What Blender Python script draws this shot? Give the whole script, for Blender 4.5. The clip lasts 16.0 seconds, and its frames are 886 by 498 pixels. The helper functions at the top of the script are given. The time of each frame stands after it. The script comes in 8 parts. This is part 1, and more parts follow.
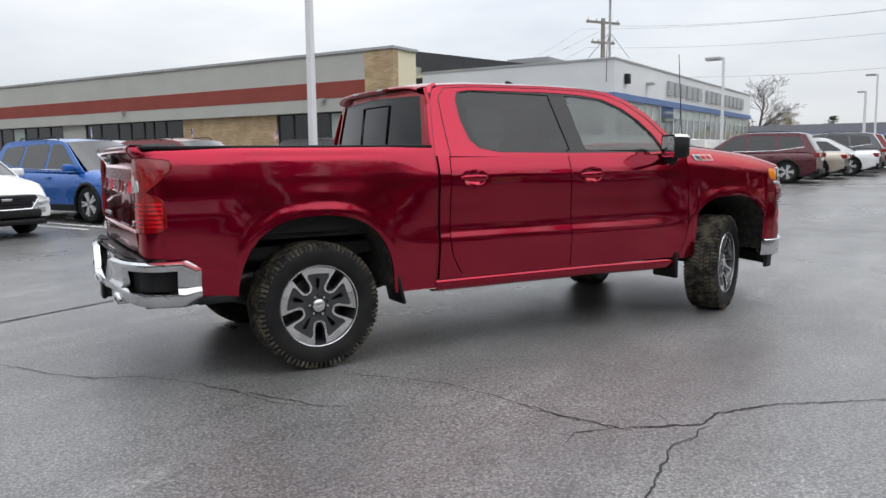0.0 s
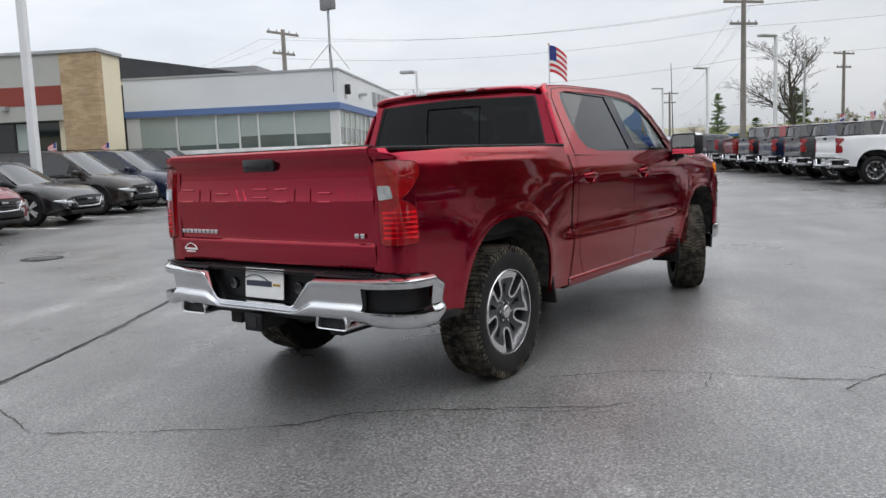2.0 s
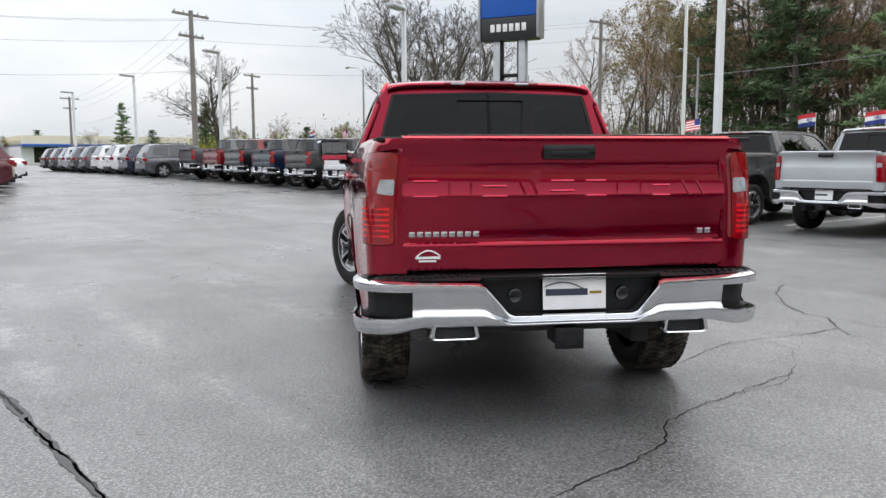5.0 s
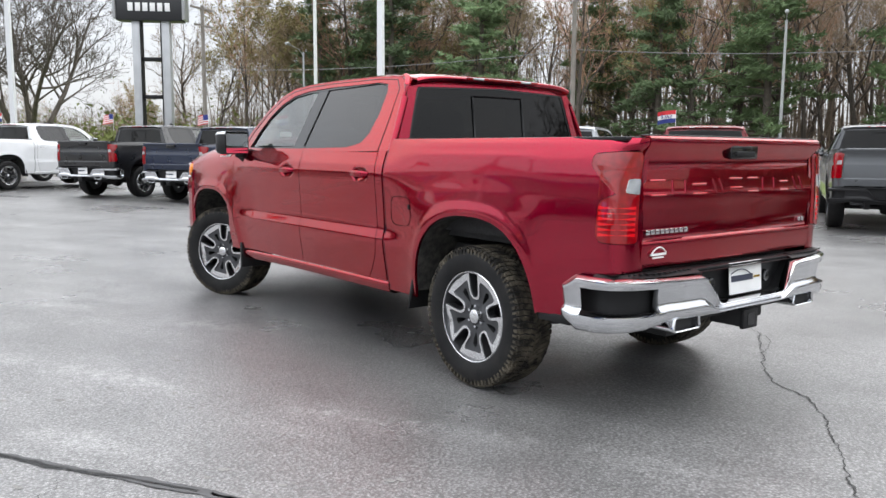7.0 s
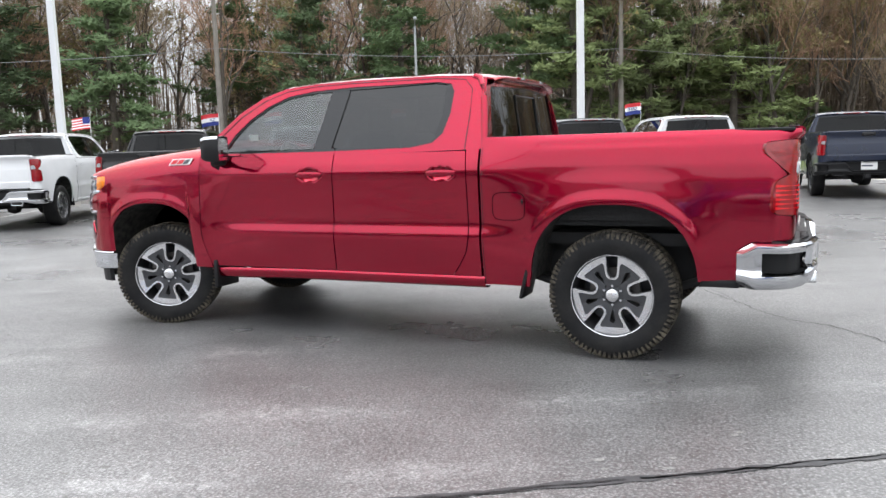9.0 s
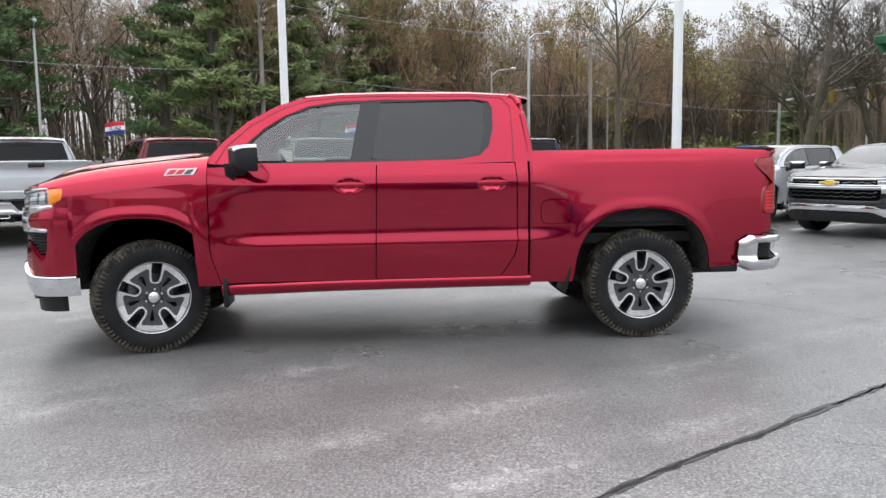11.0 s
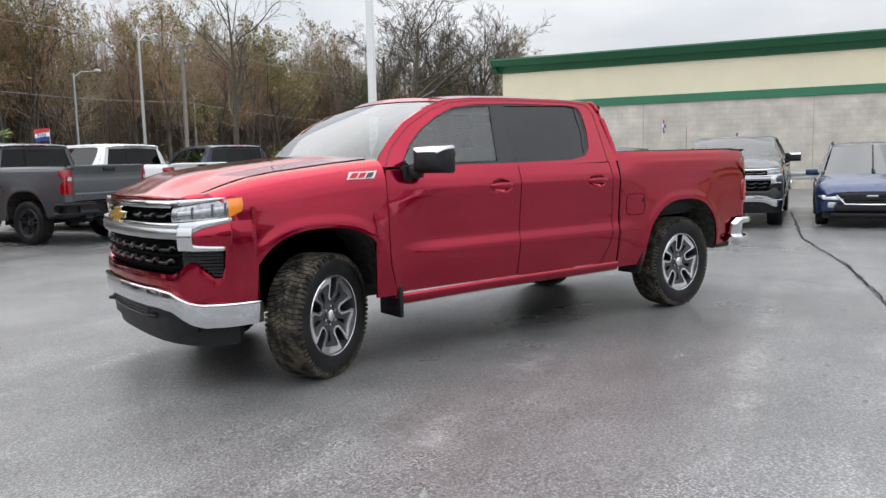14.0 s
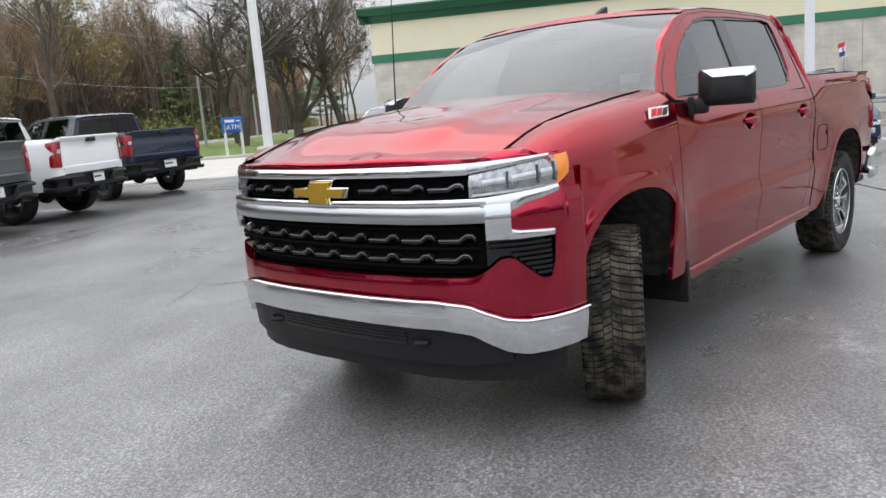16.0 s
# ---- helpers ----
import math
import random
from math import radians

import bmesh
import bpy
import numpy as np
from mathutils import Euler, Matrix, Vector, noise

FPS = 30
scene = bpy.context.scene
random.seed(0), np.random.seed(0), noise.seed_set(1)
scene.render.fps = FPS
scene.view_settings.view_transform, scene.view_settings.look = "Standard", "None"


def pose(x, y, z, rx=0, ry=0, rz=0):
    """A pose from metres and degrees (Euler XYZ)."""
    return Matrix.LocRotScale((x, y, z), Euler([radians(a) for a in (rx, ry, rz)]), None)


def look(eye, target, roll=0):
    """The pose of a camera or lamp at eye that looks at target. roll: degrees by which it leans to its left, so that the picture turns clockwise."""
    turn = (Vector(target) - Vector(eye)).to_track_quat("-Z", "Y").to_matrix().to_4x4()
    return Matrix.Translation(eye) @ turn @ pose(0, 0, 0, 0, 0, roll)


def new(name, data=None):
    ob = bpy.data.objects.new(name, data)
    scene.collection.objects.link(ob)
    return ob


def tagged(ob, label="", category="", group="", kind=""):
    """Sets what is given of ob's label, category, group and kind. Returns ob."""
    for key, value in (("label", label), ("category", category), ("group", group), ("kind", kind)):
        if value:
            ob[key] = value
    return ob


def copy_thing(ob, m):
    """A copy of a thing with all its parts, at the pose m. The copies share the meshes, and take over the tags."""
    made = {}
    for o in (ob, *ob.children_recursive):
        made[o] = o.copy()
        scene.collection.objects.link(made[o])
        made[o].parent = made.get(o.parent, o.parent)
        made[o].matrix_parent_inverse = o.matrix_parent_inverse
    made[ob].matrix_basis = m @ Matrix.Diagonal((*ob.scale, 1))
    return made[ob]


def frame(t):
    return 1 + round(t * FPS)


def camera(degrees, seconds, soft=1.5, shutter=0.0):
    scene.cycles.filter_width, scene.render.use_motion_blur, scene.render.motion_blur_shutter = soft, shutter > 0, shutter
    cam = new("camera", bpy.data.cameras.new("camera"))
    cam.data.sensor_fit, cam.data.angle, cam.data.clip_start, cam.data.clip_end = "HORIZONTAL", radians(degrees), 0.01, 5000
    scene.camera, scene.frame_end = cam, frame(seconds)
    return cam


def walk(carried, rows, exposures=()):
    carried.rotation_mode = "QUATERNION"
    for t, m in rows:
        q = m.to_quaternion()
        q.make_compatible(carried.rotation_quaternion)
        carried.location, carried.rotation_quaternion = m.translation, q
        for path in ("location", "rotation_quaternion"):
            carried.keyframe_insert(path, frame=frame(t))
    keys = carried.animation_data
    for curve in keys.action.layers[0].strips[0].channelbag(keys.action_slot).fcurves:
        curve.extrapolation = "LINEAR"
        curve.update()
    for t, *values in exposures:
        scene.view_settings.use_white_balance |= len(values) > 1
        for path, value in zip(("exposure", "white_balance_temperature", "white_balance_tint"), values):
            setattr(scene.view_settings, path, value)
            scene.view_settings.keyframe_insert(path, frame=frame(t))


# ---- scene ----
cam = camera(58.5, 16.0)
PATH = [
    (0, (-1.764, -5.808, 1.382), (-0.8, -4.071, 1.149), -0.7),
    (0.5, (-2.519, -5.315, 1.378), (-1.386, -3.684, 1.14), -0.8),
    (1, (-3.19, -4.753, 1.381), (-1.89, -3.251, 1.141), -1.4),
    (1.5, (-3.741, -4.116, 1.386), (-2.274, -2.777, 1.148), -1.8),
    (2, (-4.219, -3.462, 1.387), (-2.598, -2.314, 1.161), -2.2),
    (2.5, (-4.584, -2.744, 1.396), (-2.829, -1.808, 1.185), -2.4),
    (3, (-4.884, -1.98, 1.388), (-3.024, -1.273, 1.191), -2.3),
    (3.5, (-5.053, -1.185, 1.377), (-3.119, -0.716, 1.184), -2.0),
    (3.7, (-5.059, -0.844, 1.375), (-3.103, -0.476, 1.179), -1.8),
    (5.8, (-4.426, 2.299, 1.357), (-2.561, 1.618, 1.114), 0.6),
    (6, (-4.296, 2.595, 1.361), (-2.473, 1.811, 1.116), 0.7),
    (6.5, (-3.893, 3.267, 1.373), (-2.193, 2.242, 1.126), 0.8),
    (7, (-3.469, 3.932, 1.393), (-1.913, 2.699, 1.144), 0.4),
    (7.5, (-2.957, 4.52, 1.392), (-1.564, 3.108, 1.14), -0.1),
    (8, (-2.389, 5.082, 1.403), (-1.17, 3.517, 1.148), -0.8),
    (8.5, (-1.735, 5.569, 1.403), (-0.715, 3.868, 1.146), -1.3),
    (9, (-1.04, 5.987, 1.416), (-0.239, 4.173, 1.156), -1.7),
    (9.2, (-0.758, 6.15, 1.423), (-0.046, 4.299, 1.163), -1.8),
    (11.3, (2.461, 6.904, 1.422), (2.159, 4.94, 1.191), -1.1),
    (11.5, (2.73, 6.864, 1.426), (2.341, 4.916, 1.194), -1.4),
    (12, (3.468, 6.799, 1.443), (2.872, 4.904, 1.218), -1.9),
    (12.5, (4.184, 6.645, 1.448), (3.402, 4.817, 1.229), -1.9),
    (13, (4.9, 6.409, 1.456), (3.955, 4.66, 1.235), -1.6),
    (13.5, (5.591, 6.049, 1.451), (4.516, 4.377, 1.23), -1.2),
    (14, (6.195, 5.566, 1.45), (5.011, 3.97, 1.22), -1.4),
    (14.5, (6.718, 4.954, 1.454), (5.445, 3.431, 1.205), -2.2),
    (15, (7.021, 4.202, 1.48), (5.673, 2.75, 1.201), -3.2),
    (15.5, (7.163, 3.437, 1.478), (5.74, 2.066, 1.163), -4.2),
    (16, (7.071, 2.634, 1.454), (5.572, 1.357, 1.1), -4.7),
]
walk(cam, [(t, look(eye, target, roll)) for t, eye, target, roll in PATH], exposures=[(0, 0.42), (3.5, 0.42), (6.0, 1.0), (7.5, 1.15), (9.0, 1.15), (11.5, 0.95), (12.5, 0.85), (14, 0.8), (16, 0.8)])

# ---- the lot's axes and the ground's height ----
LOT = 28.5
CU, SU = math.cos(radians(LOT)), math.sin(radians(LOT))


def lot(u, v):
    """Lot coordinates (u along the rows of cars, v towards the showroom) to world x, y."""
    return (u * CU - v * SU, u * SU + v * CU)


def lot_z(u, v):
    """The lot is level round the truck and rises gently towards the showroom."""
    return min(0.5, max(0.0, 0.0156 * (u - 2) + 0.0102 * (v - 1)))


def at(u, v, turn=0.0, lift=0.0):
    """The pose of a thing that stands at u, v of the lot, turned from the lot's u axis."""
    x, y = lot(u, v)
    return pose(x, y, lot_z(u, v) + lift, 0, 0, LOT + turn)


# ---- world and sun: a pale overcast sky ----
world = bpy.data.worlds.new("overcast_sky")
scene.world = world
world.use_nodes = True
WN, WL = world.node_tree.nodes, world.node_tree.links
sky = WN.new("ShaderNodeTexSky")
sky.sky_type, sky.sun_disc, sky.sun_elevation, sky.sun_rotation = "NISHITA", False, radians(50), radians(150)
bg = WN["Background"]
bg.inputs["Strength"].default_value = 0.105
coord = WN.new("ShaderNodeTexCoord")
squash = WN.new("ShaderNodeMapping")
squash.inputs["Scale"].default_value = (1.3, 1.3, 4.5)
WL.new(coord.outputs["Generated"], squash.inputs["Vector"])
cloud = WN.new("ShaderNodeTexNoise")
cloud.inputs["Scale"].default_value, cloud.inputs["Detail"].default_value, cloud.inputs["Roughness"].default_value = 1.9, 5, 0.55
WL.new(squash.outputs["Vector"], cloud.inputs["Vector"])
tone = WN.new("ShaderNodeValToRGB")
tone.color_ramp.elements[0].position, tone.color_ramp.elements[0].color = 0.3, (6.0, 6.35, 6.9, 1)
tone.color_ramp.elements[1].position, tone.color_ramp.elements[1].color = 0.68, (8.1, 8.2, 8.4, 1)
WL.new(cloud.outputs["Fac"], tone.inputs["Fac"])
blend = WN.new("ShaderNodeMix")
blend.data_type = "RGBA"
blend.inputs["Factor"].default_value = 0.93
WL.new(sky.outputs[0], blend.inputs[6])
WL.new(tone.outputs[0], blend.inputs[7])
# an overcast sky is about three times as bright overhead as at the horizon
split_z = WN.new("ShaderNodeSeparateXYZ")
WL.new(coord.outputs["Generated"], split_z.inputs[0])
rise = WN.new("ShaderNodeMapRange")
rise.inputs["From Min"].default_value, rise.inputs["From Max"].default_value = 0.0, 1.0
rise.inputs["To Min"].default_value, rise.inputs["To Max"].default_value = 0.80, 2.1
WL.new(split_z.outputs["Z"], rise.inputs["Value"])
scaled = WN.new("ShaderNodeVectorMath")
scaled.operation = "SCALE"
WL.new(blend.outputs[2], scaled.inputs[0])
# low in the sky the cloud is thinner, and so brighter, on the sun's side
toward = WN.new("ShaderNodeVectorMath")
toward.operation = "DOT_PRODUCT"
toward.inputs[1].default_value = (0.5, 0.866, 0.0)
WL.new(coord.outputs["Generated"], toward.inputs[0])
side = WN.new("ShaderNodeMapRange")
side.inputs["From Min"].default_value, side.inputs["From Max"].default_value = 0.22, 1.0
side.inputs["To Min"].default_value, side.inputs["To Max"].default_value = 0.54, 0.95
WL.new(toward.outputs["Value"], side.inputs["Value"])
overhead = WN.new("ShaderNodeMix")
WL.new(split_z.outputs["Z"], overhead.inputs[0])
WL.new(side.outputs[0], overhead.inputs[2])
overhead.inputs[3].default_value = 1.0
both = WN.new("ShaderNodeMath")
both.operation = "MULTIPLY"
WL.new(rise.outputs[0], both.inputs[0])
WL.new(overhead.outputs[0], both.inputs[1])
WL.new(both.outputs[0], scaled.inputs["Scale"])
WL.new(scaled.outputs[0], bg.inputs["Color"])
sun = new("sun", bpy.data.lights.new("sun", "SUN"))
sun.data.energy, sun.data.angle, sun.data.color = 0.75, radians(100), (1.0, 0.97, 0.93)
sun.matrix_world = look((0, 0, 40), (-12, 22, 0))


# ---- materials ----
def mat(name, col, rough=0.5, metal=0.0, vary=0.0, scale=4.0, fine=0.0, fine_scale=60.0, bump=0.0, bump_scale=80.0, coat=0.0, spec=0.5, rough_vary=0.0, second=None, random=0.0):
    m = bpy.data.materials.new(name)
    m.use_nodes = True
    N, L = m.node_tree.nodes, m.node_tree.links
    b = N["Principled BSDF"]
    b.inputs["Base Color"].default_value = (*col, 1)
    b.inputs["Roughness"].default_value = rough
    b.inputs["Metallic"].default_value = metal
    b.inputs["Specular IOR Level"].default_value = spec
    b.inputs["Coat Weight"].default_value = coat
    b.inputs["Coat Roughness"].default_value = 0.03
    if vary or fine or bump or rough_vary or second or random:
        tc = N.new("ShaderNodeTexCoord")

        def noise_node(s, d=4):
            n = N.new("ShaderNodeTexNoise")
            n.inputs["Scale"].default_value, n.inputs["Detail"].default_value = s, d
            L.new(tc.outputs["Object"], n.inputs["Vector"])
            return n
        col_out = None
        if second:
            n = noise_node(scale, 6)
            r = N.new("ShaderNodeValToRGB")
            r.color_ramp.elements[0].position, r.color_ramp.elements[0].color = 0.38, (*col, 1)
            r.color_ramp.elements[1].position, r.color_ramp.elements[1].color = 0.66, (*second, 1)
            L.new(n.outputs["Fac"], r.inputs["Fac"])
            col_out = r.outputs[0]
        for amount, s in ((vary, scale), (fine, fine_scale)):
            if amount:
                n = noise_node(s)
                hsv = N.new("ShaderNodeHueSaturation")
                mr = N.new("ShaderNodeMapRange")
                mr.inputs["From Min"].default_value, mr.inputs["From Max"].default_value = 0.25, 0.75
                mr.inputs["To Min"].default_value, mr.inputs["To Max"].default_value = 1 - amount, 1 + amount
                L.new(n.outputs["Fac"], mr.inputs["Value"])
                L.new(mr.outputs[0], hsv.inputs["Value"])
                if col_out:
                    L.new(col_out, hsv.inputs["Color"])
                else:
                    hsv.inputs["Color"].default_value = (*col, 1)
                col_out = hsv.outputs[0]
        if random:
            oi = N.new("ShaderNodeObjectInfo")
            hsv = N.new("ShaderNodeHueSaturation")
            mr = N.new("ShaderNodeMapRange")
            mr.inputs["To Min"].default_value, mr.inputs["To Max"].default_value = 1 - random, 1 + random
            L.new(oi.outputs["Random"], mr.inputs["Value"])
            L.new(mr.outputs[0], hsv.inputs["Value"])
            if col_out:
                L.new(col_out, hsv.inputs["Color"])
            else:
                hsv.inputs["Color"].default_value = (*col, 1)
            col_out = hsv.outputs[0]
        if col_out:
            L.new(col_out, b.inputs["Base Color"])
        if rough_vary:
            n = noise_node(scale * 1.7)
            mr = N.new("ShaderNodeMapRange")
            mr.inputs["From Min"].default_value, mr.inputs["From Max"].default_value = 0.3, 0.7
            mr.inputs["To Min"].default_value, mr.inputs["To Max"].default_value = max(0.02, rough - rough_vary), min(1, rough + rough_vary)
            L.new(n.outputs["Fac"], mr.inputs["Value"])
            L.new(mr.outputs[0], b.inputs["Roughness"])
        if bump:
            n = noise_node(bump_scale, 3)
            bp = N.new("ShaderNodeBump")
            bp.inputs["Strength"].default_value, bp.inputs["Distance"].default_value = 1.0, bump
            L.new(n.outputs["Fac"], bp.inputs["Height"])
            L.new(bp.outputs[0], b.inputs["Normal"])
    return m


def paint(name, col, metal=0.25, rough=0.32):
    """Metallic car paint with a clear coat, flakes and a little road film."""
    m = mat(name, col, rough, metal, coat=0.7, fine=0.04, fine_scale=900.0, vary=0.05, scale=2.2, rough_vary=0.05)
    return m


def glass(name, tint, clear):
    """A tinted pane: part of the light passes, the surface mirrors."""
    m = bpy.data.materials.new(name)
    m.use_nodes = True
    N, L = m.node_tree.nodes, m.node_tree.links
    for n in list(N):
        if n.type != "OUTPUT_MATERIAL":
            N.remove(n)
    out = [n for n in N if n.type == "OUTPUT_MATERIAL"][0]
    tr = N.new("ShaderNodeBsdfTransparent")
    tr.inputs["Color"].default_value = (*tint, 1)
    gl = N.new("ShaderNodeBsdfGlossy")
    gl.inputs["Roughness"].default_value = 0.01
    gl.inputs["Color"].default_value = (1, 1, 1, 1)
    lw = N.new("ShaderNodeLayerWeight")
    lw.inputs["Blend"].default_value = 0.5
    pw = N.new("ShaderNodeMath")
    pw.operation = "POWER"
    pw.inputs[1].default_value = 4.5
    L.new(lw.outputs["Facing"], pw.inputs[0])
    fr = N.new("ShaderNodeMapRange")
    f0 = ((clear - 1) / (clear + 1)) ** 2
    fr.inputs["To Min"].default_value, fr.inputs["To Max"].default_value = f0, 1.0
    L.new(pw.outputs[0], fr.inputs["Value"])
    mx = N.new("ShaderNodeMixShader")
    L.new(fr.outputs[0], mx.inputs[0])
    L.new(tr.outputs[0], mx.inputs[1])
    L.new(gl.outputs[0], mx.inputs[2])
    L.new(mx.outputs[0], out.inputs["Surface"])
    return m


M_red = paint("cherry_red_paint", (0.34, 0.0005, 0.025), 0.90, 0.16)
M_red.node_tree.nodes["Principled BSDF"].inputs["Specular Tint"].default_value = (0.6, 0.03, 0.10, 1)
M_red.node_tree.nodes["Principled BSDF"].inputs["Coat Weight"].default_value = 1.0
M_red.node_tree.nodes["Principled BSDF"].inputs["Coat IOR"].default_value = 1.45
M_chrome = mat("chrome", (0.66, 0.67, 0.69), 0.08, 1.0, rough_vary=0.03, scale=6)
M_satin = mat("satin_chrome", (0.42, 0.43, 0.45), 0.28, 1.0, vary=0.06, scale=5)
M_machined = mat("machined_alloy", (0.74, 0.74, 0.75), 0.24, 0.9, vary=0.08, scale=9)
M_gunmetal = mat("grey_alloy", (0.075, 0.077, 0.082), 0.35, 0.6, vary=0.15, scale=9)
M_trim = mat("black_plastic", (0.009, 0.009, 0.010), 0.5, spec=0.3, fine=0.15, fine_scale=120, bump=0.0006, bump_scale=400)
M_void = mat("deep_black", (0.004, 0.004, 0.004), 0.9, spec=0.05)
M_gloss = mat("gloss_black", (0.008, 0.008, 0.009), 0.12)
M_liner = mat("dusty_liner", (0.018, 0.018, 0.017), 0.85, second=(0.06, 0.057, 0.05), scale=22, bump=0.004, bump_scale=60)
M_under = mat("underbody_steel", (0.018, 0.018, 0.019), 0.75, vary=0.4, scale=6)
M_tyre = mat("tyre_rubber", (0.008, 0.008, 0.009), 0.6, spec=0.25, vary=0.25, scale=7, fine=0.2, fine_scale=90, second=(0.014, 0.0135, 0.013))
M_tread = mat("dusty_tread", (0.016, 0.015, 0.014), 0.85, spec=0.2, second=(0.11, 0.095, 0.072), scale=14, fine=0.3, fine_scale=120)
M_disc = mat("brake_iron", (0.16, 0.15, 0.145), 0.45, 0.8, vary=0.3, scale=18)
M_glass = glass("side_glass", (0.66, 0.74, 0.71), 1.9)
M_tint = glass("privacy_glass", (0.030, 0.034, 0.036), 1.6)
M_back = glass("rear_glass", (0.02, 0.023, 0.025), 1.4)
M_screen = glass("windscreen_glass", (0.20, 0.24, 0.235), 1.9)
M_lamp = mat("red_lens", (0.24, 0.0005, 0.004), 0.08, 0.0, coat=0.8, vary=0.3, scale=24)
M_lampin = mat("dark_red_lens", (0.22, 0.001, 0.003), 0.15, 0.0, coat=0.4)
M_lampbar = mat("bright_red_lens", (0.72, 0.004, 0.010), 0.15, 0.0, coat=0.5)
M_clear = mat("clear_lens", (0.46, 0.48, 0.50), 0.08, 0.4, coat=1.0, vary=0.25, scale=26)
M_reflector = mat("lamp_reflector", (0.30, 0.31, 0.33), 0.14, 0.7, coat=1.0, vary=0.5, scale=34)
M_amber = mat("amber_lens", (0.85, 0.24, 0.01), 0.15, 0.0, coat=1.0)
M_gold = mat("gold_badge", (0.55, 0.35, 0.05), 0.25, 0.7, vary=0.1, scale=20)
M_white = mat("white_enamel", (0.78, 0.78, 0.77), 0.4, vary=0.05, scale=10)
M_ink = mat("dark_ink", (0.03, 0.035, 0.06), 0.5)
M_blueink = mat("blue_ink", (0.02, 0.09, 0.42), 0.5)
M_redink = mat("red_ink", (0.55, 0.02, 0.03), 0.5)
M_seat = mat("dark_cloth", (0.035, 0.036, 0.04), 0.9, fine=0.3, fine_scale=80, bump=0.002, bump_scale=150)
M_headliner = mat("grey_headliner", (0.3, 0.3, 0.3), 0.95)
M_bedliner = mat("bed_liner", (0.02, 0.02, 0.021), 0.8, fine=0.3, fine_scale=60, bump=0.003, bump_scale=90)


# ---- mesh helpers ----
def part(name, bm, material, parent=None, label="", sharp=38.0):
    """Links a bmesh as one mesh object under a thing or a part."""
    me = bpy.data.meshes.new(name)
    bm.to_mesh(me)
    bm.free()
    me.materials.append(material)
    me.polygons.foreach_set("use_smooth", [True] * len(me.polygons))
    me.set_sharp_from_angle(angle=radians(sharp))
    ob = new(name, me)
    if parent is not None:
        ob.parent = parent
    if label:
        ob["label"] = label
    return ob


def thing(name, m, label="", category="", group="", kind=""):
    ob = new(name)
    ob.empty_display_size = 0.2
    ob.matrix_basis = m
    return tagged(ob, label, category, group, kind)


def grid(rows, keep=None, closed=False):
    """A skin over rows of points; keep(i, j) drops cells."""
    bm = bmesh.new()
    vs = [[bm.verts.new(p) for p in row] for row in rows]
    n = len(rows[0])
    for i in range(len(rows) - 1):
        for j in range(n if closed else n - 1):
            if keep is None or keep(i, j):
                k = (j + 1) % n
                quad = (vs[i][j], vs[i + 1][j], vs[i + 1][k], vs[i][k])
                bm.faces.new(quad)
    bmesh.ops.remove_doubles(bm, verts=bm.verts, dist=1e-5)
    loose = [v for v in bm.verts if not v.link_faces]
    bmesh.ops.delete(bm, geom=loose, context="VERTS")
    return bm


def fold(bm, move, edges=None):
    """Turns the open edges of a skin inwards by the vector, or by move(point)."""
    edges = edges or [e for e in bm.edges if e.is_boundary]
    got = bmesh.ops.extrude_edge_only(bm, edges=edges)
    for v in got["geom"]:
        if isinstance(v, bmesh.types.BMVert):
            v.co += move(v.co) if callable(move) else Vector(move)
    return bm


def prism(outline, a, b, put):
    """A closed solid: the outline (pairs) at depths a and b, placed by put(p, q, depth)."""
    bm = bmesh.new()
    lo = [bm.verts.new(put(p, q, a)) for p, q in outline]
    hi = [bm.verts.new(put(p, q, b)) for p, q in outline]
    n = len(outline)
    for i in range(n):
        bm.faces.new((lo[i], lo[(i + 1) % n], hi[(i + 1) % n], hi[i]))
    bm.faces.new(hi)
    bm.faces.new(lo[::-1])
    bmesh.ops.recalc_face_normals(bm, faces=bm.faces)
    return bm


def bevel(bm, width, segments=2, angle=30):
    edges = [e for e in bm.edges if len(e.link_faces) == 2 and e.calc_face_angle(0) > radians(angle)]
    bmesh.ops.bevel(bm, geom=edges, offset=width, segments=segments, affect="EDGES", profile=0.5, clamp_overlap=True)
    return bm


def box(x0, x1, y0, y1, z0, z1, round_by=0.0):
    bm = bmesh.new()
    bmesh.ops.create_cube(bm, size=1)
    for v in bm.verts:
        v.co = Vector((x0 + (v.co.x + 0.5) * (x1 - x0), y0 + (v.co.y + 0.5) * (y1 - y0), z0 + (v.co.z + 0.5) * (z1 - z0)))
    if round_by:
        bevel(bm, round_by)
    return bm


def join(*bms):
    """Several bmeshes into the first."""
    out = bms[0]
    for b in bms[1:]:
        me = bpy.data.meshes.new("tmp")
        b.to_mesh(me)
        b.free()
        out.from_mesh(me)
        bpy.data.meshes.remove(me)
    return out


def moved(bm, m):
    bmesh.ops.transform(bm, matrix=m, verts=bm.verts)
    return bm


def lathe(profile, n, axis="Y", keep=None):
    """Turns (radius, along) pairs round the y or z axis."""
    rows = []
    for i in range(n + 1):
        a = 2 * math.pi * i / n
        c, s = math.cos(a), math.sin(a)
        rows.append([Vector((r * c, h, r * s)) if axis == "Y" else Vector((r * c, r * s, h)) for r, h in profile])
    return grid(rows, keep)


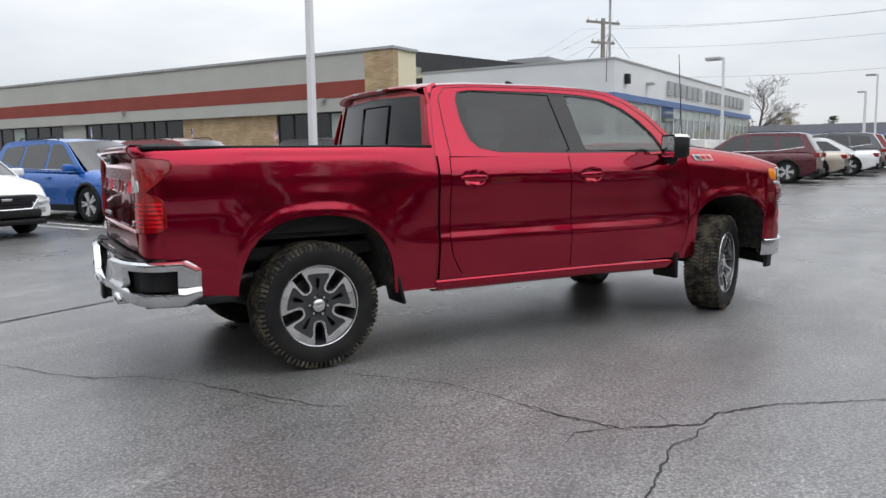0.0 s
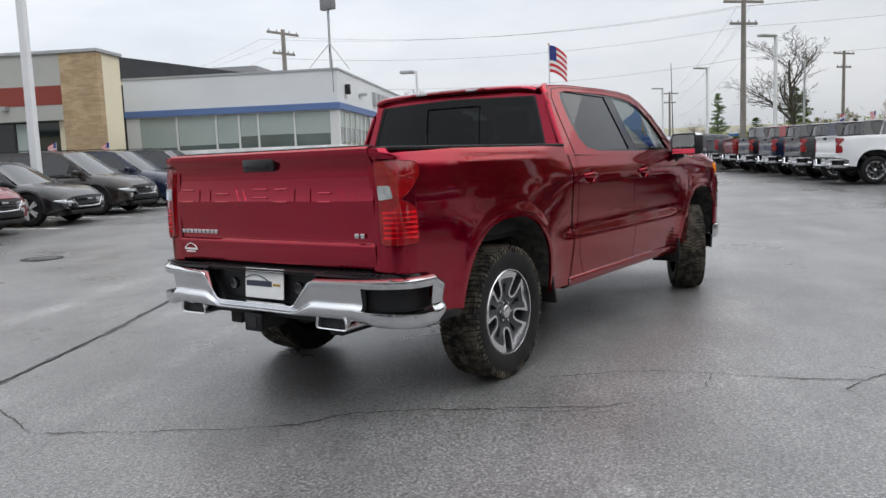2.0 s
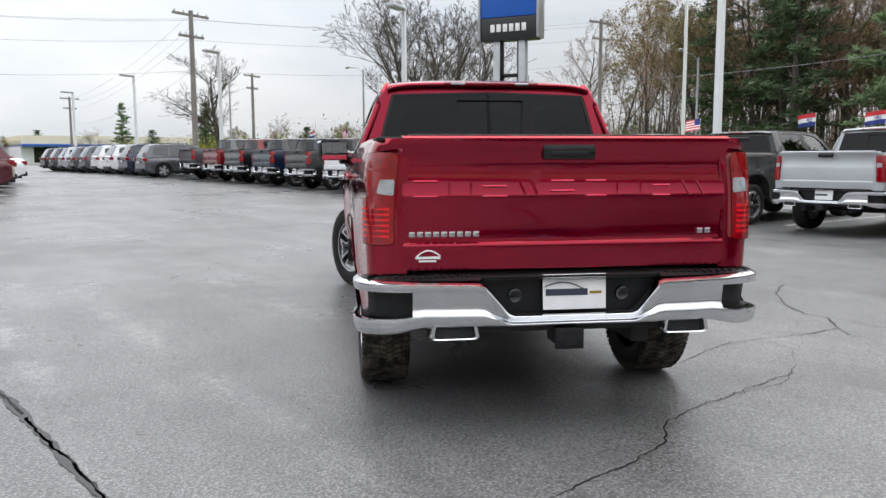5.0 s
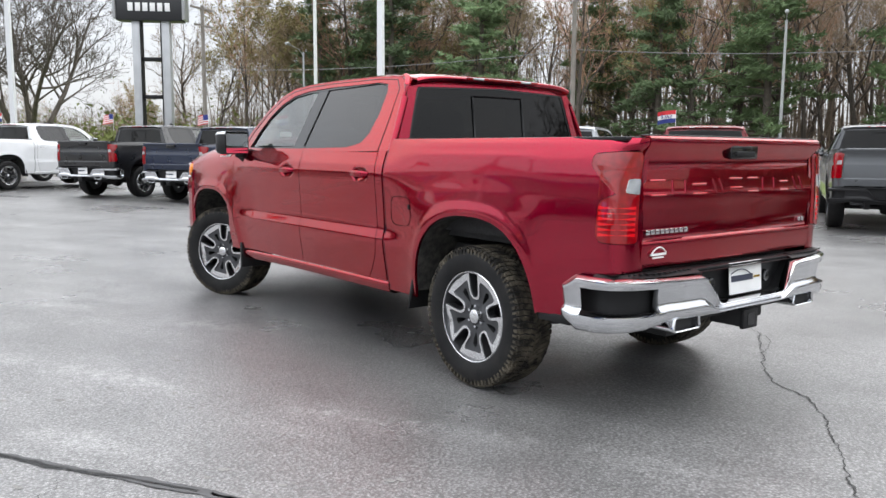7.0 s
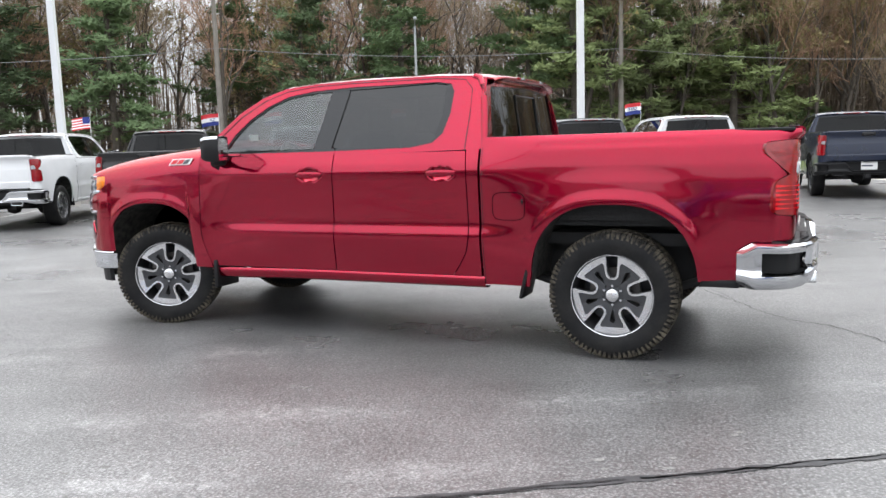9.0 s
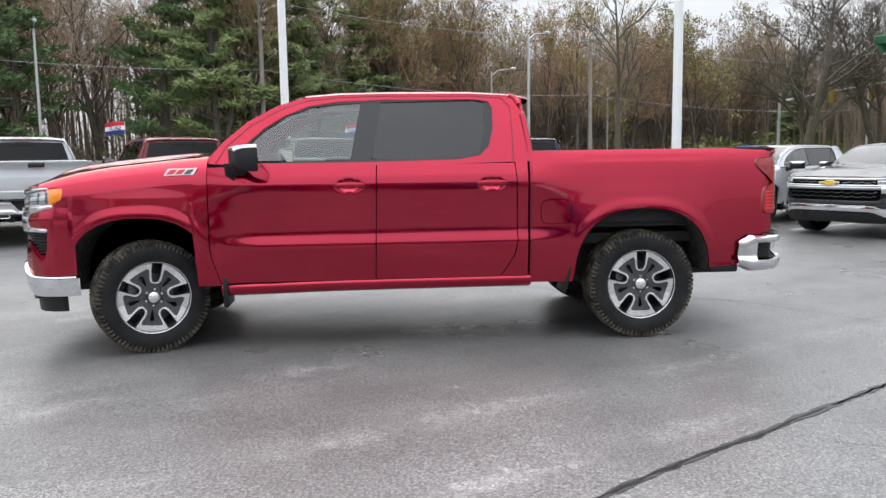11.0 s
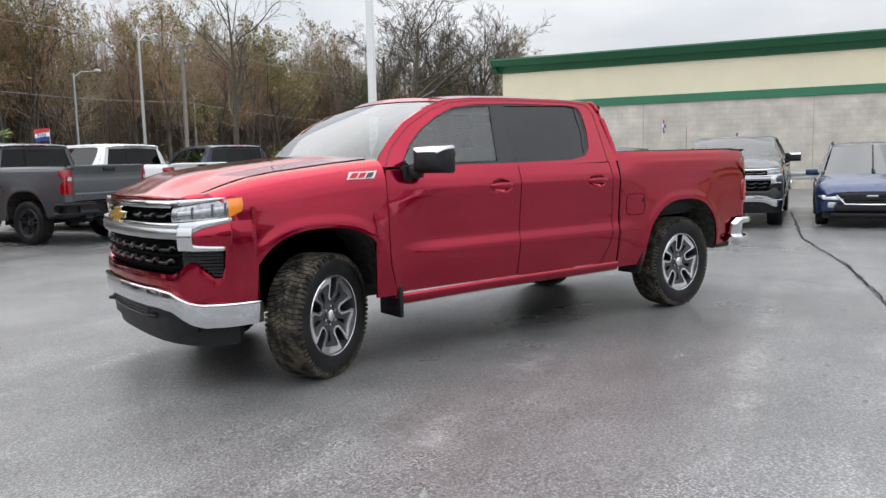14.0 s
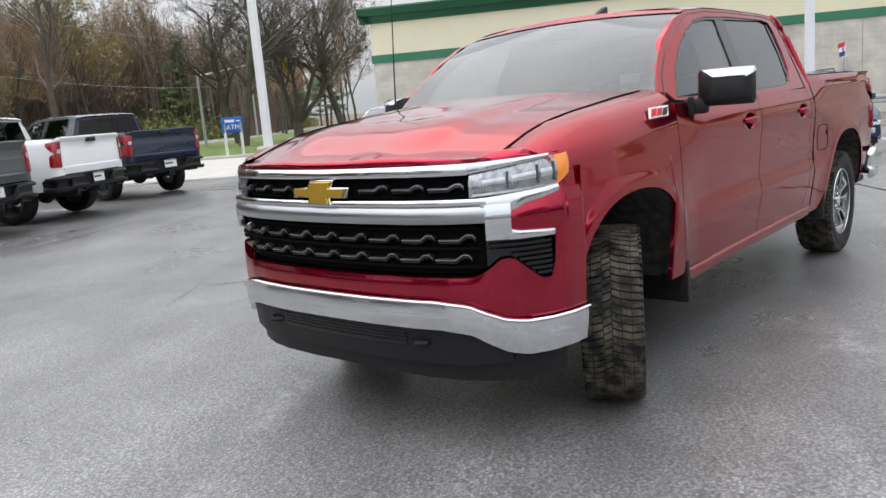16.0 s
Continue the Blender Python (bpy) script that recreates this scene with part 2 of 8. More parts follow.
def tube(points, radius, n=8, taper=None):
    """A round bar along points."""
    rows = []
    pts = [Vector(p) for p in points]
    for i, p in enumerate(pts):
        d = (pts[min(i + 1, len(pts) - 1)] - pts[max(i - 1, 0)]).normalized()
        side = d.cross(Vector((0, 0, 1)) if abs(d.z) < 0.9 else Vector((1, 0, 0))).normalized()
        up = side.cross(d)
        r = taper[i] if taper else radius
        rows.append([p + (side * math.cos(2 * math.pi * k / n) + up * math.sin(2 * math.pi * k / n)) * r for k in range(n)])
    bm = grid(rows, None, True)
    for row in (0, -1):
        ring = [v for v in bm.verts if any((v.co - q).length < 1e-6 for q in rows[row])]
        if len(ring) == n:
            ring.sort(key=lambda v: min(range(n), key=lambda k: (rows[row][k] - v.co).length))
            bm.faces.new(ring)
    return bm


def lerp_table(x, table):
    if x <= table[0][0]:
        return table[0][1]
    for (a, p), (b, q) in zip(table, table[1:]):
        if x <= b:
            return p + (q - p) * (x - a) / (b - a)
    return table[-1][1]


def smooth(x, a, b):
    t = min(1.0, max(0.0, (x - a) / (b - a)))
    return t * t * (3 - 2 * t)


def spaced(a, b, n):
    return [a + (b - a) * i / (n - 1) for i in range(n)]


def resample(points, n, closed=True):
    """n points evenly along a polyline."""
    pts = [Vector((*p, 0)) if len(p) == 2 else Vector(p) for p in points]
    if closed:
        pts.append(pts[0])
    run = [0.0]
    for a, b in zip(pts, pts[1:]):
        run.append(run[-1] + (b - a).length)
    out = []
    for i in range(n):
        s = run[-1] * i / (n if closed else n - 1)
        k = max(j for j in range(len(run) - 1) if run[j] <= s + 1e-9)
        f = (s - run[k]) / max(1e-9, run[k + 1] - run[k])
        out.append(pts[k].lerp(pts[k + 1], f))
    return out


def rounded(points, radius, n=4):
    """Rounds the corners of a closed outline of pairs."""
    out = []
    m = len(points)
    for i in range(m):
        p, a, b = Vector(points[i]), Vector(points[i - 1]), Vector(points[(i + 1) % m])
        r = min(radius, (a - p).length * 0.45, (b - p).length * 0.45)
        s, e = p + (a - p).normalized() * r, p + (b - p).normalized() * r
        for k in range(n + 1):
            t = k / n
            out.append(tuple((s * (1 - t) ** 2 + p * 2 * t * (1 - t) + e * t * t)))
    return out

# ---- pickup truck: x forward from the rear axle, y to its left, z up ----
DOOR_Y = [(0.42, 0.945), (0.50, 0.955), (0.58, 0.966), (0.70, 0.985), (0.77, 0.995), (0.80, 0.994), (0.86, 0.979), (0.90, 0.978), (1.05, 0.987), (1.18, 0.998), (1.24, 0.999), (1.29, 0.989), (1.38, 0.957), (1.46, 0.93)]
BED_Y = [(0.42, 0.945), (0.52, 0.961), (0.62, 0.976), (0.72, 0.988), (0.82, 0.996), (0.92, 1.0), (1.05, 1.001), (1.16, 0.997), (1.26, 0.989), (1.34, 0.979), (1.375, 0.974), (1.385, 0.968), (1.43, 0.956), (1.46, 0.936)]
ARCHES = (0.0, 3.77)
AW, AH, AZ, AN = 0.535, 0.565, 0.45, 2.5


def arch_r(x, z, cx):
    return ((abs(x - cx) / AW) ** AN + (max(z - AZ, 0) / AH) ** AN) ** (1 / AN)


def side_y(x, z):
    w = smooth(x, 0.5, 0.95) * (1 - smooth(x, 2.85, 3.3))
    y = lerp_table(z, DOOR_Y) * w + lerp_table(z, BED_Y) * (1 - w)
    y -= smooth(x, 3.9, 4.5) * 0.03 + smooth(-x, 0.45, 1.0) * 0.02
    for cx in ARCHES:
        r = arch_r(x, z, cx)
        y += 0.008 * (1 - smooth(r, 1.04, 1.17)) + 0.011 * (1 - smooth(r, 1.0, 1.45))
    return y


def arch_xs(cx, z_low, n=15):
    """x and z along the wheel arch from its front foot to its rear foot."""
    out = []
    t0 = math.asin(max(0.0, (z_low - AZ) / AH) ** (AN / 2))
    for t in spaced(t0, math.pi - t0, 2 * n):
        c, s = math.cos(t), math.sin(t)
        out.append((cx + math.copysign(abs(c) ** (2 / AN), c) * AW, AZ + AH * abs(s) ** (2 / AN)))
    return out


def upper_y(x, z):
    return 0.957 - 0.43 * (z - 1.38) - 0.05 * smooth(x, 2.6, 3.3)


FRONT = [(4.768, 0), (4.760, 0.25), (4.736, 0.48), (4.70, 0.64), (4.64, 0.78), (4.56, 0.88), (4.461, 0.950), (4.36, 0.985), (4.25, 0.995)]
FRONT_S = [0.0]
for (_a, _b), (_c, _d) in zip(FRONT, FRONT[1:]):
    FRONT_S.append(FRONT_S[-1] + math.hypot(_c - _a, _d - _b))


def front_at(s, z, off=0.0):
    """A point of the nose, s metres round it from its middle, off metres proud."""
    q = abs(s)
    x, y = lerp_table(q, list(zip(FRONT_S, [p[0] for p in FRONT]))), lerp_table(q, list(zip(FRONT_S, [p[1] for p in FRONT])))
    x2, y2 = lerp_table(q + 0.02, list(zip(FRONT_S, [p[0] for p in FRONT]))), lerp_table(q + 0.02, list(zip(FRONT_S, [p[1] for p in FRONT])))
    x1, y1 = lerp_table(max(0, q - 0.02), list(zip(FRONT_S, [p[0] for p in FRONT]))), lerp_table(max(0, q - 0.02), list(zip(FRONT_S, [p[1] for p in FRONT])))
    d = Vector((y2 - y1, x1 - x2)).normalized()
    lean = -0.16 * max(0, z - 1.02) - 0.10 * max(0, 0.62 - z)
    x, y = x + d.x * off + lean * d.x, y + d.y * off + lean * d.y * 0.6
    return Vector((x, math.copysign(y, s) if s else 0.0, z))


def nose_patch(s0, s1, low, high, off=0.0, n=24, rows=6, depth=0.03, bulge=0.0):
    """A piece of the nose between two heights, each a number or a table over |s|, with folded edges."""
    f = lambda t, q: lerp_table(abs(q), t) if isinstance(t, list) else t
    skin = []
    for s in spaced(s0, s1, n):
        a, b = f(low, s), f(high, s)
        skin.append([front_at(s, a + (b - a) * k / (rows - 1), off + bulge * math.sin(math.pi * k / (rows - 1))) for k in range(rows)])
    bm = grid(skin)
    return fold(bm, lambda c: Vector((-depth, -math.copysign(depth * 0.5, c.y) if abs(c.y) > 0.7 else 0, 0)))


def build_wheel(parent, side, m):
    """One wheel under the truck: off-road tyre, six split spokes, cap, nuts and brake disc."""
    wheel = new("wheel")
    wheel.parent = parent
    wheel.matrix_basis = m
    k = side
    prof = [(0.268, -0.115), (0.272, -0.122), (0.30, -0.131), (0.345, -0.137), (0.382, -0.131), (0.402, -0.116), (0.408, -0.09), (0.409, 0.0),
            (0.408, 0.09), (0.402, 0.116), (0.382, 0.131), (0.365, 0.138), (0.345, 0.137), (0.328, 0.139), (0.30, 0.131), (0.283, 0.127), (0.272, 0.122), (0.268, 0.115)]
    part("tyre", lathe([(r, y * k) for r, y in prof], 72), M_tyre, wheel, "black rubber tyre")
    bm = bmesh.new()
    verts, faces = [], []
    rng = random.Random(5)

    def block(a0, a1, y0, y1, r0, r1, skew=0.0):
        b = len(verts)
        for r in (r0, r1):
            for a, y in ((a0 - skew, y0), (a1 - skew, y0), (a1 + skew, y1), (a0 + skew, y1)):
                verts.append((r * math.cos(a), y, r * math.sin(a)))
        faces.extend(((b, b + 1, b + 2, b + 3), (b + 4, b + 5, b + 6, b + 7), (b, b + 1, b + 5, b + 4), (b + 1, b + 2, b + 6, b + 5), (b + 2, b + 3, b + 7, b + 6), (b + 3, b, b + 4, b + 7)))
    n = 76
    for i in range(n):
        a = 2 * math.pi * i / n
        w = 2 * math.pi / n
        block(a, a + w * 0.74, -0.036, -0.001, 0.405, 0.4185, 0.018)
        block(a + w * 0.4, a + w * 1.14, 0.003, 0.04, 0.405, 0.4185, -0.018)
        block(a + w * 0.2, a + w * 0.94, -0.083, -0.040, 0.405, 0.418, 0.014)
        block(a + w * 0.1, a + w * 0.84, 0.044, 0.085, 0.405, 0.418, -0.014)
        for s in (-1, 1):
            wide = 0.004 if i % 2 else 0.0
            block(a, a + w * 0.74, 0.089 * s, (0.122 + wide) * s, 0.388, 0.414)
            block(a + w * 0.1, a + w * (0.5 if i % 2 else 0.62), 0.118 * s, 0.1365 * s, 0.366 if i % 2 else 0.374, 0.402)
    me = bpy.data.meshes.new("tmp")
    me.from_pydata(verts, [], faces)
    bm.from_mesh(me)
    bpy.data.meshes.remove(me)
    part("tread", bm, M_tread, wheel, "knobbly dusty tread blocks", 30)
    part("rim", lathe([(0.274, 0.118 * k), (0.268, 0.124 * k), (0.260, 0.122 * k), (0.255, 0.108 * k), (0.248, 0.06 * k), (0.225, -0.08 * k), (0.10, -0.085 * k)], 56), M_gunmetal, wheel)
    part("rim_lip", lathe([(0.270, 0.122 * k), (0.2665, 0.1265 * k), (0.262, 0.1245 * k), (0.259, 0.112 * k)], 56), M_machined, wheel, "bright machined rim lip")
    part("brake_disc", lathe([(0.06, -0.02 * k), (0.165, -0.02 * k), (0.165, -0.045 * k), (0.06, -0.045 * k)], 40), M_disc, wheel)
    part("caliper", box(0.06, 0.17, min(-0.06 * k, 0.0), max(-0.06 * k, 0.0), -0.09, 0.09, 0.01), M_disc, wheel)
    # five U-shaped machined ribbons that flare along the rim, over dark painted bodies
    inner = [(0.0, 0.112), (0.012, 0.114), (0.024, 0.126), (0.032, 0.150), (0.036, 0.20), (0.039, 0.2575)]
    rim_arc = [(0.2605 * math.sin(radians(a)), 0.2605 * math.cos(radians(a))) for a in (10, 16, 23, 30, 36)]
    ribbon = [(0.212 * math.sin(radians(36)), 0.212 * math.cos(radians(36))), (0.094, 0.192), (0.064, 0.211), (0.051, 0.196), (0.046, 0.152), (0.040, 0.121), (0.022, 0.1035), (0.0, 0.101)]
    broad = [(0.185 * math.sin(radians(36)), 0.185 * math.cos(radians(36))), (0.086, 0.150), (0.064, 0.105), (0.052, 0.066), (0.0, 0.055)]

    def dish(r):
        return (0.090 + 0.018 * smooth(r, 0.08, 0.2) + 0.006 * smooth(r, 0.2, 0.245)) * k

    u_face, u_body = inner + rim_arc + ribbon, inner + rim_arc + broad
    face0, body0 = None, None
    for i in range(5):
        rot = Matrix.Rotation(radians(72 * i), 4, "Y")
        if i == 0:
            halves = []
            for line, a, b in ((u_face, 0.0, -0.008), (u_body, -0.008, -0.06)):
                both = []
                for sgn in (1, -1):
                    both.append(prism([(sgn * p, q) for p, q in line], a, b, lambda p, q, d: Vector((p, dish(math.hypot(p, q)) - 0.012 * smooth(abs(p), 0.05, 0.11) * k + d * k, q))))
                bm = join(*both)
                bmesh.ops.remove_doubles(bm, verts=bm.verts, dist=1e-5)
                halves.append(bm)
            face0 = part("spoke", halves[0], M_machined, wheel, "machined silver U-shaped spoke")
            body0 = part("spoke_back", halves[1], M_gunmetal, wheel, "dark grey painted spoke body")
            continue
        for src in (face0, body0):
            o = src.copy()
            scene.collection.objects.link(o)
            o.parent, o.matrix_basis = wheel, rot
    part("hub", lathe([(0.0, 0.07 * k), (0.075, 0.07 * k), (0.08, 0.05 * k), (0.08, -0.05 * k)], 32), M_gunmetal, wheel)
    part("hub_cap", bevel(lathe([(0.0, 0.110 * k), (0.034, 0.109 * k), (0.041, 0.104 * k), (0.043, 0.07 * k)], 24), 0.0), M_machined, wheel, "silver centre cap")
    nut = None
    for i in range(6):
        a = radians(60 * i + 30)
        if nut is None:
            nut = part("lug_nut", lathe([(0.0, 0.098 * k), (0.009, 0.097 * k), (0.0115, 0.09 * k), (0.0115, 0.06 * k)], 6), M_chrome, wheel)
            o = nut
        else:
            o = nut.copy()
            scene.collection.objects.link(o)
            o.parent = wheel
        o.matrix_basis = pose(0.062 * math.cos(a), 0, 0.062 * math.sin(a))
    return wheel


def side_panel(cols, zs_low, zs_high, rows, k, extra=None):
    skin = []
    for x, lo, hi in zip(cols, zs_low, zs_high):
        skin.append([Vector((x, k * side_y(x, lo + (hi - lo) * i / (rows - 1)), lo + (hi - lo) * i / (rows - 1))) for i in range(rows)])
    return skin


def inward(k, d=0.02):
    return lambda c: Vector((0, -k * d, 0))


def door_panel(x_front, x_rear, z_low, z_high, k, grip, n=66, rows=66):
    """x_front and x_rear: tables over z; z_high: a table over x; grip: where the handle's hollow lies."""
    skin = []
    for i in range(n):
        u = i / (n - 1)
        col = []
        for j in range(rows):
            v = j / (rows - 1)
            z = z_low + (1.37 - z_low) * v
            x = lerp_table(z, x_rear) * (1 - u) + lerp_table(z, x_front) * u
            z = z_low + (lerp_table(x, z_high) - z_low) * v
            hollow = max(0.0, 1 - ((x - grip) / 0.092) ** 2 - ((z - 1.222) / 0.047) ** 2) ** 0.6
            col.append(Vector((x, k * (side_y(x, z) - 0.030 * hollow), z)))
        skin.append(col)
    return fold(grid(skin), inward(k, 0.05))


DROP = [(3.2, -0.045), (3.6, -0.012), (4.0, 0.03), (4.2, 0.062), (4.34, 0.10), (4.5, 0.155), (4.6, 0.182)]
FENDER_TOP = [(-0.002, 1.24), (-0.014, 1.30), (-0.04, 1.352), (-0.08, 1.388), (-0.125, 1.408), (-0.168, 1.416)]
SHIFT = [(1.07, 0.0), (1.13, 0.075), (1.21, 0.10), (1.25, 0.17), (1.32, 0.23)]
OUTER = [(3.30, 1.40), (3.16, 1.56), (2.98, 1.71), (2.76, 1.825), (2.55, 1.885), (2.30, 1.905), (1.95, 1.912), (1.30, 1.908), (1.02, 1.893), (0.915, 1.83), (0.875, 1.62), (0.855, 1.44), (0.86, 1.385), (1.42, 1.374), (2.10, 1.372), (2.80, 1.372)]
INNER = [(3.09, 1.40), (2.985, 1.545), (2.86, 1.655), (2.70, 1.752), (2.52, 1.822), (2.30, 1.852), (1.95, 1.864), (1.27, 1.862), (1.165, 1.845), (1.135, 1.79), (1.14, 1.64), (1.18, 1.50), (1.25, 1.435), (1.42, 1.405), (2.10, 1.395), (2.80, 1.394)]


def ring_skin(outer, inner, sub, put, rows=4):
    """Skin between two outlines with matching corners."""
    n = len(outer)
    cols = []
    for i in range(n):
        for q in range(sub):
            f = q / sub
            o = Vector(outer[i]).lerp(Vector(outer[(i + 1) % n]), f)
            p = Vector(inner[i]).lerp(Vector(inner[(i + 1) % n]), f)
            cols.append([put(*o.lerp(p, r / (rows - 1))) for r in range(rows)])
    cols.append(cols[0])
    return grid(cols)


def pane_skin(outline, put, rings=6):
    """A pane that fills an outline, by rings towards its middle."""
    c = sum((Vector(p) for p in outline), Vector((0, 0))) / len(outline)
    cols = []
    for p in list(outline) + [outline[0]]:
        cols.append([put(*(Vector(p).lerp(c, r / rings))) for r in range(rings + 1)])
    return grid(cols)


def build_pickup(m, steer=0.0):
    truck = thing("pickup_truck", m)

    # body sides
    fender_edge = {}
    for k in (1, -1):
        # fender
        cols, lows = [], []
        for x in spaced(3.268, 3.36, 5):
            cols.append(x), lows.append(0.50)
        for x, z in reversed(arch_xs(3.77, 0.56, 17)):
            if 3.36 < x <= 4.262:
                cols.append(x), lows.append(z)
        skin = []
        for x, lo in zip(cols, lows):
            d = lerp_table(x, DROP)
            pts = []
            for i in range(26):
                z = lo + (1.24 - d - lo) * i / 25
                xx = x + lerp_table(z + d * 0.3, SHIFT) * smooth(x, 3.95, 4.262)
                if x < 3.3:
                    xx = x - 0.075 * (1 - smooth(z, 0.45, 0.8)) * (1 - (x - 3.268) / 0.032)
                pts.append(Vector((xx, k * side_y(xx, z), z)))
            y0, xx = abs(pts[-1].y), pts[-1].x
            for n, (dy, z) in enumerate(FENDER_TOP[1:], 1):
                x3 = x + lerp_table(z - d * 0.7, SHIFT) * smooth(x, 3.95, 4.262)
                pts.append(Vector((x3, k * (y0 + dy), z - d - (lerp_table(x3, DROP) - d) * n / 5)))
            skin.append(pts)
        fender_edge[k] = [p.copy() for p in skin[-1]]
        part("fender", fold(grid(skin), inward(k)), M_red, truck)

        # doors with handles
        front_edge = [(0.50, 3.188), (0.62, 3.224), (0.70, 3.247), (0.78, 3.260), (1.38, 3.262)]
        split = [(0.50, 2.055), (1.38, 2.03)]
        rear_edge = [(0.50, 1.12), (0.58, 1.06), (0.68, 1.0), (0.78, 0.978), (1.25, 0.984), (1.38, 0.995)]
        f_door = part("front_door", door_panel(front_edge, [(a, b + 0.004) for a, b in split], 0.515, [(0, 1.372), (9, 1.372)], k, 2.235), M_red, truck)
        r_door = part("rear_door", door_panel([(a, b - 0.004) for a, b in split], rear_edge, 0.515, [(0, 1.376), (2, 1.372)], k, 1.168), M_red, truck)
        for door, hx in ((f_door, 2.235), (r_door, 1.168)):
            zc = 1.228
            y = side_y(hx, zc) - 0.002
            grip = []
            for i in range(17):
                t = i / 16
                px = hx - 0.112 + 0.224 * t
                bow = 0.030 * math.sin(math.pi * t) ** 0.5
                h = 0.012 + 0.011 * math.sin(math.pi * t) ** 0.6
                grip.append([Vector((px, k * (y + bow + 0.008 * math.cos(a)), zc + h * math.sin(a))) for a in [2 * math.pi * q / 10 for q in range(10)]])
            part("door_handle", grid(grip, None, True), M_red, door)
        # cab corner behind the rear door
        skin = []
        for u in spaced(0, 1, 8):
            col = []
            for z in spaced(0.515, 1.385, 40):
                x = 0.895 * (1 - u) + (lerp_table(z, rear_edge) - 0.008) * u
                col.append(Vector((x, k * side_y(x, z), z)))
            skin.append(col)
        part("cab_corner", fold(grid(skin), inward(k)), M_red, truck)
        # sill
        sec = [(-0.004, 0.512), (0.003, 0.505), (0.008, 0.492), (0.002, 0.47), (-0.012, 0.44), (-0.05, 0.425), (-0.12, 0.43)]
        part("sill", grid([[Vector((x, k * (0.957 + a), b - 0.012 * smooth(x, 2.2, 3.2))) for a, b in sec] for x in spaced(0.870, 3.2, 24)]), M_red, truck)
        # bed side
        cols, lows = [], []
        for x in spaced(0.878, 0.55, 8):
            cols.append(x), lows.append(0.458)
        for x, z in arch_xs(0.0, 0.535, 18):
            cols.append(x), lows.append(z)
        for x in spaced(-0.56, -0.76, 5):
            cols.append(x), lows.append(0.545)
        for x in spaced(-0.80, -0.97, 5):
            cols.append(x), lows.append(0.545 + (0.79 - 0.545) * ((-x - 0.76) / 0.24))
        skin = side_panel(cols, lows, [1.46] * len(cols), 40, k)
        for x, dy in ((-1.01, 0.012), (-1.04, 0.03), (-1.06, 0.06), (-1.07, 0.10), (-1.074, 0.165)):
            lo = min(0.82, 0.79 + 0.2 * (-x - 0.97))
            skin.append([Vector((x - 0.036 * min(1, dy / 0.06) * smooth(lo + (1.455 - lo) * i / 39, 1.385, 1.43), k * (side_y(-0.97, lo + (1.455 - lo) * i / 39) - dy), lo + (1.455 - lo) * i / 39)) for i in range(40)])
        part("bed_side", fold(grid(skin), inward(k)), M_red, truck)
        part("bed_gap", tube([Vector((0.868, k * (side_y(0.868, z) - 0.001), z)) for z in spaced(0.47, 1.44, 14)], 0.003, 6), M_gloss, truck, "dark gap between cab and bed")
        part("lower_trim", box(-0.77, -0.545, k * 0.955 - 0.02, k * 0.955 + 0.012, 0.505, 0.552, 0.006), M_trim, truck, "black plastic lower edge trim")
        part("bed_rail", box(-1.06, 0.86, min(k * 0.80, k * 0.945), max(k * 0.80, k * 0.928), 1.442, 1.462, 0.006), M_trim, truck, "black rail cap along the bed")
        part("bed_wall", box(-1.03, 0.86, min(k * 0.80, k * 0.86), max(k * 0.80, k * 0.86), 0.9, 1.447), M_bedliner, truck)
        # wheel arch liners
        for cx in ARCHES:
            rows = []
            for x, z in arch_xs(cx, 0.50, 12):
                rows.append([Vector((cx + (x - cx) * 1.0, k * y, AZ + (z - AZ) * 1.0)) for y in (side_y(x, z) - 0.018, 0.80, 0.62, 0.50)])
            part("wheel_liner", grid(rows), M_liner, truck, "dusty black wheel arch liner")
            rows = [[Vector((x, k * 0.5, z2)) for z2 in (0.42, z)] for x, z in arch_xs(cx, 0.50, 12)]
            part("liner_wall", grid(rows), M_under, truck)
        # mud flaps
        part("mud_flap", box(3.15, 3.185, min(k * 0.72, k * 0.985), max(k * 0.72, k * 0.985), 0.335, 0.56, 0.008), M_trim, truck, "moulded black mud flap")
        part("mud_flap", moved(box(-0.012, 0.012, min(k * 0.74, k * 0.985), max(k * 0.74, k * 0.985), -0.15, 0.12, 0.006), pose(0.575, 0, 0.52, 0, -14, 0)), M_trim, truck, "moulded black mud flap")
        # lamp at the rear corner
        lamp_out = [(-0.905, 1.378), (-0.895, 1.33), (-0.92, 1.297), (-0.99, 1.264), (-1.045, 1.238), (-1.055, 1.21), (-1.04, 1.188), (-0.985, 1.165), (-0.955, 1.135), (-0.945, 0.99), (-0.965, 0.958), (-1.06, 0.952), (-1.152, 0.952), (-1.152, 1.386), (-1.05, 1.39)]

        def on_corner(a, z, off):
            """Round the rear corner: a runs backwards along the side and then inwards."""
            path = [(-0.80, 0.0, 0.0), (-0.97, 0.0, 0.0), (-1.01, 0.012, 0), (-1.04, 0.03, 0), (-1.06, 0.06, 0), (-1.07, 0.10, 0), (-1.074, 0.165, 0)]
            run = [0.0]
            for p, q in zip(path, path[1:]):
                run.append(run[-1] + math.hypot(q[0] - p[0], q[1] - p[1]))
            d = -0.80 - a
            x = lerp_table(d, list(zip(run, [p[0] for p in path])))
            dy = lerp_table(d, list(zip(run, [p[1] for p in path])))
            nx, ny = smooth(d, 0.19, 0.30), 1 - smooth(d, 0.22, 0.34)
            return Vector((x - nx * off, k * (side_y(max(x, -0.97), z) - dy + ny * off), z))
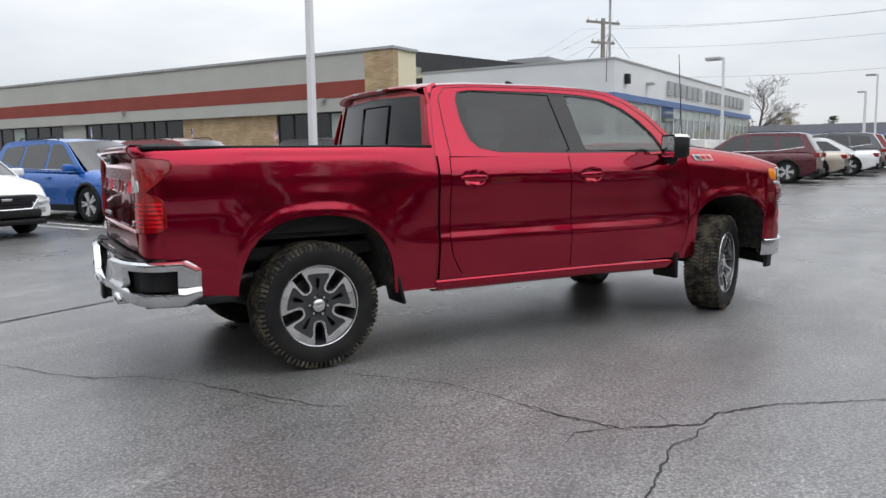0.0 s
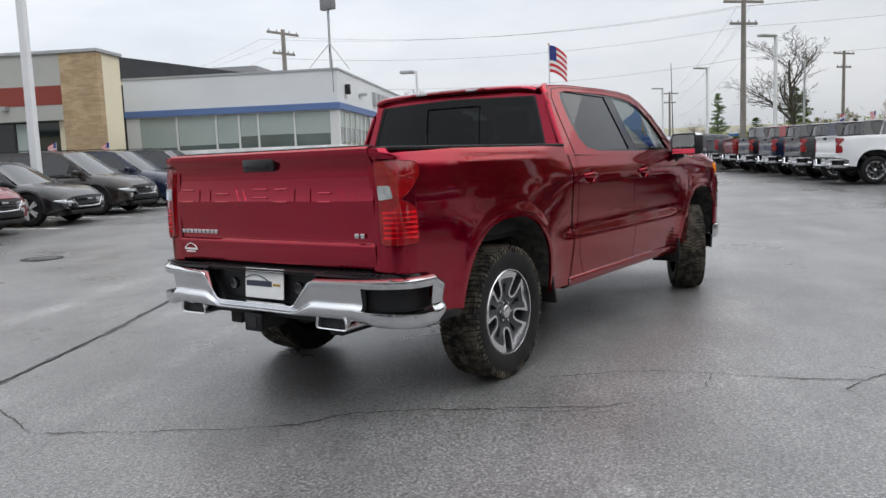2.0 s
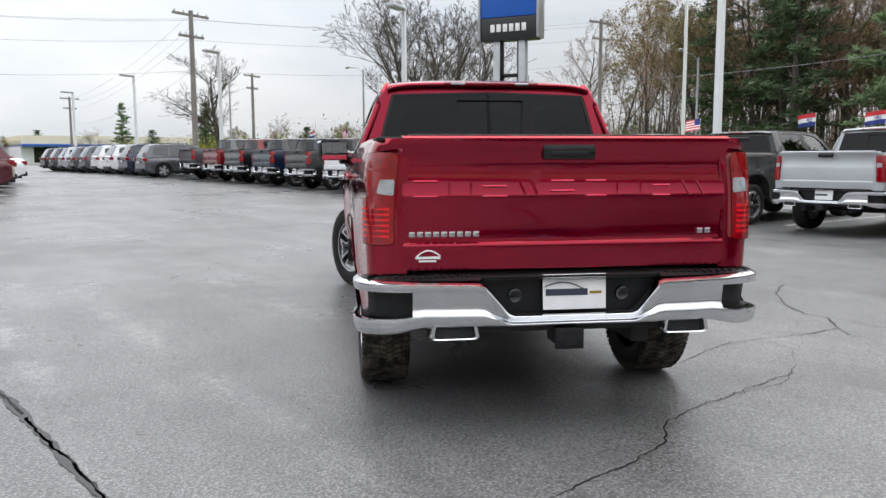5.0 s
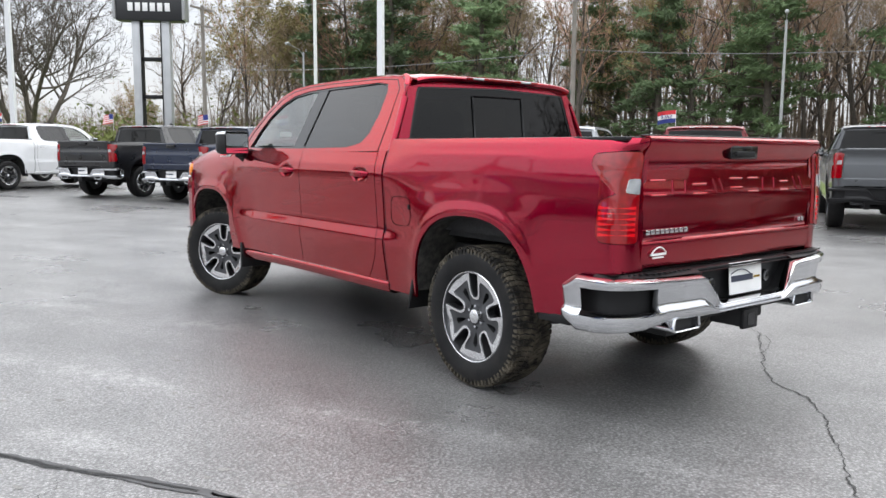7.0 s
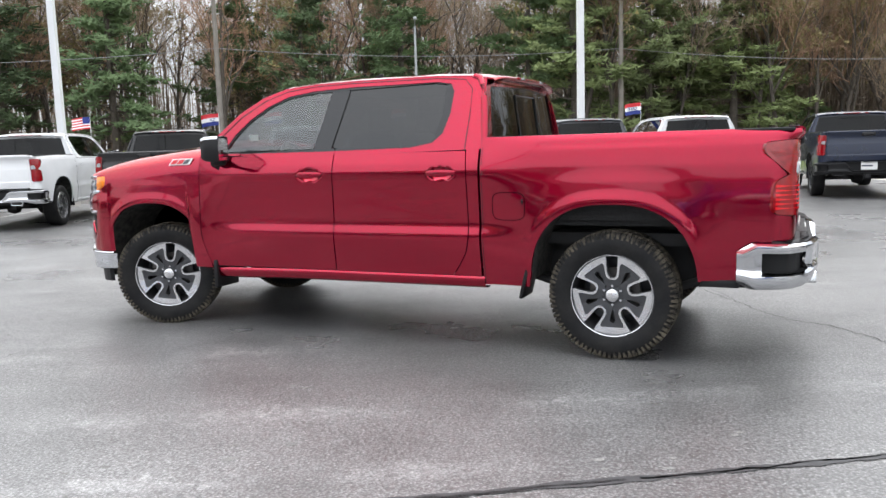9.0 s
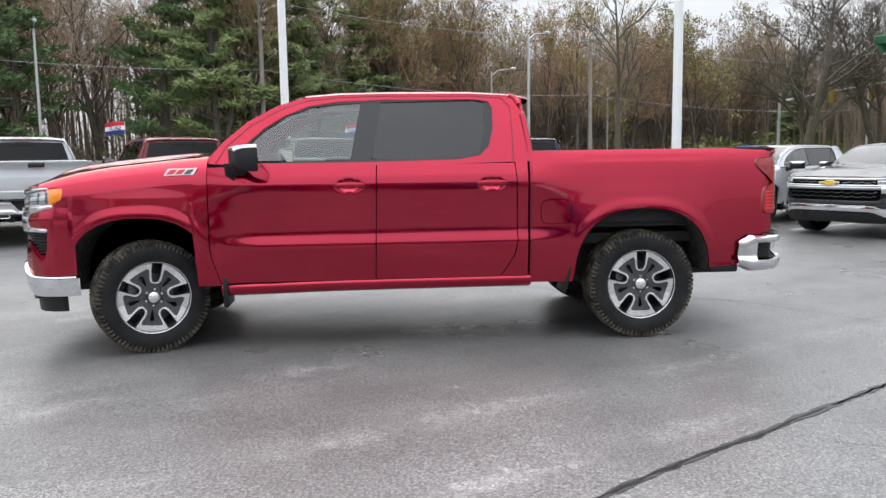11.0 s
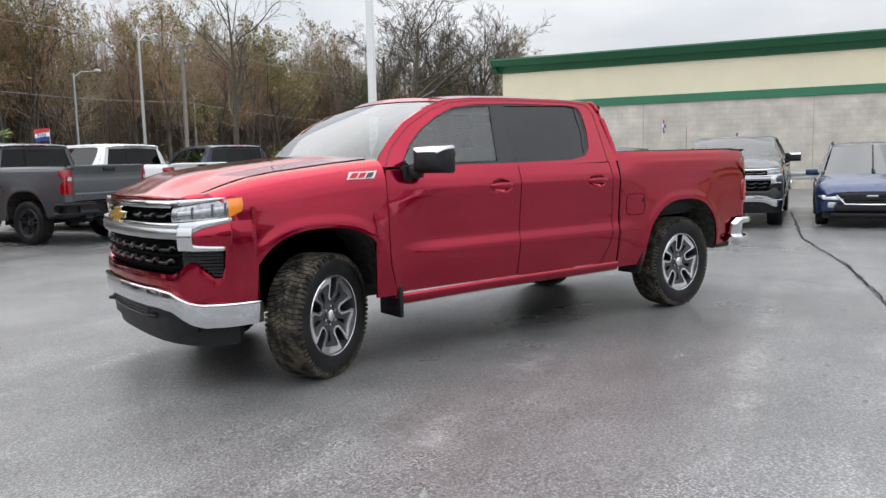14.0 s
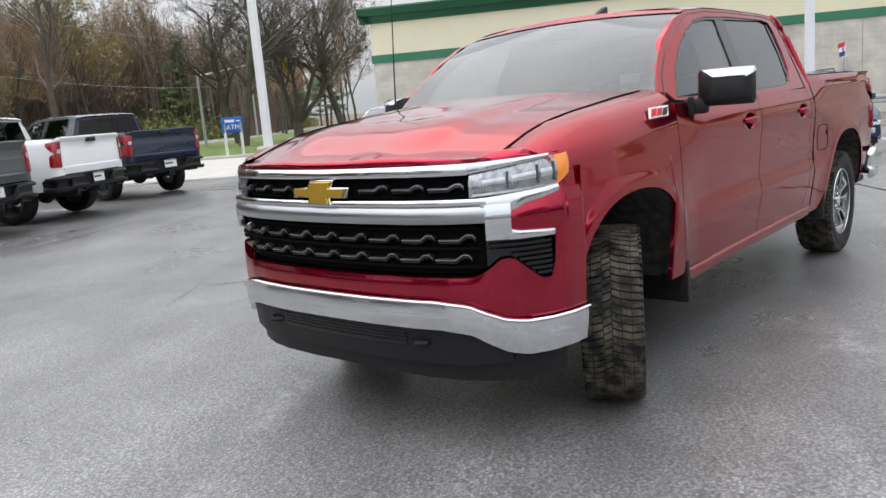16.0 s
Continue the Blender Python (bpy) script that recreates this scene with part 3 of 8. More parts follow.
        lo = resample(rounded(lamp_out, 0.03), 72)
        lo = [(p.x, p.y) for p in lo]
        bm = pane_skin(lo, lambda p, q: on_corner(p, q, 0.016), 7)
        bm = fold(bm, lambda c: Vector((0.02, -k * 0.02, 0)))
        lamp = part("tail_lamp", bm, M_lamp, truck, "red tail lamp lens")
        part("lamp_seal", tube([on_corner(a, b, 0.012) for a, b in lo] + [on_corner(*lo[0], 0.012)], 0.004, 5), M_void, lamp, "dark seam round the lens")
        white = rounded([(-1.085, 1.262), (-1.075, 1.196), (-1.147, 1.186), (-1.147, 1.262)], 0.012)
        part("reversing_light", fold(pane_skin(white, lambda p, q: on_corner(p, q, 0.020), 3), lambda c: Vector((0.012, 0, 0))), M_clear, lamp, "clear reversing lens")
        for z in (0.985, 1.011, 1.037, 1.063, 1.089, 1.115):
            bar = [(-0.968, z), (-1.13, z), (-1.13, z + 0.016), (-0.968, z + 0.016)]
            part("lens_rib", fold(pane_skin(bar, lambda p, q: on_corner(p, q, 0.0185), 2), lambda c: Vector((0.006, 0, 0))), M_lampbar, lamp)
        dark = rounded([(-0.93, 1.330), (-0.96, 1.296), (-1.14, 1.284), (-1.14, 1.318)], 0.01)
        part("lens_inset", fold(pane_skin(dark, lambda p, q: on_corner(p, q, 0.0185), 3), lambda c: Vector((0.006, 0, 0))), M_lampin, lamp)
        # cab upper side with the window opening
        part("cab_frame", fold(ring_skin(OUTER, INNER, 6, lambda x, z: Vector((x, k * upper_y(x, z), z))), inward(k, 0.03)), M_red, truck)
        c = Vector((2.1, 1.62))
        trim_in = [tuple(Vector(p) + (c - Vector(p)).normalized() * 0.022) for p in INNER]
        part("window_trim", fold(ring_skin(INNER, trim_in, 6, lambda x, z: Vector((x, k * (upper_y(x, z) - 0.006), z)), 2), inward(k, 0.012)), M_gloss, truck, "gloss black window surround")
        fw = [trim_in[0], trim_in[1], trim_in[2], trim_in[3], trim_in[4], trim_in[5], (2.135, 1.836), (2.215, 1.416), (2.8, 1.415)]
        rw = [(1.99, 1.842), trim_in[7], trim_in[8], trim_in[9], trim_in[10], trim_in[11], trim_in[12], trim_in[13], (2.075, 1.417)]
        for out, mt, door, nm in ((fw, M_glass, f_door, "clear front door glass"), (rw, M_tint, r_door, "dark privacy glass")):
            pane = part("side_window", pane_skin([(p.x, p.y) for p in resample(out, 48)], lambda x, z: Vector((x, k * (upper_y(x, z) - 0.016), z)), 4), mt, door, nm)
            pane.visible_shadow = False
        pil = [(2.14, 1.85), (1.985, 1.852), (2.07, 1.408), (2.222, 1.408)]
        part("pillar_cover", fold(pane_skin([(p.x, p.y) for p in resample(pil, 24)], lambda x, z: Vector((x, k * (upper_y(x, z) - 0.008), z)), 3), inward(k, 0.01)), M_gloss, truck, "gloss black pillar cover")
        part("pillar_cover", fold(pane_skin([(p.x, p.y) for p in resample([(1.205, 1.835), (1.15, 1.835), (1.16, 1.62), (1.215, 1.475), (1.25, 1.47), (1.205, 1.62)], 24)], lambda x, z: Vector((x, k * (upper_y(x, z) - 0.010), z)), 2), inward(k, 0.01)), M_gloss, truck)
        for seam in ([(2.055, 1.375), (2.035, 1.42)], [(2.04, 1.86), (2.035, 1.908)]):
            part("door_seam", box(seam[1][0] - 0.003, seam[1][0] + 0.003, k * upper_y(2, seam[1][1]) - 0.002, k * upper_y(2, seam[1][1]) + 0.0015, seam[0][1], seam[1][1]), M_gloss, truck)
        rail = [Vector((x, k * (upper_y(x, z) + 0.001), z)) for x, z in [(3.225, 1.38), (3.14, 1.52), (2.96, 1.675), (2.74, 1.795), (2.54, 1.86), (2.3, 1.885), (1.95, 1.893), (1.28, 1.888), (1.06, 1.87), (1.0, 1.80), (0.995, 1.62), (1.0, 1.385)]]
        part("door_gap", tube(rail, 0.0032, 6), M_gloss, truck, "dark shut line round the doors")
        # mirror
        mir = new("door_mirror")
        mir.parent = truck
        mir.matrix_basis = pose(3.05, k * 1.0, 0) @ pose(0, 0, 0, 0, 0, 24 * k) @ pose(-3.05, -k * 1.0, 0)
        shell = [[Vector((3.07 - dx, k * (1.075 + dy), 1.435 + dz)) for dx, dy, dz in pts] for pts in
                 [[(q, 0.075 + 0.140 * s * a, 0.092 * s * b) for a, b in ((1, .8), (.92, 1), (0, 1.02), (-.92, 1), (-1, .8), (-1, -.8), (-.92, -1), (0, -1), (.92, -1), (1, -.8))] for q, s in ((-0.05, 0.55), (-0.035, 0.8), (0.0, 0.95), (0.06, 1.0), (0.10, 1.0))]]
        bm = grid(shell, None, True)
        bm.faces.new([v for v in bm.verts if abs(v.co.x - 3.12) < 1e-4])
        part("mirror_housing", bm, M_trim, mir)
        cap = [[Vector((p.x + 0.004, k * (abs(p.y) + (0.004 if abs(p.y) > 1.13 else -0.004)), p.z + 0.005)) for p in (row[i] for i in (9, 0, 1, 2, 3, 4)) if True] for row in shell]
        cap = [row[1:5] for row in cap]
        part("mirror_cap", fold(grid(cap), (0, 0, -0.004)), M_chrome, mir, "chrome mirror cap")
        g = [[Vector((2.972, k * (1.15 + 0.130 * a), 1.435 + 0.082 * b)) for a in (-1, -.9, .9, 1)] for b in (-1, -.9, .9, 1)]
        part("mirror_glass", grid(g), mat("mirror", (0.8, 0.8, 0.8), 0.02, 1.0) if k == 1 else bpy.data.materials["mirror"], mir)
        part("mirror_arm", box(2.99, 3.09, min(k * 0.93, k * 1.06), max(k * 0.93, k * 1.06), 1.31, 1.39, 0.02), M_trim, mir)
        part("mirror_foot", bevel(prism([(3.13, 1.40), (3.02, 1.40), (2.98, 1.30), (3.06, 1.27), (3.12, 1.31)], 0.0, 0.03, lambda p, q, d: Vector((p, k * (0.955 + d), q))), 0.006), M_trim, mir)
        # badge on the fender: a white plate with red and dark bars
        badge_y = lambda x, z: side_y(3.4, 1.30) - 0.012 - 0.30 * max(0, z - 1.30)
        slab = lambda x0, x1, z0, z1, o: prism([(x0, z0), (x1, z0 - 0.004), (x1 - 0.03, z1 - 0.004), (x0 - 0.03, z1)], o, o + 0.006, lambda p, q, d: Vector((p, k * (badge_y(p, q) + d), q)))
        if True:
            badge = part("fender_badge", slab(3.36, 3.57, 1.322, 1.372, 0.012), M_white, truck, "white badge with red and dark bars")
            part("badge_bar", slab(3.50, 3.555, 1.330, 1.364, 0.016), M_redink, badge)
            part("badge_bar", slab(3.44, 3.49, 1.330, 1.364, 0.016), M_redink, badge)
            part("badge_bar", slab(3.38, 3.43, 1.330, 1.364, 0.016), M_gunmetal, badge)
    # fuel door
    ring = [(0.68 + 0.115 * math.copysign(abs(math.cos(a)) ** 0.5, math.cos(a)), 1.0 + 0.093 * math.copysign(abs(math.sin(a)) ** 0.5, math.sin(a))) for a in [2 * math.pi * q / 40 for q in range(40)]]
    part("fuel_door", tube([Vector((x, side_y(x, z) + 0.0005, z)) for x, z in ring + ring[:1]], 0.0026, 6), M_void, truck, "rounded fuel filler door")
    part("fuel_pull", box(0.575, 0.59, 0.985, 1.008, 1.015, 1.05, 0.004), M_gloss, truck)

    # hood, cowl, windscreen, roof
    rows = []
    for u in spaced(0, 1, 44):
        xe = 3.268 + u * (4.575 - 3.268)
        ze = 1.416 - lerp_table(xe, DROP)
        ye = side_y(min(xe, 4.3), 1.24) - 0.172
        row = []
        for w in spaced(-1, 1, 41):
            y = w * ye
            x = 3.268 + u * (4.575 + 0.146 * (1 - abs(w) ** 2.4) - 3.268) + 0.05 * (1 - u) * (1 - w * w)
            z = ze + 0.028 * (1 - w * w) + 0.020 * (1 - smooth(abs(w), 0.50, 0.66)) * smooth(u, 0.0, 0.15) * (1 - smooth(u, 0.8, 1.0)) - 0.010 * (1 - smooth(abs(w), 0.12, 0.42)) * smooth(u, 0.3, 0.7)
            z += 0.035 * (1 - w * w) * smooth(u, 0.6, 1.0)
            z -= 0.036 * smooth(u, 0.72, 1.0) * (1 - w * w)
            row.append(Vector((x, y, z)))
        rows.append(row)
    # the rolled front lip, down to the chrome bar
    for dx, f in ((0.010, 0.12), (0.017, 0.35), (0.020, 0.65), (0.018, 1.0)):
        rows.append([Vector((p.x + dx, p.y, p.z + f * (1.231 + 0.014 * (p.y / 0.8) ** 2 - p.z))) for p in rows[43]])
    hood = part("hood", fold(grid(rows), (0, 0, -0.03)), M_red, truck)
    for e in (0, -1):
        part("hood_gap", tube([row[e] + Vector((0, 0, 0.002)) for row in rows[2:44:3]], 0.0035, 5), M_void, hood, "dark shut line along the hood")
    rows = [[Vector((3.32 - 0.02 * t + 0.10 * (1 - w * w) + 0.16 * t * 0, 0.87 * w, 1.405 + 0.01 * t + 0.022 * (1 - w * w))) for w in spaced(-1, 1, 15)] for t in (0, 1)]
    part("cowl", box(3.22, 3.40, -0.85, 0.85, 1.36, 1.425, 0.01), M_trim, truck)
    rows = []
    for t in spaced(0, 1, 14):
        e = Vector((3.30, 1.40)) * (1 - t) ** 2 + Vector((3.035, 1.7575)) * 2 * t * (1 - t) + Vector((2.55, 1.885)) * t * t
        ey = upper_y(e.x, e.y) - 0.004
        cx, cz = 3.43 + (2.63 - 3.43) * t, 1.422 + 0.503 * t + 0.10 * t * (1 - t)
        rows.append([Vector((e.x + (cx - e.x) * (1 - w * w), ey * w, e.y + (cz - e.y) * (1 - w * w))) for w in spaced(-1, 1, 21)])
    part("windscreen", grid(rows), M_screen, truck, "sloping clear windscreen").visible_shadow = False
    part("screen_band", grid([[p + Vector((0.003, 0, 0.004)) for p in rows[i]] for i in (-1, -2)]), M_red, truck)
    part("sensor_box", box(2.58, 2.72, -0.09, 0.09, 1.80, 1.86, 0.02), M_trim, truck)
    part("screen_sticker", box(3.0, 3.004, 0.55, 0.66, 1.50, 1.545), M_white, truck, "small pale sticker inside the screen")
    for s, y0, y1 in ((1, 0.62, 0.02), (1, 0.02, -0.55)):
        part("wiper", tube([(3.40, y0, 1.448), (3.405, (y0 + y1) / 2, 1.462), (3.43, y1, 1.462)], 0.008, 6), M_trim, truck)
    rows = []
    top_edge = [(0.855, 1.866), (0.92, 1.879), (1.02, 1.891), (1.30, 1.908), (1.95, 1.912), (2.30, 1.905), (2.55, 1.885)]
    for u in spaced(0, 1, 40):
        x = 0.865 + (2.55 - 0.865) * u
        z = lerp_table(x, top_edge)
        ye = upper_y(x, z) + 0.002 - 0.015 * (1 - smooth(u, 0.0, 0.08))
        rows.append([Vector((x + (0.08 * (1 - w * w)) * smooth(u, 0.75, 1.0), ye * w, z + 0.038 * (1 - w ** 6) ** 0.8 - 0.012 * w * w * (1 - w ** 6))) for w in spaced(-1, 1, 31)])
    part("roof", fold(grid(rows), (0, 0, -0.012)), M_red, truck)
    part("roof_antenna", bevel(prism([(2.10, 1.935), (2.30, 1.935), (2.20, 1.985), (2.125, 2.018), (2.10, 2.02)], -0.018, 0.018, lambda p, q, d: Vector((p, d, q))), 0.006), M_trim, truck, "dark shark fin antenna")
    part("radio_mast", tube([(3.30, -0.885, 1.39), (3.295, -0.885, 1.42), (3.27, -0.885, 1.80), (3.24, -0.885, 2.20)], 0.004, 6, (0.012, 0.006, 0.004, 0.003)), M_trim, truck, "thin black whip antenna")
    for k in (1, -1):
        part("cab_corner_round", tube([(0.866, k * 0.935, 1.385), (0.872, k * 0.895, 1.50), (0.886, k * 0.848, 1.62), (0.905, k * 0.800, 1.74), (0.925, k * 0.764, 1.82), (0.955, k * 0.735, 1.872), (1.0, k * 0.725, 1.885)], 0.024, 10), M_red, truck)
    # rear wall of the cab
    o = [(-0.935, 1.40), (-0.86, 1.60), (-0.775, 1.80), (-0.735, 1.872), (0.0, 1.90), (0.735, 1.872), (0.775, 1.80), (0.86, 1.60), (0.935, 1.40), (0.0, 1.395)]
    i_ = [(-0.80, 1.462), (-0.765, 1.60), (-0.715, 1.78), (-0.70, 1.815), (0.0, 1.835), (0.70, 1.815), (0.715, 1.78), (0.765, 1.60), (0.80, 1.462), (0.0, 1.455)]
    back_x = lambda y, z: 0.862 + 0.06 * (z - 1.4) / 0.45 - 0.05 * (1 - (y / 0.94) ** 2)
    part("cab_back", fold(ring_skin(o, i_, 6, lambda y, z: Vector((back_x(y, z), y, z))), (0.03, 0, 0)), M_red, truck)
    bw = part("rear_window", pane_skin([(p.x, p.y) for p in resample(i_, 60)], lambda y, z: Vector((back_x(y, z) + 0.012, y, z)), 4), M_back, truck, "dark sliding rear window")
    bw.visible_shadow = False
    sl = [(-0.24, 1.47), (-0.24, 1.77), (0.24, 1.77), (0.24, 1.47)]
    part("slider_frame", tube([Vector((back_x(y, z) + 0.006, y, z)) for y, z in sl], 0.007, 6), M_gloss, bw)
    part("window_seal", fold(ring_skin(i_, [(y * 0.975, 1.64 + (z - 1.64) * 0.94) for y, z in i_], 6, lambda y, z: Vector((back_x(y, z) + 0.006, y, z)), 2), (0.008, 0, 0)), M_gloss, bw)
    # roof lip with the high lamp
    rows = []
    for y in spaced(-0.735, 0.735, 25):
        c = max(0.0, 1 - (y / 0.735) ** 2)
        z = 1.866 + 0.032 * (1 - (y / 0.735) ** 6) ** 0.8
        rows.append([Vector((x - 0.045 * c ** 0.7, y, z + dz)) for x, dz in ((0.93, 0.007), (0.875, 0.0), (0.860, -0.004), (0.852, -0.010), (0.850, -0.018), (0.858, -0.034), (0.88, -0.044), (0.96, -0.048))])
    lip = part("roof_lip", grid(rows), M_red, truck)
    part("high_lamp", box(0.800, 0.83, -0.34, 0.34, 1.876, 1.893, 0.004), M_lampin, lip, "narrow high brake lamp")
    for y in (-0.27, 0.19):
        part("cargo_lamp", box(0.797, 0.82, y, y + 0.10, 1.877, 1.892, 0.003), M_clear, lip)
    # bed floor, header, tailgate
    part("bed_floor", box(-1.03, 0.86, -0.81, 0.81, 0.86, 0.90), M_bedliner, truck)
    part("bed_header", box(0.83, 0.872, -0.93, 0.93, 0.55, 1.40, 0.004), M_red, truck)
    TG = [(0.826, 1.072), (0.84, 1.074), (0.93, 1.083), (0.944, 1.083), (0.952, 1.080), (0.960, 1.069), (0.98, 1.067), (1.10, 1.074), (1.168, 1.081), (1.184, 1.082), (1.196, 1.079), (1.30, 1.068), (1.35, 1.069), (1.385, 1.083), (1.415, 1.104), (1.43, 1.112), (1.455, 1.114), (1.466, 1.10), (1.470, 1.03)]
    zs = [a for a, b in TG]
    dense = []
    for a, b in zip(zs, zs[1:]):
        dense += [a, (a + b) / 2]
    dense.append(zs[-1])
    rows = [[Vector((-lerp_table(z, TG) - 0.012 * (1 - (y / 0.79) ** 2) * (1 - smooth(z, 1.465, 1.47)), y, z)) for z in dense] for y in spaced(-0.808, 0.808, 33)]
    gate = part("tailgate", fold(grid(rows), (0.03, 0, 0)), M_red, truck, "", 24)
    part("gate_cap", box(-1.088, -1.02, -0.775, 0.775, 1.460, 1.474, 0.005), M_trim, gate, "black cap along the tailgate")
    part("gate_handle", box(-1.122, -1.085, -0.125, 0.135, 1.352, 1.432, 0.012), M_gloss, gate, "black tailgate handle")
    part("handle_slot", box(-1.128, -1.11, -0.085, 0.095, 1.368, 1.395, 0.004), M_trim, gate)
    # raised lettering and badges as plain bars
    tz = lambda z: -lerp_table(z, TG) - 0.012
    letters = spaced(0.70, -0.64, 9)
    for i, y in enumerate(letters):
        w, h = (0.058, 0.052, 0.060, 0.046)[i % 4], 0.036
        lines = ([[(w, h), (-w, h)], [(w, -h), (-w, -h)]], [[(w, h), (w, -h)], [(-w, h), (-w, -h)]], [[(w, 0.012), (-w, 0.012)], [(w, -h), (-w, -h)]],
                 [[(w, h), (0.3 * w, -h)], [(-0.3 * w, h), (-w, -h)]], [[(w, h), (-w, h)], [(w, -0.012), (-w, -0.012)]])[i % 5]
        for line in lines:
            part("raised_bar", tube([Vector((tz(1.215 + q) + 0.001 + 0.012 * ((y + p) / 0.79) ** 2, y + p, 1.215 + q)) for p, q in (Vector(line[0]).lerp(Vector(line[1]), t) for t in (0, 0.33, 0.67, 1))], 0.007, 6), M_red, gate, "raised body-colour bar")
    for i, y in enumerate(spaced(0.765, 0.455, 9)):
        part("badge_bar", box(-1.082, -1.072, y - 0.0145, y + 0.0145, 0.986, 1.011, 0.002), M_chrome, gate, "small silver badge bar")
    for y in (-0.685, -0.725):
        part("badge_bar", box(-1.083, -1.072, y - 0.014, y + 0.014, 0.986, 1.012, 0.002), M_chrome, gate, "small silver badge bar")
    st = [(0.745 - 0.115 * t, 0.895 + 0.028 * math.sin(math.pi * t)) for t in spaced(0, 1, 9)]
    part("dealer_sticker", join(tube([Vector((-1.094, y, z)) for y, z in st], 0.0035, 5), box(-1.0955, -1.088, 0.63, 0.75, 0.882, 0.894), box(-1.0955, -1.088, 0.65, 0.735, 0.868, 0.876)), M_white, gate, "small white outline sticker of plain bars")

    # rear bumper
    BP = [(-1.190, 0.0), (-1.186, 0.35), (-1.173, 0.62), (-1.147, 0.80), (-1.108, 0.91), (-1.05, 0.985), (-0.98, 1.012), (-0.86, 1.012), (-0.79, 1.005)]
    bs = [0.0]
    for p, q in zip(BP, BP[1:]):
        bs.append(bs[-1] + math.hypot(q[0] - p[0], q[1] - p[1]))
    total = bs[-1]

    def bump_at(s, z, off=0.0):
        q = abs(s)
        x, y = lerp_table(q, list(zip(bs, [p[0] for p in BP]))), lerp_table(q, list(zip(bs, [p[1] for p in BP])))
        n = Vector((-(1 - smooth(q, 0.75, 1.15)) - 0.001, smooth(q, 0.7, 1.1), 0)).normalized()
        return Vector((x + n.x * off, math.copysign(y + n.y * off, s) if s else 0.0, z))
    up = [(0.0, 0.618), (0.29, 0.618), (0.32, 0.63), (0.43, 0.765), (0.46, 0.775), (0.9, 0.785), (1.2, 0.785), (total - 0.07, 0.778), (total, 0.735)]
    dn = [(0.0, 0.565), (0.45, 0.562), (0.72, 0.56), (0.86, 0.53), (1.1, 0.515), (total - 0.07, 0.51), (total, 0.545)]
    ss = sorted(set([round(v, 4) for v in spaced(-total, total, 97)] + [a for a, b in up] + [-a for a, b in up]))
    nz = 20
    BUMP_SEC = [(0.0, 0.006), (0.05, 0.022), (0.12, 0.030), (0.26, 0.034), (0.32, 0.031), (0.38, 0.014), (0.45, 0.012), (0.80, 0.024), (0.90, 0.031), (0.95, 0.029), (1.0, 0.010)]
    skin = []
    for s in ss:
        lo, hi = lerp_table(abs(s), dn), lerp_table(abs(s), up)
        skin.append([bump_at(s, lo + (hi - lo) * j / nz, lerp_table(j / nz, BUMP_SEC)) for j in range(nz + 1)])

    def pocket(i, j):
        q = abs((ss[i] + ss[i + 1]) / 2)
        return not (0.78 < q < total - 0.10 and 6 <= j < 16)
    bump = part("rear_bumper", fold(grid(skin, pocket), lambda c: Vector((0.035, -math.copysign(0.02, c.y) if abs(c.y) > 0.95 else 0, 0))), M_chrome, truck, "polished chrome step bumper")
    for k in (1, -1):
        rows = []
        for s in spaced(0.70, total - 0.02, 18):
            rows.append([bump_at(k * s, z, off) for z, off in ((0.772, -0.006), (0.745, -0.035), (0.66, -0.045), (0.605, -0.042), (0.592, -0.02), (0.56, -0.006))])
        part("corner_step", grid(rows), M_trim, bump, "black corner foot step")
        part("step_tread", grid([[bump_at(k * s, 0.606 + 0.004 * (i % 2), -0.042 + 0.03 * j) for j in (0, 1)] for i, s in enumerate(spaced(0.76, total - 0.12, 25))]), M_trim, bump)
    tops = []
    for s in spaced(-1.12, 1.12, 41):
        zt = lerp_table(abs(s), up)
        tops.append([bump_at(s, 0.787 if abs(s) > 0.45 else 0.787, -0.004), bump_at(s, 0.800, -0.03), Vector((-1.06, bump_at(s, 0.8, 0).y * 0.97, 0.802))])
    for k in (1, -1):
        part("step_pad", grid(tops, lambda i, j: k * ((i + 0.5) / 40 * 2.24 - 1.12) > 0.44), M_trim, bump, "ribbed black step pad")
    for k in (1, -1):
        for y in spaced(0.50, 0.92, 12):
            part("pad_rib", box(-1.15 + 0.05 * smooth(y, 0.7, 0.95), -1.10, k * y - 0.010, k * y + 0.010, 0.798, 0.808, 0.003), M_trim, bump)
    mid = [(-0.46, 0.785), (-0.32, 0.61), (0.32, 0.61), (0.46, 0.785)]
    part("plate_recess", fold(pane_skin([(p.x, p.y) for p in resample(mid, 32)], lambda y, z: Vector((-1.11 + 0.0 * z, y, z)), 2), (-0.06, 0, 0)), M_trim, bump, "black plate recess")
    part("recess_top", box(-1.145, -1.05, -0.46, 0.46, 0.785, 0.80, 0.004), M_trim, bump)
    plate = part("licence_plate", moved(box(-0.004, 0.004, -0.158, 0.158, -0.088, 0.084, 0.003), pose(-1.145, -0.02, 0.718, 0, 4, 0)), M_white, bump, "white dealer plate with dark bars and a blue arc")
    px = lambda z: -1.1505 - 0.07 * (z - 0.715)
    part("plate_bar", moved(box(-0.0015, 0.0015, -0.095, 0.115, -0.016, 0.016), pose(-1.1505, 0.01, 0.715, 0, 4, 0)), M_ink, plate)
    part("plate_arc", tube([Vector((px(z), y, z)) for y, z in [(0.13 - 0.2 * t, 0.727 + 0.038 * math.sin(math.pi * (0.15 + 0.85 * t))) for t in spaced(0, 1, 10)]], 0.003, 5), M_ink, plate)
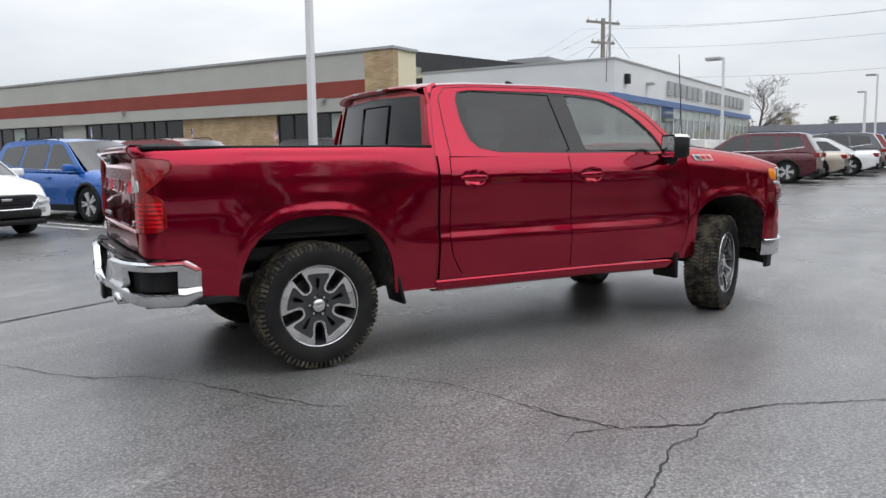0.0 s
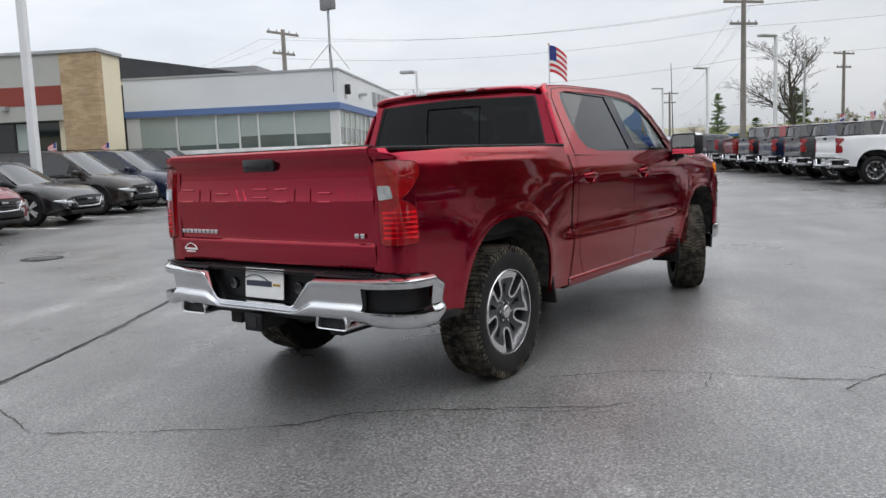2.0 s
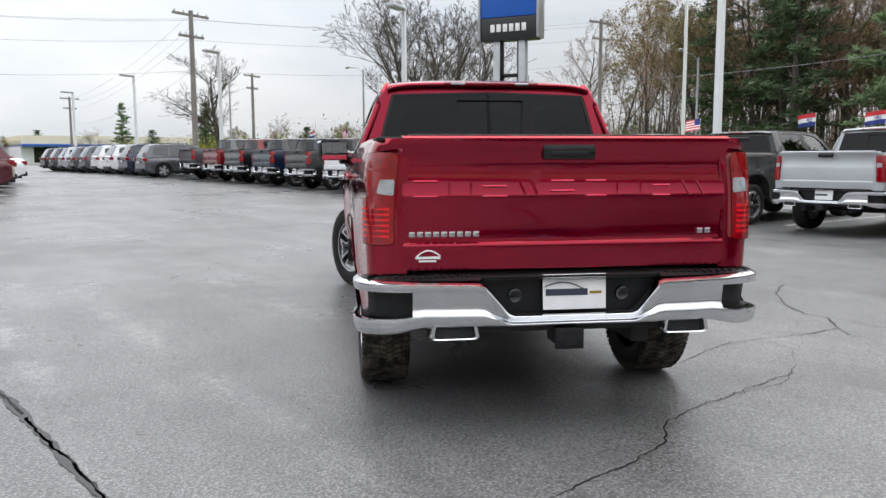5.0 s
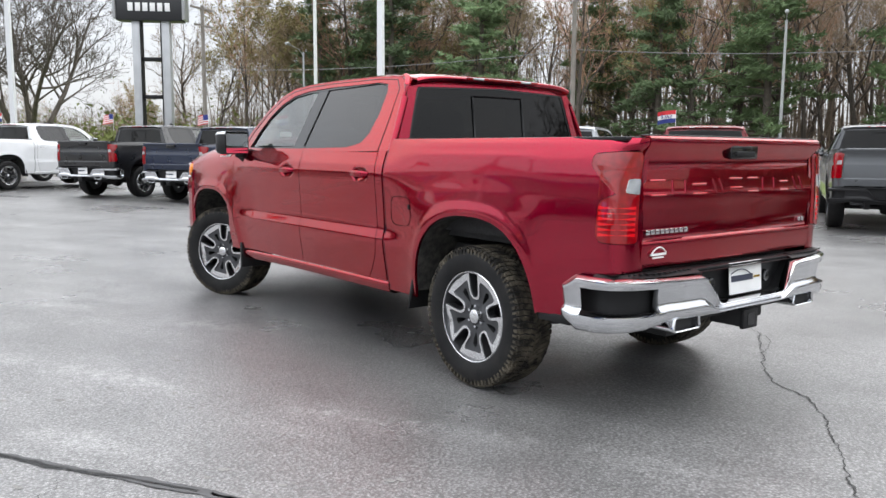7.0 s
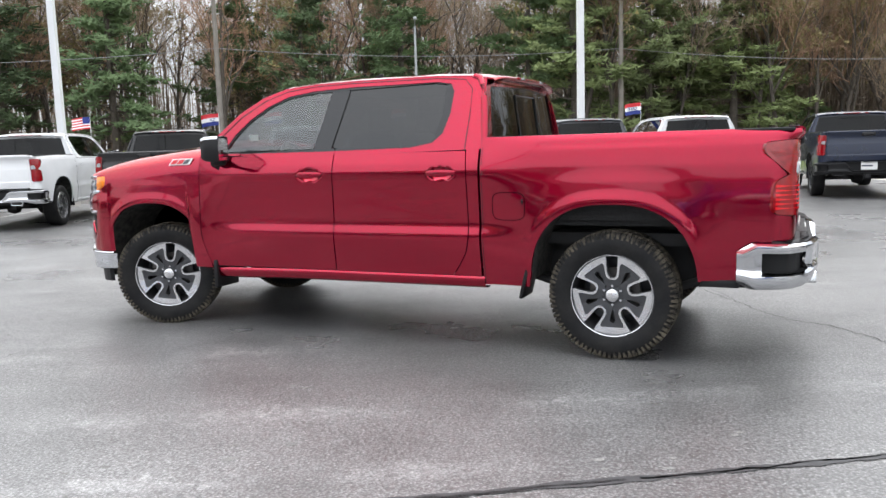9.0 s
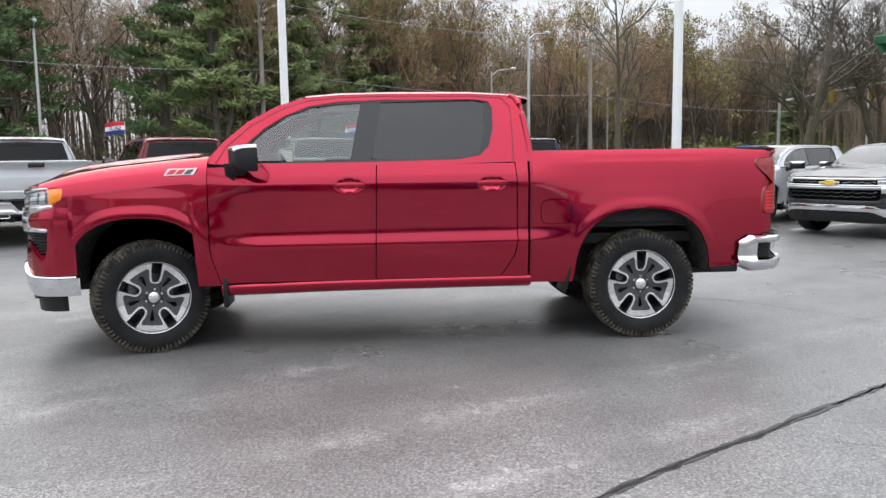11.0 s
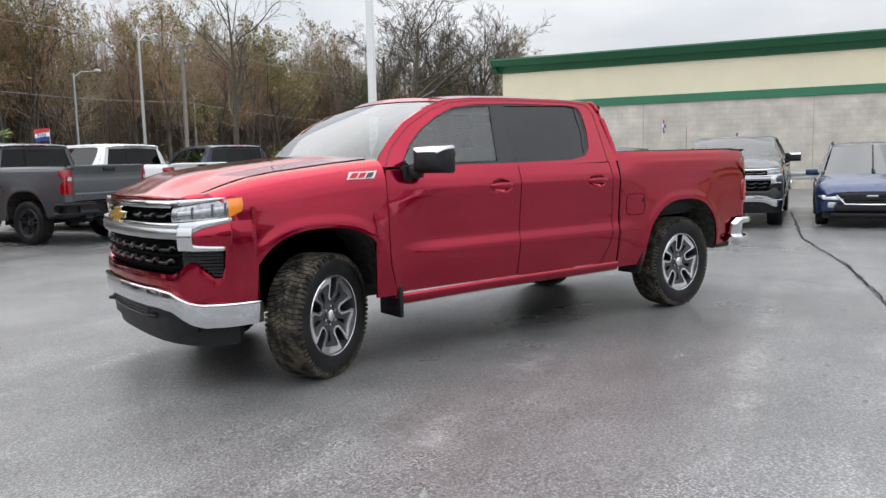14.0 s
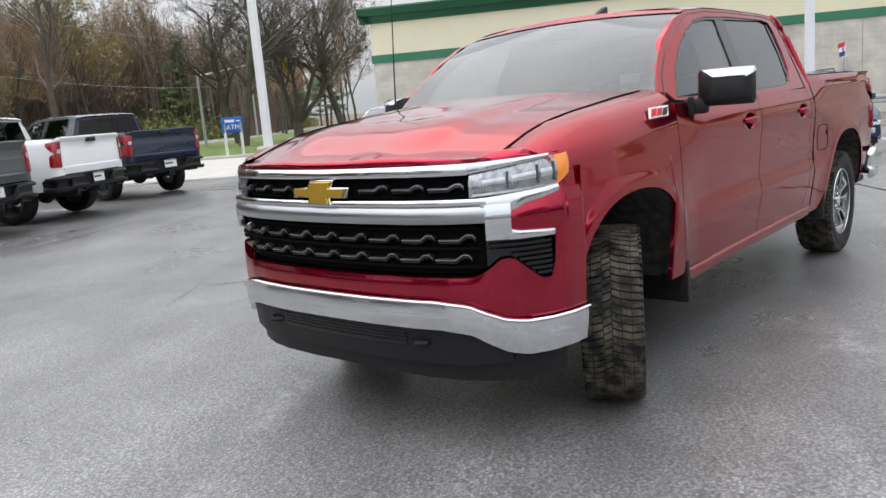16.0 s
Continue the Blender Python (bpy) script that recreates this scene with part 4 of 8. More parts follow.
    part("plate_bar", moved(box(-0.0015, 0.0015, -0.03, 0.055, -0.008, 0.008), pose(-1.1465, -0.015, 0.660, 0, 4, 0)), M_blueink, plate)
    part("plate_mark", moved(box(-0.0015, 0.0015, -0.03, 0.03, -0.006, 0.006), pose(-1.151, -0.125, 0.712, 0, 4, 0)), M_gold, plate)
    for y in (-0.27, 0.27):
        part("bumper_socket", moved(lathe([(0.0, 0.0), (0.02, 0.0), (0.033, 0.008), (0.036, -0.01)], 20, "Z"), pose(-1.117, y, 0.70, 0, -90, 0)), M_gloss, bump)
    # exhaust tips and hitch
    for y in (0.575, -0.575):
        def ringp(s, x, rz=0.0):
            return [Vector((x, y + 0.118 * s * a, 0.545 + rz + 0.039 * s * b)) for a, b in rounded([(-1, -0.7), (-0.9, -1), (0.9, -1), (1, -0.7), (0.9, 1), (-0.9, 1)], 0.4, 3)]
        rows = [ringp(0.96, -0.95), ringp(1.0, -1.16), ringp(1.0, -1.192), ringp(0.97, -1.198), ringp(0.84, -1.194), ringp(0.80, -1.16), ringp(0.78, -1.0)]
        tip = part("exhaust_tip", grid(rows, None, True), M_chrome, truck, "rectangular chrome exhaust tip")
        part("tip_inside", pane_skin([(p.y, p.z) for p in ringp(0.79, -1.1)], lambda a, b: Vector((-1.16, a, b)), 1), M_under, tip)
    hitch = part("tow_hitch", join(box(-1.12, -0.8, -0.6, 0.6, 0.52, 0.58, 0.01), box(-1.20, -1.0, -0.035, 0.075, 0.455, 0.545, 0.006)), M_under, truck)
    part("hitch_collar", box(-1.215, -1.19, -0.05, 0.09, 0.447, 0.552, 0.006), M_trim, hitch)
    part("hitch_hole", box(-1.218, -1.20, -0.012, 0.052, 0.468, 0.532), M_gloss, hitch)
    # underbody
    for y in (-0.42, 0.42):
        part("frame_rail", box(-1.0, 4.4, y - 0.05, y + 0.05, 0.42, 0.58, 0.01), M_under, truck)
    part("underbody", box(0.7, 3.3, -0.88, 0.88, 0.5, 0.56), M_under, truck)
    part("rear_underbody", box(-1.0, 0.7, -0.7, 0.7, 0.72, 0.80), M_under, truck)
    part("engine_tray", box(3.2, 4.55, -0.5, 0.5, 0.45, 1.2, 0.02), M_under, truck)
    part("rear_axle", join(tube([(0, -0.75, 0.42), (0, 0.75, 0.42)], 0.05, 12), moved(lathe([(0.0, -0.14), (0.12, -0.1), (0.15, 0.0), (0.12, 0.1), (0.0, 0.14)], 16, "Y"), pose(0, 0, 0.42))), M_under, truck)
    part("front_axle", tube([(3.745, -0.75, 0.42), (3.745, 0.75, 0.42)], 0.04, 10), M_under, truck)
    for y in (-0.6, 0.6):
        part("leaf_spring", tube([(0.7, y, 0.5), (0.35, y, 0.40), (0, y, 0.36), (-0.35, y, 0.42), (-0.75, y, 0.58)], 0.03, 6), M_under, truck)
        part("shock_absorber", tube([(0.12, y * 0.95, 0.38), (0.3, y * 0.8, 0.8)], 0.03, 8), M_under, truck)
    part("spare_wheel", moved(lathe([(0.0, -0.1), (0.36, -0.1), (0.4, 0.0), (0.36, 0.1), (0.0, 0.1)], 28, "Z"), pose(-0.55, 0, 0.60)), M_tyre, truck)
    part("exhaust_pipe", tube([(2.4, -0.35, 0.46), (0.9, -0.35, 0.46), (0.3, -0.4, 0.62), (-0.5, -0.55, 0.58), (-1.0, -0.575, 0.545)], 0.04, 8), M_disc, truck)

    # cabin
    part("cabin_floor", box(0.95, 3.2, -0.9, 0.9, 0.56, 0.62), M_seat, truck)
    for k in (1, -1):
        part("door_lining", box(0.95, 3.2, min(k * 0.89, k * 0.92), max(k * 0.89, k * 0.92), 0.6, 1.375), M_seat, truck)
    part("dashboard", box(2.85, 3.28, -0.86, 0.86, 0.95, 1.36, 0.06), M_seat, truck)
    part("headliner", box(0.95, 2.5, -0.68, 0.68, 1.865, 1.885), M_headliner, truck)
    part("cabin_back", box(0.90, 0.96, -0.85, 0.85, 0.6, 1.44), M_seat, truck)
    part("steering_wheel", moved(lathe([(0.165 + 0.014 * math.cos(a), 0.014 * math.sin(a)) for a in [2 * math.pi * q / 8 for q in range(9)]], 28, "Z"), pose(2.74, 0.40, 1.32, 0, -65, 0)), M_trim, truck)
    for x, ys in ((2.2, (0.42, -0.42)), (1.22, (0.48, 0.0, -0.48))):
        for y in ys:
            w = 0.26 if x > 2 else 0.22
            seat = part("seat", join(box(x - 0.1, x + 0.45, y - w, y + w, 0.75, 0.98, 0.05), moved(box(-0.08, 0.08, y - w, y + w, 0.0, 0.62, 0.06), pose(x - 0.1, 0, 0.92, 0, -14, 0))), M_seat, truck, "dark cloth seat")
            part("headrest", box(x - 0.33, x - 0.22, y - 0.13, y + 0.13, 1.53, 1.72, 0.05), M_seat, seat)

    # nose
    part("nose_backing", grid([[front_at(s, z, -0.08) for z in (0.42, 0.6, 0.8, 1.0, 1.22)] for s in spaced(-1.1, 1.1, 31)]), M_gloss, truck)
    red_low = [(0, 0.690), (0.58, 0.688), (0.72, 0.672), (0.86, 0.614), (0.95, 0.602), (1.3, 0.605)]
    red_high = [(0, 0.775), (0.74, 0.775), (0.80, 0.80), (0.855, 0.846), (0.905, 0.848), (1.015, 0.757), (1.08, 0.754), (1.09, 0.93), (1.10, 1.10), (1.30, 1.10)]
    fas = part("front_fascia", nose_patch(-1.275, 1.275, red_low, red_high, 0.004, 121, 14, 0.03, 0.005), M_red, truck)
    chrome_low = [(0, 0.565), (0.60, 0.560), (0.72, 0.543), (0.86, 0.467), (0.95, 0.450), (1.3, 0.460)]
    chrome_high = [(0, 0.682), (0.58, 0.680), (0.72, 0.664), (0.86, 0.606), (0.95, 0.594), (1.3, 0.597)]
    fb = part("front_bumper", nose_patch(-1.265, 1.265, chrome_low, [(a, b - 0.010) for a, b in chrome_high], 0.022, 81, 10, 0.05, 0.004), M_chrome, truck, "polished chrome front bumper")
    part("bumper_edge", nose_patch(-1.265, 1.265, [(a, b - 0.012) for a, b in chrome_high], [(a, b + 0.004) for a, b in chrome_high], 0.024, 81, 6, 0.03, 0.007), M_chrome, fb, "bright rolled upper edge")
    part("bumper_insert", nose_patch(-0.88, 0.88, [(0, 0.40), (0.7, 0.40), (0.88, 0.42)], [(0, 0.562), (0.60, 0.557), (0.72, 0.540), (0.86, 0.465), (0.88, 0.46)], -0.004, 41, 6, 0.05), M_trim, fb, "black lower bumper insert")
    part("air_dam", nose_patch(-1.16, 1.16, [(0, 0.335), (0.5, 0.325), (0.9, 0.325), (1.16, 0.335)], [(0, 0.43), (0.5, 0.42), (0.85, 0.455), (1.16, 0.465)], -0.03, 41, 4, 0.03), M_trim, fb, "soft black air dam")
    part("lower_intake", nose_patch(-0.40, 0.40, 0.475, 0.535, -0.001, 21, 3, 0.03), M_gloss, fb)
    for z in (0.487, 0.503, 0.519):
        part("intake_slat", nose_patch(-0.40, 0.40, z, z + 0.007, 0.004, 21, 2, 0.01), M_trim, fb)
    for y in (-0.47, 0.47):
        hook = [Vector((4.655 + dx, y + dy, 0.495)) for dx, dy in ((0, -0.04), (0.07, -0.035), (0.095, 0.0), (0.07, 0.035), (0, 0.04))]
        part("tow_hook", tube(hook, 0.013, 8), M_trim, fb)
    for k in (1, -1):
        # side vent with louvres
        part("side_vent", nose_patch(k * 0.895, k * 1.08, [(0.895, 0.85), (0.91, 0.85), (1.015, 0.762), (1.08, 0.758)], [(0.895, 0.925), (1.08, 0.922)], -0.03, 20, 4, 0.02), M_gloss, fas, "black side vent")
        part("vent_wing", nose_patch(k * 0.80, k * 0.90, [(0.80, 0.81), (0.855, 0.85), (0.90, 0.852)], 0.925, -0.03, 8, 4, 0.02), M_gloss, fas)
        for i in range(7):
            z = 0.770 + 0.021 * i
            s0 = 0.815 if z > 0.86 else 0.91 + (0.85 - z) * 1.2
            part("vent_slat", nose_patch(k * s0, k * 1.072, z, z + 0.011, -0.002, 12, 2, 0.03), M_trim, fas)
        # bracket of chrome under the lamp
        part("lamp_bracket", nose_patch(k * 0.805, k * 0.905, 0.926, 1.09, 0.016, 8, 8, 0.03, 0.008), M_chrome, truck, "chrome bracket under the headlamp")
        part("lamp_bracket", nose_patch(k * 0.895, k * 1.08, [(0.89, 0.924), (1.08, 0.924)], [(0.89, 0.97), (0.93, 0.956), (1.08, 0.948)], 0.016, 14, 4, 0.03, 0.004), M_chrome, truck)
        part("lamp_bracket", nose_patch(k * 0.79, k * 1.115, [(0.79, 1.05), (0.90, 1.032), (0.96, 1.060), (1.115, 1.094)], [(0.79, 1.092), (1.115, 1.120)], 0.016, 18, 4, 0.03, 0.004), M_chrome, truck)
        part("corner_panel", nose_patch(k * 0.90, k * 1.13, [(0.90, 0.960), (0.95, 0.952), (1.13, 0.942)], [(0.90, 1.042), (0.96, 1.066), (1.13, 1.10)], 0.006, 18, 6, 0.02, 0.008), M_red, truck)
        lamp = part("headlamp", nose_patch(k * 0.745, k * 1.118, [(0.74, 1.094), (1.08, 1.114)], [(0.74, 1.184), (1.08, 1.232)], 0.006, 24, 8, 0.03, 0.010), M_reflector, truck, "clear headlamp with bright inner lenses")
        for s, h in ((0.845, 0.045), (0.965, 0.05), (1.065, 0.028)):
            part("lamp_lens", nose_patch(k * (s - h), k * (s + h), [(0.74, 1.124), (1.08, 1.146)], [(0.74, 1.160), (1.08, 1.200)], 0.010, 8, 5, 0.02, 0.008), M_clear, lamp)
            part("lens_divider", nose_patch(k * (s + h + 0.002), k * (s + h + 0.012), [(0.74, 1.112), (1.08, 1.136)], [(0.74, 1.168), (1.08, 1.210)], 0.0175, 3, 3, 0.02), M_gunmetal, lamp)
        part("lamp_line", nose_patch(k * 0.76, k * 1.05, [(0.74, 1.098), (1.08, 1.118)], [(0.74, 1.106), (1.08, 1.126)], 0.0135, 16, 2, 0.01), M_clear, lamp)
        part("turn_lamp", nose_patch(k * 1.112, k * 1.19, [(1.11, 1.116), (1.19, 1.155)], [(1.11, 1.232), (1.19, 1.238)], 0.008, 10, 6, 0.03, 0.006), M_amber, lamp, "amber corner lens")
    for k in (1, -1):
        part("nose_header", nose_patch(k * 0.80, k * 1.16, [(0.8, 1.232), (1.16, 1.238)], [(0.8, 1.244), (0.95, 1.250), (1.16, 1.252)], -0.006, 18, 4, 0.05, 0.004), M_red, truck)
    part("nose_panel", nose_patch(-1.20, 1.20, 1.205, [(0, 1.238), (0.8, 1.246), (1.2, 1.250)], -0.022, 61, 4, 0.08), M_red, truck)
    for k in (1, -1):
        edge = fender_edge[k][-6:][::-1]
        front = [front_at(k * (0.80 + 0.08 * i), 1.247 - 0.002 * i, -0.010) for i in range(6)]
        part("fender_corner", grid([[a.lerp(b, t) + Vector((0, 0, 0.008 * math.sin(math.pi * t))) for a, b in zip(front, edge)] for t in spaced(0, 1, 7)]), M_red, truck)
        part("lamp_surround", nose_patch(k * 1.0, k * 1.29, [(1.0, 1.06), (1.29, 1.06)], [(1.0, 1.12), (1.19, 1.165), (1.29, 1.18)], -0.006, 14, 5, 0.05), M_red, truck)
    g = part("grille", nose_patch(-0.81, 0.81, [(0, 0.785), (0.74, 0.785), (0.81, 0.82)], 0.992, -0.045, 37, 3, 0.02), M_void, truck, "black grille with chrome bars")
    part("grille_top_bar", nose_patch(-0.74, 0.74, 1.184, [(0, 1.224), (0.74, 1.228)], 0.018, 41, 5, 0.03, 0.006), M_chrome, g, "bright chrome top bar")
    for k in (1, -1):
        part("grille_top_bar", nose_patch(k * 0.735, k * 1.08, [(0.73, 1.186), (1.08, 1.231)], [(0.73, 1.228), (1.08, 1.243)], 0.017, 16, 4, 0.03, 0.003), M_chrome, g)
    part("grille_bar", nose_patch(-0.81, 0.81, 0.995, 1.072, 0.010, 49, 7, 0.03, 0.014), M_satin, g, "broad satin bar across the grille")
    part("grille_bar", nose_patch(-0.81, 0.81, 1.068, 1.092, 0.024, 49, 4, 0.03, 0.004), M_chrome, g, "thin chrome bar")
    part("upper_grille", nose_patch(-0.745, 0.745, 1.092, 1.186, -0.04, 31, 3, 0.02), M_void, g)

    def chevrons(z, s_list, h, span):
        for s in s_list:
            pts = [(s - span, z), (s - span * 0.1, z), (s + span * 0.2, z + h), (s + span * 0.45, z + h), (s + span * 0.6, z + h * 0.3)]
            # satin strips stand in for the highlights along the black wings' top edges
            rows = []
            for a, b in pts:
                rows.append([front_at(a, b - 0.003, -0.012), front_at(a, b, -0.006), front_at(a, b + 0.004, -0.006), front_at(a, b + 0.005, -0.03)])
            part("grille_wing", grid(rows), M_satin, g, "bright strip for the highlight along a black grille wing")
            part("wing_body", grid([[front_at(a, b - 0.022, -0.028), front_at(a, b - 0.012, -0.012), front_at(a, b - 0.003, -0.012), front_at(a, b - 0.001, -0.03)] for a, b in pts]), M_gloss, g)
    chevrons(0.925, spaced(-0.70, 0.70, 9), 0.020, 0.10)
    chevrons(0.845, spaced(-0.68, 0.68, 9), 0.020, 0.10)
    chevrons(1.130, (-0.66, -0.48, -0.30, 0.30, 0.48, 0.66), 0.016, 0.10)
    for z in (0.81, 0.885, 0.965):
        part("grille_slat", nose_patch(-0.78, 0.78, z, z + 0.012, -0.022, 31, 2, 0.02), M_void, g)
    bow = [(-0.150, 1.108), (-0.050, 1.108), (-0.062, 1.080), (0.068, 1.080), (0.060, 1.108), (0.145, 1.108), (0.160, 1.146), (0.066, 1.146), (0.076, 1.174), (-0.054, 1.174), (-0.064, 1.146), (-0.160, 1.146)]
    part("nose_emblem", bevel(prism(bow, 0.026, 0.045, lambda p, q, d: front_at(p, q, d)), 0.003, 1), M_gold, g, "gold cross-shaped emblem")
    part("emblem_rim", bevel(prism([(p * 1.14, 1.128 + (q - 1.128) * 1.16) for p, q in bow], 0.012, 0.034, lambda p, q, d: front_at(p, q, d)), 0.003, 1), M_chrome, g)

    # wheels
    for x, st in ((0.0, 0.0), (3.745, steer)):
        for k in (1, -1):
            build_wheel(truck, k, pose(x, k * 0.845, 0.42, 0, (0 if k > 0 else 36) - 2 * x, st))
    return truck

# ---- the truck in the middle of the lot ----
hero_truck = build_pickup(pose(0, 0, 0), 27)
tagged(hero_truck, "cherry red crew cab pickup truck with chrome bumpers", "pickup truck")

# ---- materials of the place ----
M_ashes = mat("pale_concrete", (0.42, 0.40, 0.37), 0.9, vary=0.12, scale=1.5, fine=0.15, fine_scale=40, bump=0.003, bump_scale=60)
M_tan = mat("tan_concrete", (0.42, 0.35, 0.24), 0.85, vary=0.12, scale=1.2, fine=0.12, fine_scale=30)
M_line = mat("worn_line_paint", (0.62, 0.62, 0.60), 0.7, vary=0.25, scale=3, fine=0.3, fine_scale=50)
M_crack = mat("tar_in_crack", (0.008, 0.008, 0.008), 0.6, vary=0.3, scale=20)
M_seal = mat("old_sealant", (0.04, 0.04, 0.042), 0.55, vary=0.3, scale=12)
M_grass = mat("spring_grass", (0.06, 0.11, 0.015), 0.9, second=(0.16, 0.19, 0.035), scale=1.3, fine=0.35, fine_scale=35, bump=0.02, bump_scale=30)
M_earth = mat("leaf_litter", (0.13, 0.095, 0.06), 0.95, second=(0.16, 0.12, 0.07), scale=0.9, fine=0.3, fine_scale=12)
M_road = mat("pale_road", (0.25, 0.245, 0.235), 0.85, vary=0.1, scale=0.7, fine=0.12, fine_scale=30)
M_bark = mat("grey_bark", (0.085, 0.072, 0.06), 0.95, vary=0.3, scale=3, fine=0.3, fine_scale=25)
M_twig = mat("brown_twigs", (0.24, 0.18, 0.125), 0.95, random=0.3)
M_depth = mat("wood_depth", (0.165, 0.13, 0.098), 0.95, vary=0.35, scale=0.12)
M_twig2 = mat("russet_twigs", (0.30, 0.18, 0.12), 0.95, random=0.3)
M_bud = mat("yellow_buds", (0.20, 0.17, 0.065), 0.9, random=0.3)
M_pine = mat("pine_needles", (0.10, 0.15, 0.065), 0.85, random=0.35, vary=0.35, scale=0.8)
M_pine2 = mat("light_pine_needles", (0.16, 0.20, 0.075), 0.85, random=0.3, vary=0.3, scale=0.8)
M_shrub = mat("shrub_leaves", (0.11, 0.13, 0.03), 0.9, vary=0.4, scale=0.5)
M_bush = mat("young_leaves", (0.22, 0.23, 0.04), 0.85, vary=0.35, scale=0.25)
M_stucco = mat("grey_fascia", (0.42, 0.42, 0.39), 0.85, vary=0.06, scale=0.8, fine=0.06, fine_scale=30)
M_redband = mat("brick_red_band", (0.24, 0.045, 0.032), 0.75, vary=0.1, scale=1.2)
M_mortar = mat("pale_mortar", (0.38, 0.34, 0.27), 0.95, fine=0.1, fine_scale=40)
M_dark = mat("dark_glass", (0.012, 0.014, 0.016), 0.04, coat=0.6)
M_shop = mat("shop_glass", (0.10, 0.13, 0.125), 0.05, coat=0.6, vary=0.2, scale=0.7)
M_blind = mat("pale_blind", (0.36, 0.42, 0.40), 0.25, vary=0.05, scale=2)
M_frame = mat("dark_frame", (0.02, 0.018, 0.016), 0.5)
M_wframe = mat("white_frame", (0.66, 0.67, 0.67), 0.45)
M_panel = mat("pale_wall_panel", (0.68, 0.70, 0.72), 0.6, vary=0.05, scale=0.6)
M_bluefr = mat("blue_band", (0.10, 0.17, 0.36), 0.6, vary=0.08, scale=1)
M_cream = mat("cream_wall", (0.74, 0.68, 0.50), 0.85, vary=0.04, scale=0.8)
M_green = mat("green_metal", (0.012, 0.10, 0.045), 0.45, vary=0.06, scale=0.5)
M_green2 = mat("green_band", (0.035, 0.17, 0.09), 0.7, vary=0.08, scale=0.6)
M_pole = mat("white_pole", (0.70, 0.71, 0.72), 0.5, vary=0.05, scale=1)
M_galv = mat("galvanised_steel", (0.42, 0.43, 0.44), 0.45, 0.6, vary=0.12, scale=2)
M_wood = mat("weathered_pole", (0.22, 0.20, 0.18), 0.95, vary=0.2, scale=1.5)
M_wire = mat("wire", (0.22, 0.22, 0.23), 0.6)
M_signblue = mat("sign_blue", (0.01, 0.10, 0.45), 0.4)
M_signblack = mat("sign_black", (0.012, 0.013, 0.015), 0.4)
M_steps = mat("grey_steps", (0.19, 0.19, 0.21), 0.8, vary=0.1, scale=3)
M_roofgrey = mat("roof_plant", (0.22, 0.22, 0.23), 0.6)
M_darkroof = mat("dark_shingle", (0.05, 0.052, 0.056), 0.9, vary=0.15, scale=3)
M_signal = mat("signal_yellow", (0.30, 0.20, 0.03), 0.6)
M_fence = mat("grey_fence", (0.26, 0.25, 0.24), 0.9, vary=0.15, scale=2)


